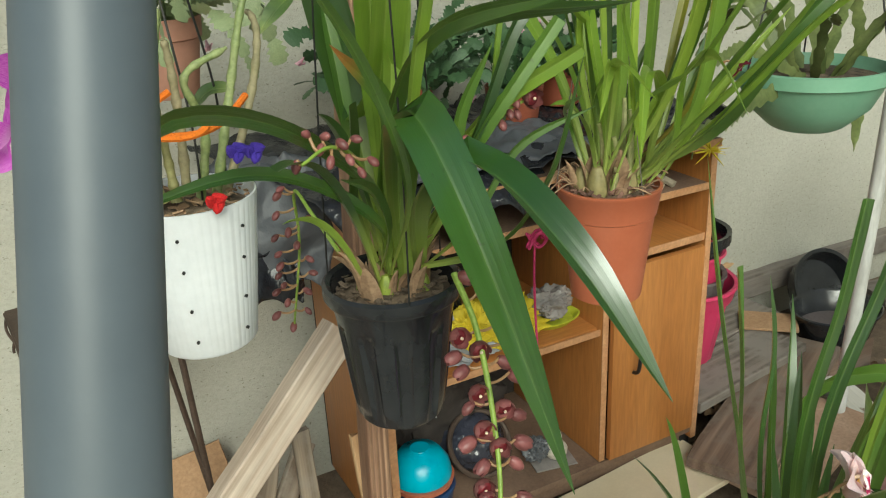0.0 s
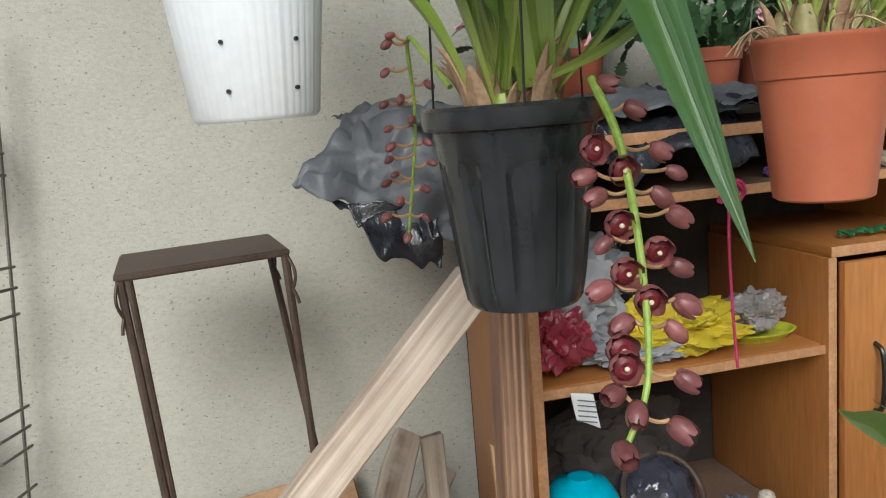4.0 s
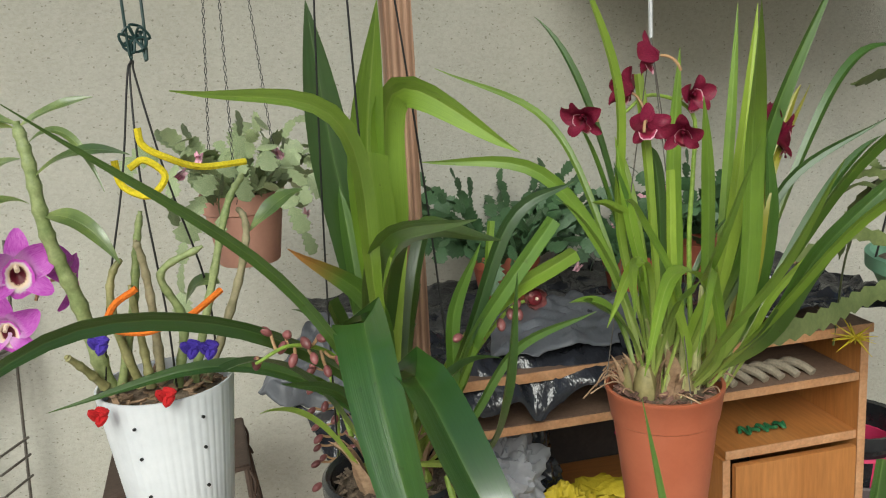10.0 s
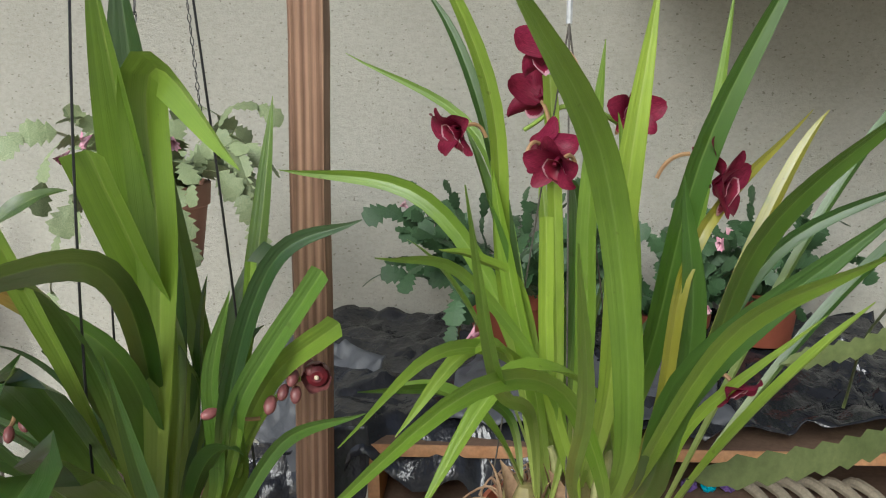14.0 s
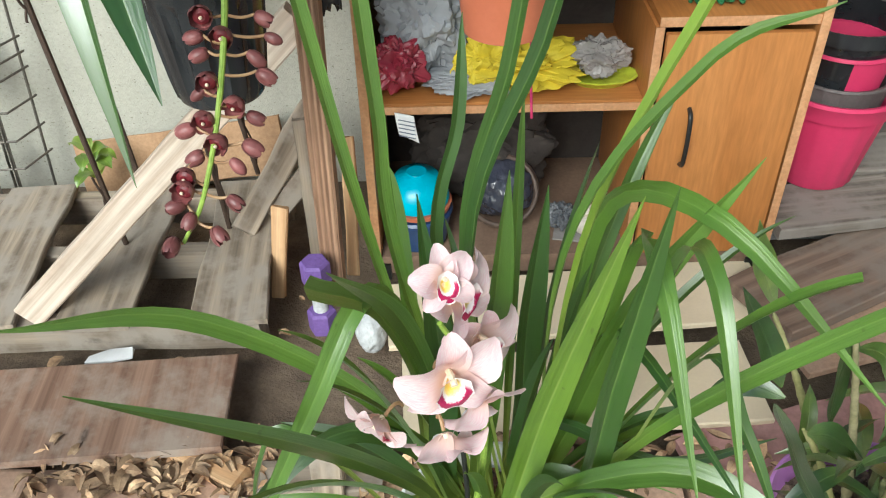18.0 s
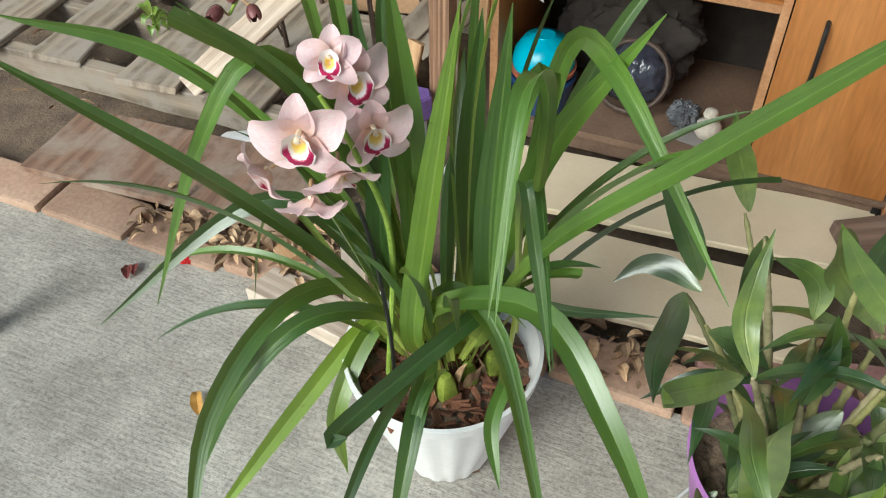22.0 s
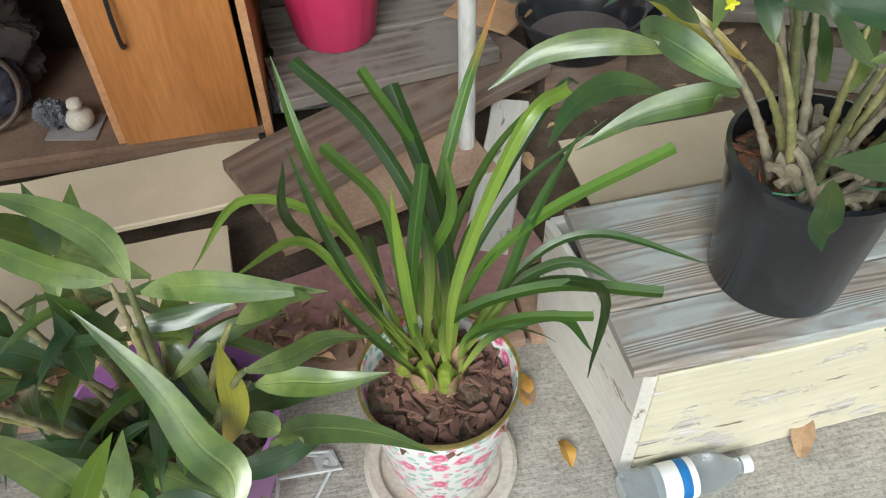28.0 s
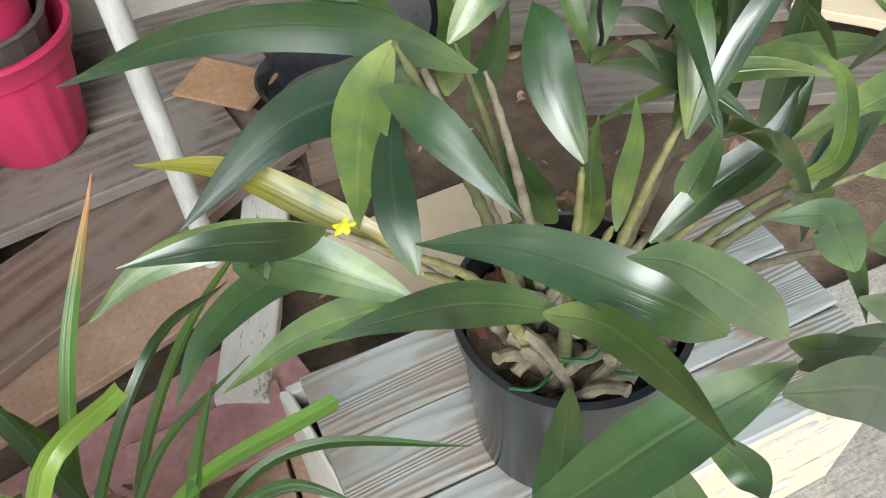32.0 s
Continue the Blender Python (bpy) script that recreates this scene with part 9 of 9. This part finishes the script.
orchid(cym_terra, [(1.103, 1.360, 1.367)], -56, -20, 0.050, M_CRIM, M_CRIMLIP)
orchid(cym_terra, [(1.182, 1.310, 1.437)], -133, 0, 0.050, M_CRIM, M_CRIMLIP)
orchid(cym_terra, [(1.176, 1.380, 1.390)], -161, 22, 0.050, M_CRIM, M_CRIMLIP)
orchid(cym_terra, [(1.173, 1.330, 1.354)], 148, -20, 0.050, M_CRIM, M_CRIMLIP)
orchid(cym_terra, [(1.187, 1.255, 1.348)], -34, -23, 0.045, M_CRIM, M_CRIMLIP)
orchid(cym_terra, [(1.258, 1.380, 1.378)], 13, 3, 0.050, M_CRIM, M_CRIMLIP)
orchid(cym_terra, [(1.292, 1.262, 1.352)], 89, 0, 0.050, M_CRIM, M_CRIMLIP)
orchid(cym_terra, [(1.308, 1.256, 1.326)], 48, -3, 0.050, M_CRIM, M_CRIMLIP)
orchid(cym_terra, [(1.327, 1.232, 1.168)], 40, -40, 0.034, M_CRIM, M_CRIMLIP)
# pink flowers of the white pot
spray_stem(cym_white, [(1.124, 0.840, 0.266), (1.153, 0.830, 0.549), (1.137, 0.800, 0.704), (1.110, 0.790, 0.774)], 0.0042)
orchid(cym_white, [(1.116, 0.742, 0.763)], 18, 6, 0.068, M_PINK, M_PINKLIP)
orchid(cym_white, [(1.144, 0.828, 0.718)], 40, 4, 0.064, M_PINK, M_PINKLIP)
orchid(cym_white, [(1.122, 0.832, 0.772)], 55, 12, 0.064, M_PINK, M_PINKLIP)
orchid(cym_white, [(1.112, 0.745, 0.682)], 22, -58, 0.054, M_PINK, M_PINKLIP)
orchid(cym_white, [(1.058, 0.755, 0.692)], -34, -22, 0.054, M_PINK, M_PINKLIP)
orchid(cym_white, [(1.140, 0.762, 0.712)], 34, -40, 0.060, M_PINK, M_PINKLIP)
orchid(cym_white, [(1.112, 0.815, 0.800)], 25, 35, 0.046, M_PINK, M_PINKLIP)
# mauve flowers of the hanging pot
orchid(den_hang, [(0.421, 1.240, 1.269)], 19, 0, 0.060, M_MAUVE, M_MAUVELIP)
orchid(den_hang, [(0.401, 1.250, 1.206)], -2, -7, 0.054, M_MAUVE, M_MAUVELIP)
orchid(den_hang, [(0.452, 1.280, 1.246)], 88, 0, 0.054, M_MAUVE, M_MAUVELIP)
orchid(den_hang, [(0.368, 1.250, 1.285)], -95, 17, 0.030, M_MAUVE, M_MAUVELIP)
# canes of the mauve and the black pot

# ---- cactus plants ----
M_CACTUS = mottled("cactus_green", (0.03, 0.075, 0.03), (0.075, 0.15, 0.06), 30, 120, 0.5, vary=0.2)
M_CACTUSPALE = mottled("cactus_pale", (0.2, 0.28, 0.12), (0.42, 0.47, 0.27), 30, 120, 0.5, vary=0.2)
M_FISHBONE = mottled("fishbone_olive", (0.07, 0.1, 0.028), (0.2, 0.24, 0.085), 12, 120, 0.5, vary=0.3)
M_CACTUSFL = mottled("cactus_bloom", (0.6, 0.2, 0.32), (0.8, 0.55, 0.6), 40, 120, 0.5)


def joint_mesh(material):
    """One flat, toothed joint of a holiday cactus, 1 long."""
    bm = bmesh.new()
    prof = ((0.0, 0.14), (0.12, 0.45), (0.25, 0.78), (0.31, 0.5), (0.48, 0.98), (0.55, 0.66), (0.76, 1.0), (0.83, 0.7), (0.96, 0.62), (1.0, 0.3))
    half = 0.47 * random.uniform(0.85, 1.15)
    grid = []
    for u, k in prof:
        bend = 0.06 * math.sin(u * 3)
        grid.append([bm.verts.new((u, -half * k, bend)), bm.verts.new((u, 0, bend + 0.022)), bm.verts.new((u, half * k, bend)), bm.verts.new((u, 0, bend - 0.022))])
    for s, t in zip(grid, grid[1:]):
        for k in range(4):
            bm.faces.new((s[k], s[(k + 1) % 4], t[(k + 1) % 4], t[k]))
    bm.faces.new(grid[0][::-1])
    bm.faces.new(grid[-1])
    me = bpy.data.meshes.new("joint")
    bm.to_mesh(me)
    bm.free()
    me.materials.append(material)
    return me


def cactus_crown(plant, centre, radius, height, count, material, bloom=0, joint=0.03):
    """Arching branches of flat joints that spill from the pot."""
    c = Vector(centre)
    o = ORIGIN[plant.name]
    shapes = [joint_mesh(material) for _ in range(5)]
    for b in range(count):
        a = random.uniform(0, 6.283)
        d = Vector((math.cos(a), math.sin(a), random.uniform(0.5, 2.2))).normalized()
        p = c + Vector((math.cos(a), math.sin(a), 0)) * radius * random.uniform(0.05, 0.45)
        steps = random.randint(4, 7)
        for k in range(steps):
            ln = joint * random.uniform(0.85, 1.4)
            up = Vector((random.uniform(-1, 1), random.uniform(-1.4, 0.6), random.uniform(0.2, 1.4))).normalized()
            s = up.cross(d).normalized()
            m = Matrix((d * ln, s * ln, d.cross(s) * ln)).transposed().to_4x4()
            m.translation = p - o
            jo = new("joint", shapes[(b + k) % 5])
            jo.parent = plant
            jo.matrix_basis = m
            p = p + d * ln * 0.95
            d = (d + Vector((random.uniform(-0.35, 0.35), random.uniform(-0.35, 0.35), random.uniform(-0.5, 0.12))) * 0.75).normalized()
            if (p - c).xy.length > radius:
                d = (d + Vector((0, 0, -0.7))).normalized()
        if b < bloom:
            s = d.orthogonal().normalized()
            bm = cup(p, d, s, d.cross(s), 0.008, 0.024, 0.3, 0.25)
            part("bloom", bm, M_CACTUSFL, plant, "small pink cactus bloom")


def clay(plant, at, r0, r1, h, material):
    pot_body(plant, at, [(0.0, 0.003), (r0, 0.0), (r0 + 0.003, 0.003), (r1 * 0.94, h * 0.72), (r1, h * 0.74), (r1 * 1.04, h), (r1 * 0.97, h), (r1 * 0.9, h * 0.75), (r0 * 0.95, 0.01), (0.0, 0.01)], material, 40)
    part("soil", lathe([(r1 * 0.93, h * 0.84), (r1 * 0.5, h * 0.88), (0, h * 0.88)], at, 24, close=False), M_MIX, plant)


cac1 = thing("hanging_cactus", (0.635, 1.79, 1.13), "pale holiday cactus in a hanging faded terracotta pot", "cactus")
clay(cac1, (0.635, 1.79, 1.13), 0.05, 0.07, 0.125, M_TERRAPINK)
cactus_crown(cac1, (0.635, 1.79, 1.24), 0.105, 0.15, 34, M_CACTUSPALE, 4, 0.034)
for a in (0.4, 2.5, 4.6):
    p = Vector((0.635 + 0.07 * math.cos(a), 1.79 + 0.07 * math.sin(a), 1.25))
    q = Vector((0.66, 1.8, 2.112))
    bm = None
    for k in range(54):
        m = p.lerp(q, k / 53)
        dd = (q - p).normalized() * 0.008
        o = dd.orthogonal().normalized() * 0.0028 if k % 2 else dd.cross(dd.orthogonal()).normalized() * 0.0028
        bm = tube([m - dd, m + o, m + dd, m - o, m - dd], 0.0009, 8, 4, bm)
    part("chain", bm, M_HANDLE, cac1, "thin black chain")
cac2 = thing("potted_cactus", (1.44, 1.985, 0.915), "dark holiday cactus in a red clay pot on the plastic sheet", "cactus")
clay(cac2, (1.44, 1.985, 0.915), 0.05, 0.066, 0.095, M_TERRADARK)
cactus_crown(cac2, (1.44, 1.985, 1.0), 0.12, 0.15, 34, M_CACTUS, 4)
cac3 = thing("potted_cactus", (1.16, 2.02, 0.93), "spreading dark holiday cactus in a red clay pot", "cactus")
clay(cac3, (1.16, 2.02, 0.93), 0.055, 0.075, 0.11, M_TERRADARK)
cactus_crown(cac3, (1.16, 2.02, 1.03), 0.19, 0.2, 60, M_CACTUS, 6, 0.034)
cac4 = thing("potted_cactus", (1.62, 2.06, 0.93), "small dark holiday cactus in a clay pot by the wall", "cactus")
clay(cac4, (1.62, 2.06, 0.93), 0.05, 0.065, 0.1, M_TERRADARK)
cactus_crown(cac4, (1.62, 2.06, 1.02), 0.13, 0.2, 30, M_CACTUS, 3)

# sage green hanging bowl with a fishbone cactus
fish = thing("hanging_fishbone_cactus", (1.80, 1.47, 0.97), "fishbone cactus trailing from a sage green hanging bowl", "cactus")
FB = (1.80, 1.47, 0.955)
pot_body(fish, FB, [(0.0, 0.0), (0.06, 0.0), (0.072, 0.006), (0.115, 0.045), (0.138, 0.095), (0.147, 0.098), (0.148, 0.122), (0.14, 0.124), (0.132, 0.095), (0.07, 0.012), (0.0, 0.01)], M_GREENPOT, 64)
part("soil", lathe([(0.135, 0.1), (0.06, 0.108), (0, 0.108)], FB, 24, close=False), M_MIX, fish)


def fishbone(plant, pts, width, twist=0):
    line = smooth_line(pts, 40)
    s0 = (line[-1] - line[0]).cross(Vector((0, 0.4, 1))).normalized()
    bm = bmesh.new()
    rows = []
    for i, p in enumerate(line):
        d = (line[min(i + 1, 40)] - line[max(i - 1, 0)]).normalized()
        s = Matrix.Rotation(radians(twist), 3, d) @ (s0 - d * s0.dot(d)).normalized()
        up = s.cross(d)
        w = width * 0.5 * (0.62 + 0.38 * ((i % 3) / 2)) * (1 if i < 36 else (40 - i) / 4 + 0.05)
        rows.append([bm.verts.new(p - s * w), bm.verts.new(p + up * 0.002), bm.verts.new(p + s * w), bm.verts.new(p - up * 0.002)])
    for a, b in zip(rows, rows[1:]):
        for k in range(4):
            bm.faces.new((a[k], a[(k + 1) % 4], b[(k + 1) % 4], b[k]))
    return part("stem", bm, M_FISHBONE, plant, "flat notched cactus stem")


fishbone(fish, [(1.76, 1.45, 1.06), (1.584, 1.420, 1.043), (1.454, 1.360, 1.038), (1.314, 1.310, 1.040)], 0.036, 78)
fishbone(fish, [(1.76, 1.46, 1.06), (1.586, 1.440, 1.138), (1.503, 1.420, 1.133), (1.424, 1.400, 1.123)], 0.026, 70)
fishbone(fish, [(1.8, 1.45, 1.06), (1.711, 1.440, 1.300), (1.628, 1.420, 1.383), (1.523, 1.400, 1.374)], 0.034, 30)
for i in range(16):
    a = random.uniform(0, 6.28)
    r = random.uniform(0.16, 0.24)
    c0 = Vector((FB[0] + 0.05 * math.cos(a), FB[1] + 0.05 * math.sin(a), 1.06))
    drop = random.uniform(-0.28, 0.3)
    fishbone(fish, [c0, c0 + Vector((0.10 * math.cos(a), 0.10 * math.sin(a), 0.13)), c0 + Vector((r * math.cos(a), r * math.sin(a), 0.07 + drop * 0.4)), c0 + Vector((r * 1.15 * math.cos(a), r * 1.15 * math.sin(a), drop))], random.uniform(0.018, 0.03), random.uniform(-60, 60))
for a in (0.8, 2.9, 5.0):
    p = Vector((FB[0] + 0.145 * math.cos(a), FB[1] + 0.145 * math.sin(a), 1.07))
    part("hanger_wire", tube([p, (1.8, 1.48, 1.717)], 0.002, 6, 5), M_HANDLE, fish, "black hanging wire")
lime = thing("hanging_lime_pot", (2.49, 1.37, 0.735), "lime green woven-look plastic pot with fishbone cactus, hanging", "cactus")
M_LIMEPOT = mottled("lime_pot_plastic", (0.34, 0.46, 0.05), (0.48, 0.6, 0.1), 60, 150, 0.45, grain=0.35, stretch=(1, 1, 5))
lime_pot = pot_body(lime, (2.49, 1.37, 0.735), [(0.0, 0.004), (0.06, 0.0), (0.082, 0.012), (0.104, 0.06), (0.118, 0.15), (0.124, 0.152), (0.124, 0.17), (0.114, 0.168), (0.098, 0.06), (0.058, 0.012), (0.0, 0.01)], M_LIMEPOT, 56)
for k in range(9):
    a = k * 0.698
    p = Vector((2.49 + 0.09 * math.cos(a), 1.37 + 0.09 * math.sin(a), 0.735 + 0.028))
    part("drain_hole", lathe([(0.0042, -0.003), (0.0042, 0.0035), (0.0, 0.0035)], p, 12, turn=axis_turn((math.cos(a), math.sin(a), -0.5)), close=False), M_HANDLE, lime_pot, "round drain hole")
part("soil", lathe([(0.112, 0.15), (0.06, 0.158), (0, 0.158)], (2.49, 1.37, 0.735), 24, close=False), M_MIX, lime)
for pts, w in (([(2.44, 1.34, 0.9), (2.385, 1.315, 0.95), (2.36, 1.302, 0.86), (2.364, 1.300, 0.713)], 0.02), ([(2.45, 1.33, 0.9), (2.40, 1.30, 0.93), (2.385, 1.30, 0.87), (2.405, 1.305, 0.80)], 0.024),
               ([(2.53, 1.33, 0.9), (2.575, 1.31, 0.94), (2.60, 1.31, 0.86), (2.585, 1.315, 0.71)], 0.036), ([(2.5, 1.4, 0.9), (2.56, 1.46, 0.98), (2.62, 1.5, 0.9), (2.63, 1.5, 0.75)], 0.03)):
    fishbone(lime, pts, w, 20)
for a in (0.8, 2.9, 5.0):
    part("hanger_wire", tube([(2.49 + 0.12 * math.cos(a), 1.37 + 0.12 * math.sin(a), 0.9), (2.49, 1.362, 2.01)], 0.002, 6, 5), M_HANDLE, lime, "black hanging wire")
star = thing("paper_star", (1.772, 1.689, 0.862), "spiky yellow paper star tied to the cabinet corner", "ornament")
for i in range(22):
    a, e = random.uniform(0, 6.28), random.uniform(-0.9, 0.9)
    d = Vector((math.cos(a) * math.cos(e), math.sin(a) * math.cos(e), math.sin(e)))
    c0 = Vector((1.772, 1.689, 0.862))
    part("spike", tube([c0, c0 + d * random.uniform(0.03, 0.05)], 0.003, 3, 4, None, lambda u: 0.003 * (1 - 0.9 * u)), M_YELLOW, star)
# raspberry twine
loop = [(1.275 + 0.02 * math.cos(i * 1.3), 1.655 + 0.008 * math.sin(i), 0.77 + 0.018 * math.sin(i * 1.9)) for i in range(16)]
twine = thing("twine", (1.27, 1.66, 0.5), "tangle of raspberry pink twine hanging from the shelf", "twine")
M_TWINE = mottled("pink_twine", (0.45, 0.02, 0.1), (0.6, 0.05, 0.17), 60, 220, 0.8)
part("tangle", tube(loop, 0.003, 90, 6), M_TWINE, twine)
part("tail", tube([(1.275, 1.66, 0.765), (1.27, 1.655, 0.65), (1.278, 1.652, 0.48)], 0.0026, 16, 6), M_TWINE, twine)

# ---- litter ----
def litter(name, spots, material, size, label, z=0.004, group="fallen leaves"):
    for x, y in spots:
        a = random.uniform(0, 6.28)
        s = size * random.uniform(0.7, 1.3)
        d = Vector((math.cos(a), math.sin(a), 0)) * s
        o = Vector((x, y, z))
        bm = blade([o, o + d * 0.5 + Vector((0, 0, s * random.uniform(0.1, 0.35))), o + d + Vector((0, 0, random.uniform(0.0, 0.2) * s))], s * 0.5, random.uniform(-25, 25), lambda u: math.sin(math.pi * (0.05 + 0.93 * u)) ** 0.7, 7, 0.5, False, 0.3)
        solid(name, bm, material, label, "leaf", group)


litter("fallen_leaf", [(0.411, 1.059), (0.40, 1.05)], M_REDLEAF, 0.05, "curled dark red fallen leaf on the slab")
litter("fallen_leaf", [(0.752, 0.799)], M_YLEAF, 0.04, "small yellow fallen leaf on the slab")
litter("fallen_leaf", [(2.234, 0.909), (2.199, 0.984)], M_YLEAF, 0.05, "curled golden fallen leaf on the slab", 0.006)
litter("fallen_leaf", [(2.4, 1.25), (2.5, 1.42), (2.62, 1.5), (2.36, 1.55), (2.72, 1.38), (2.15, 1.42), (2.3, 1.9), (2.95, 1.3), (3.1, 1.1), (2.18, 1.00), (2.20, 1.03), (2.60, 0.80), (1.25, 0.885), (2.19, 1.52), (2.05, 1.85), (2.03, 1.82)], M_DRYLEAF, 0.06, "dry brown curled leaf on the slab", 0.006)
heap("red_scrap", (0.505, 1.106, 0.0), (0.014, 0.01, 0.006), M_PCRED, "small scrap of red fluff", "scrap", 31, 0.5)
bm = bmesh.new()
for i in range(680):
    x, y = random.uniform(0.36, 1.0), random.uniform(1.13, 1.26)
    if i % 3 == 0:
        x, y = random.uniform(1.0, 2.1), random.uniform(1.14, 1.245)
    elif i % 5 == 0:
        x, y = random.uniform(2.25, 3.3), random.uniform(1.2, 2.0)
    elif i % 7 == 0:
        x, y = random.uniform(-0.5, 0.8), random.uniform(1.4, 2.1)
    a = random.uniform(0, 6.28)
    s = random.uniform(0.016, 0.05)
    d = Vector((math.cos(a), math.sin(a), 0)) * s
    o = Vector((x, y, random.uniform(0.018, 0.045) if y < 1.45 else random.uniform(-0.02, 0.0)))
    bm = merge(bm, blade([o, o + d * 0.5 + Vector((0, 0, s * random.uniform(-0.1, 0.4))), o + d + Vector((0, 0, random.uniform(-0.1, 0.2) * s))], s * random.uniform(0.35, 0.6), random.uniform(-50, 50), lambda u: math.sin(math.pi * (0.05 + 0.93 * u)) ** 0.7, 4, 0.5))
solid("leaf_litter", bm, M_LITTER, "dry brown leaf litter between the pavers", "litter", kind="stuff")
# seedlings at the wall foot
for cx, cy, cz, big in ((0.215, 2.06, 0.065, 1.5), (-0.1, 2.05, 0.06, 1.2), (0.0, 1.72, 0.08, 0.9)):
    pl = thing("seedling", (cx, cy, cz), "small bright green self-sown seedling by the wall", "plant", "seedlings")
    for i in range(12):
        a = i * 2.4
        d = Vector((math.cos(a), math.sin(a), 0)) * random.uniform(0.03, 0.055) * big
        o = Vector((cx, cy, cz + random.uniform(0.02, 0.08) * big))
        lance(pl, [o, o + d * 0.6 + Vector((0, 0, 0.02)), o + d], 0.03 * big, 0, L_YEL)
    part("stem", tube([(cx, cy, cz - 0.05), (cx + 0.004, cy, cz + 0.07)], 0.002, 4, 5), M_STEM, pl)
# drinking bottle
bt = thing("water_bottle", (2.4, 0.793, 0.03), "empty clear plastic water bottle lying on the slab", "bottle")
turn = axis_turn((1.0, 0.03, 0.0))
prof = [(0.0, 0.0), (0.024, 0.0), (0.0305, 0.006), (0.0305, 0.02)] + [(0.0305 - 0.0022 * (k % 2), 0.024 + 0.009 * k) for k in range(9)] + [(0.0305, 0.11), (0.0305, 0.145), (0.025, 0.168), (0.013, 0.185), (0.0125, 0.2)]
part("body", lathe(prof, (2.293, 0.79, 0.032), 36, turn=turn, close=False), M_CLEAR, bt)
part("label_band", lathe([(0.0312, 0.06), (0.0312, 0.115)], (2.293, 0.79, 0.032), 36, turn=turn, close=False), M_PAPER, bt, "white paper band")
M_BLUEBAND = mottled("blue_print", (0.01, 0.12, 0.4), (0.02, 0.2, 0.5), 30, 90, 0.5)
part("print_band", lathe([(0.0316, 0.088), (0.0316, 0.104)], (2.293, 0.79, 0.032), 36, turn=turn, close=False), M_BLUEBAND, bt, "blue printed stripe")
part("cap", lathe([(0.0135, 0.196), (0.0135, 0.212), (0.0, 0.212)], (2.293, 0.79, 0.032), 24, turn=turn, close=False), M_WHITEPL, bt)
# small yellow blossom and green ties on the crate's orchid
bm = bmesh.new()
uvl = bm.loops.layers.uv.new("blade")
for k in range(5):
    an = k * 1.256
    petal(bm, uvl, Vector((2.334, 0.906, 0.797)), Vector((math.cos(an), -0.3, math.sin(an))), Vector((0, -1, 0)), 0.0085, 0.005, 0.2, 0.2)
M_YFLOWER = mottled("yellow_blossom", (0.6, 0.6, 0.02), (0.7, 0.68, 0.05), 60, 200, 0.5)
part("blossom", bm, M_YFLOWER, den_black, "tiny yellow blossom")
for x, y, z in ((2.5, 0.87, 0.6), (2.55, 0.86, 0.56), (2.47, 0.9, 0.53)):
    part("plant_tie", tube([(x - 0.02, y, z), (x, y - 0.012, z + 0.004), (x + 0.03, y + 0.004, z - 0.004), (x + 0.034, y - 0.006, z + 0.008)], 0.0016, 14, 5), M_GREENTINSEL, den_black, "dark green wire plant tie")
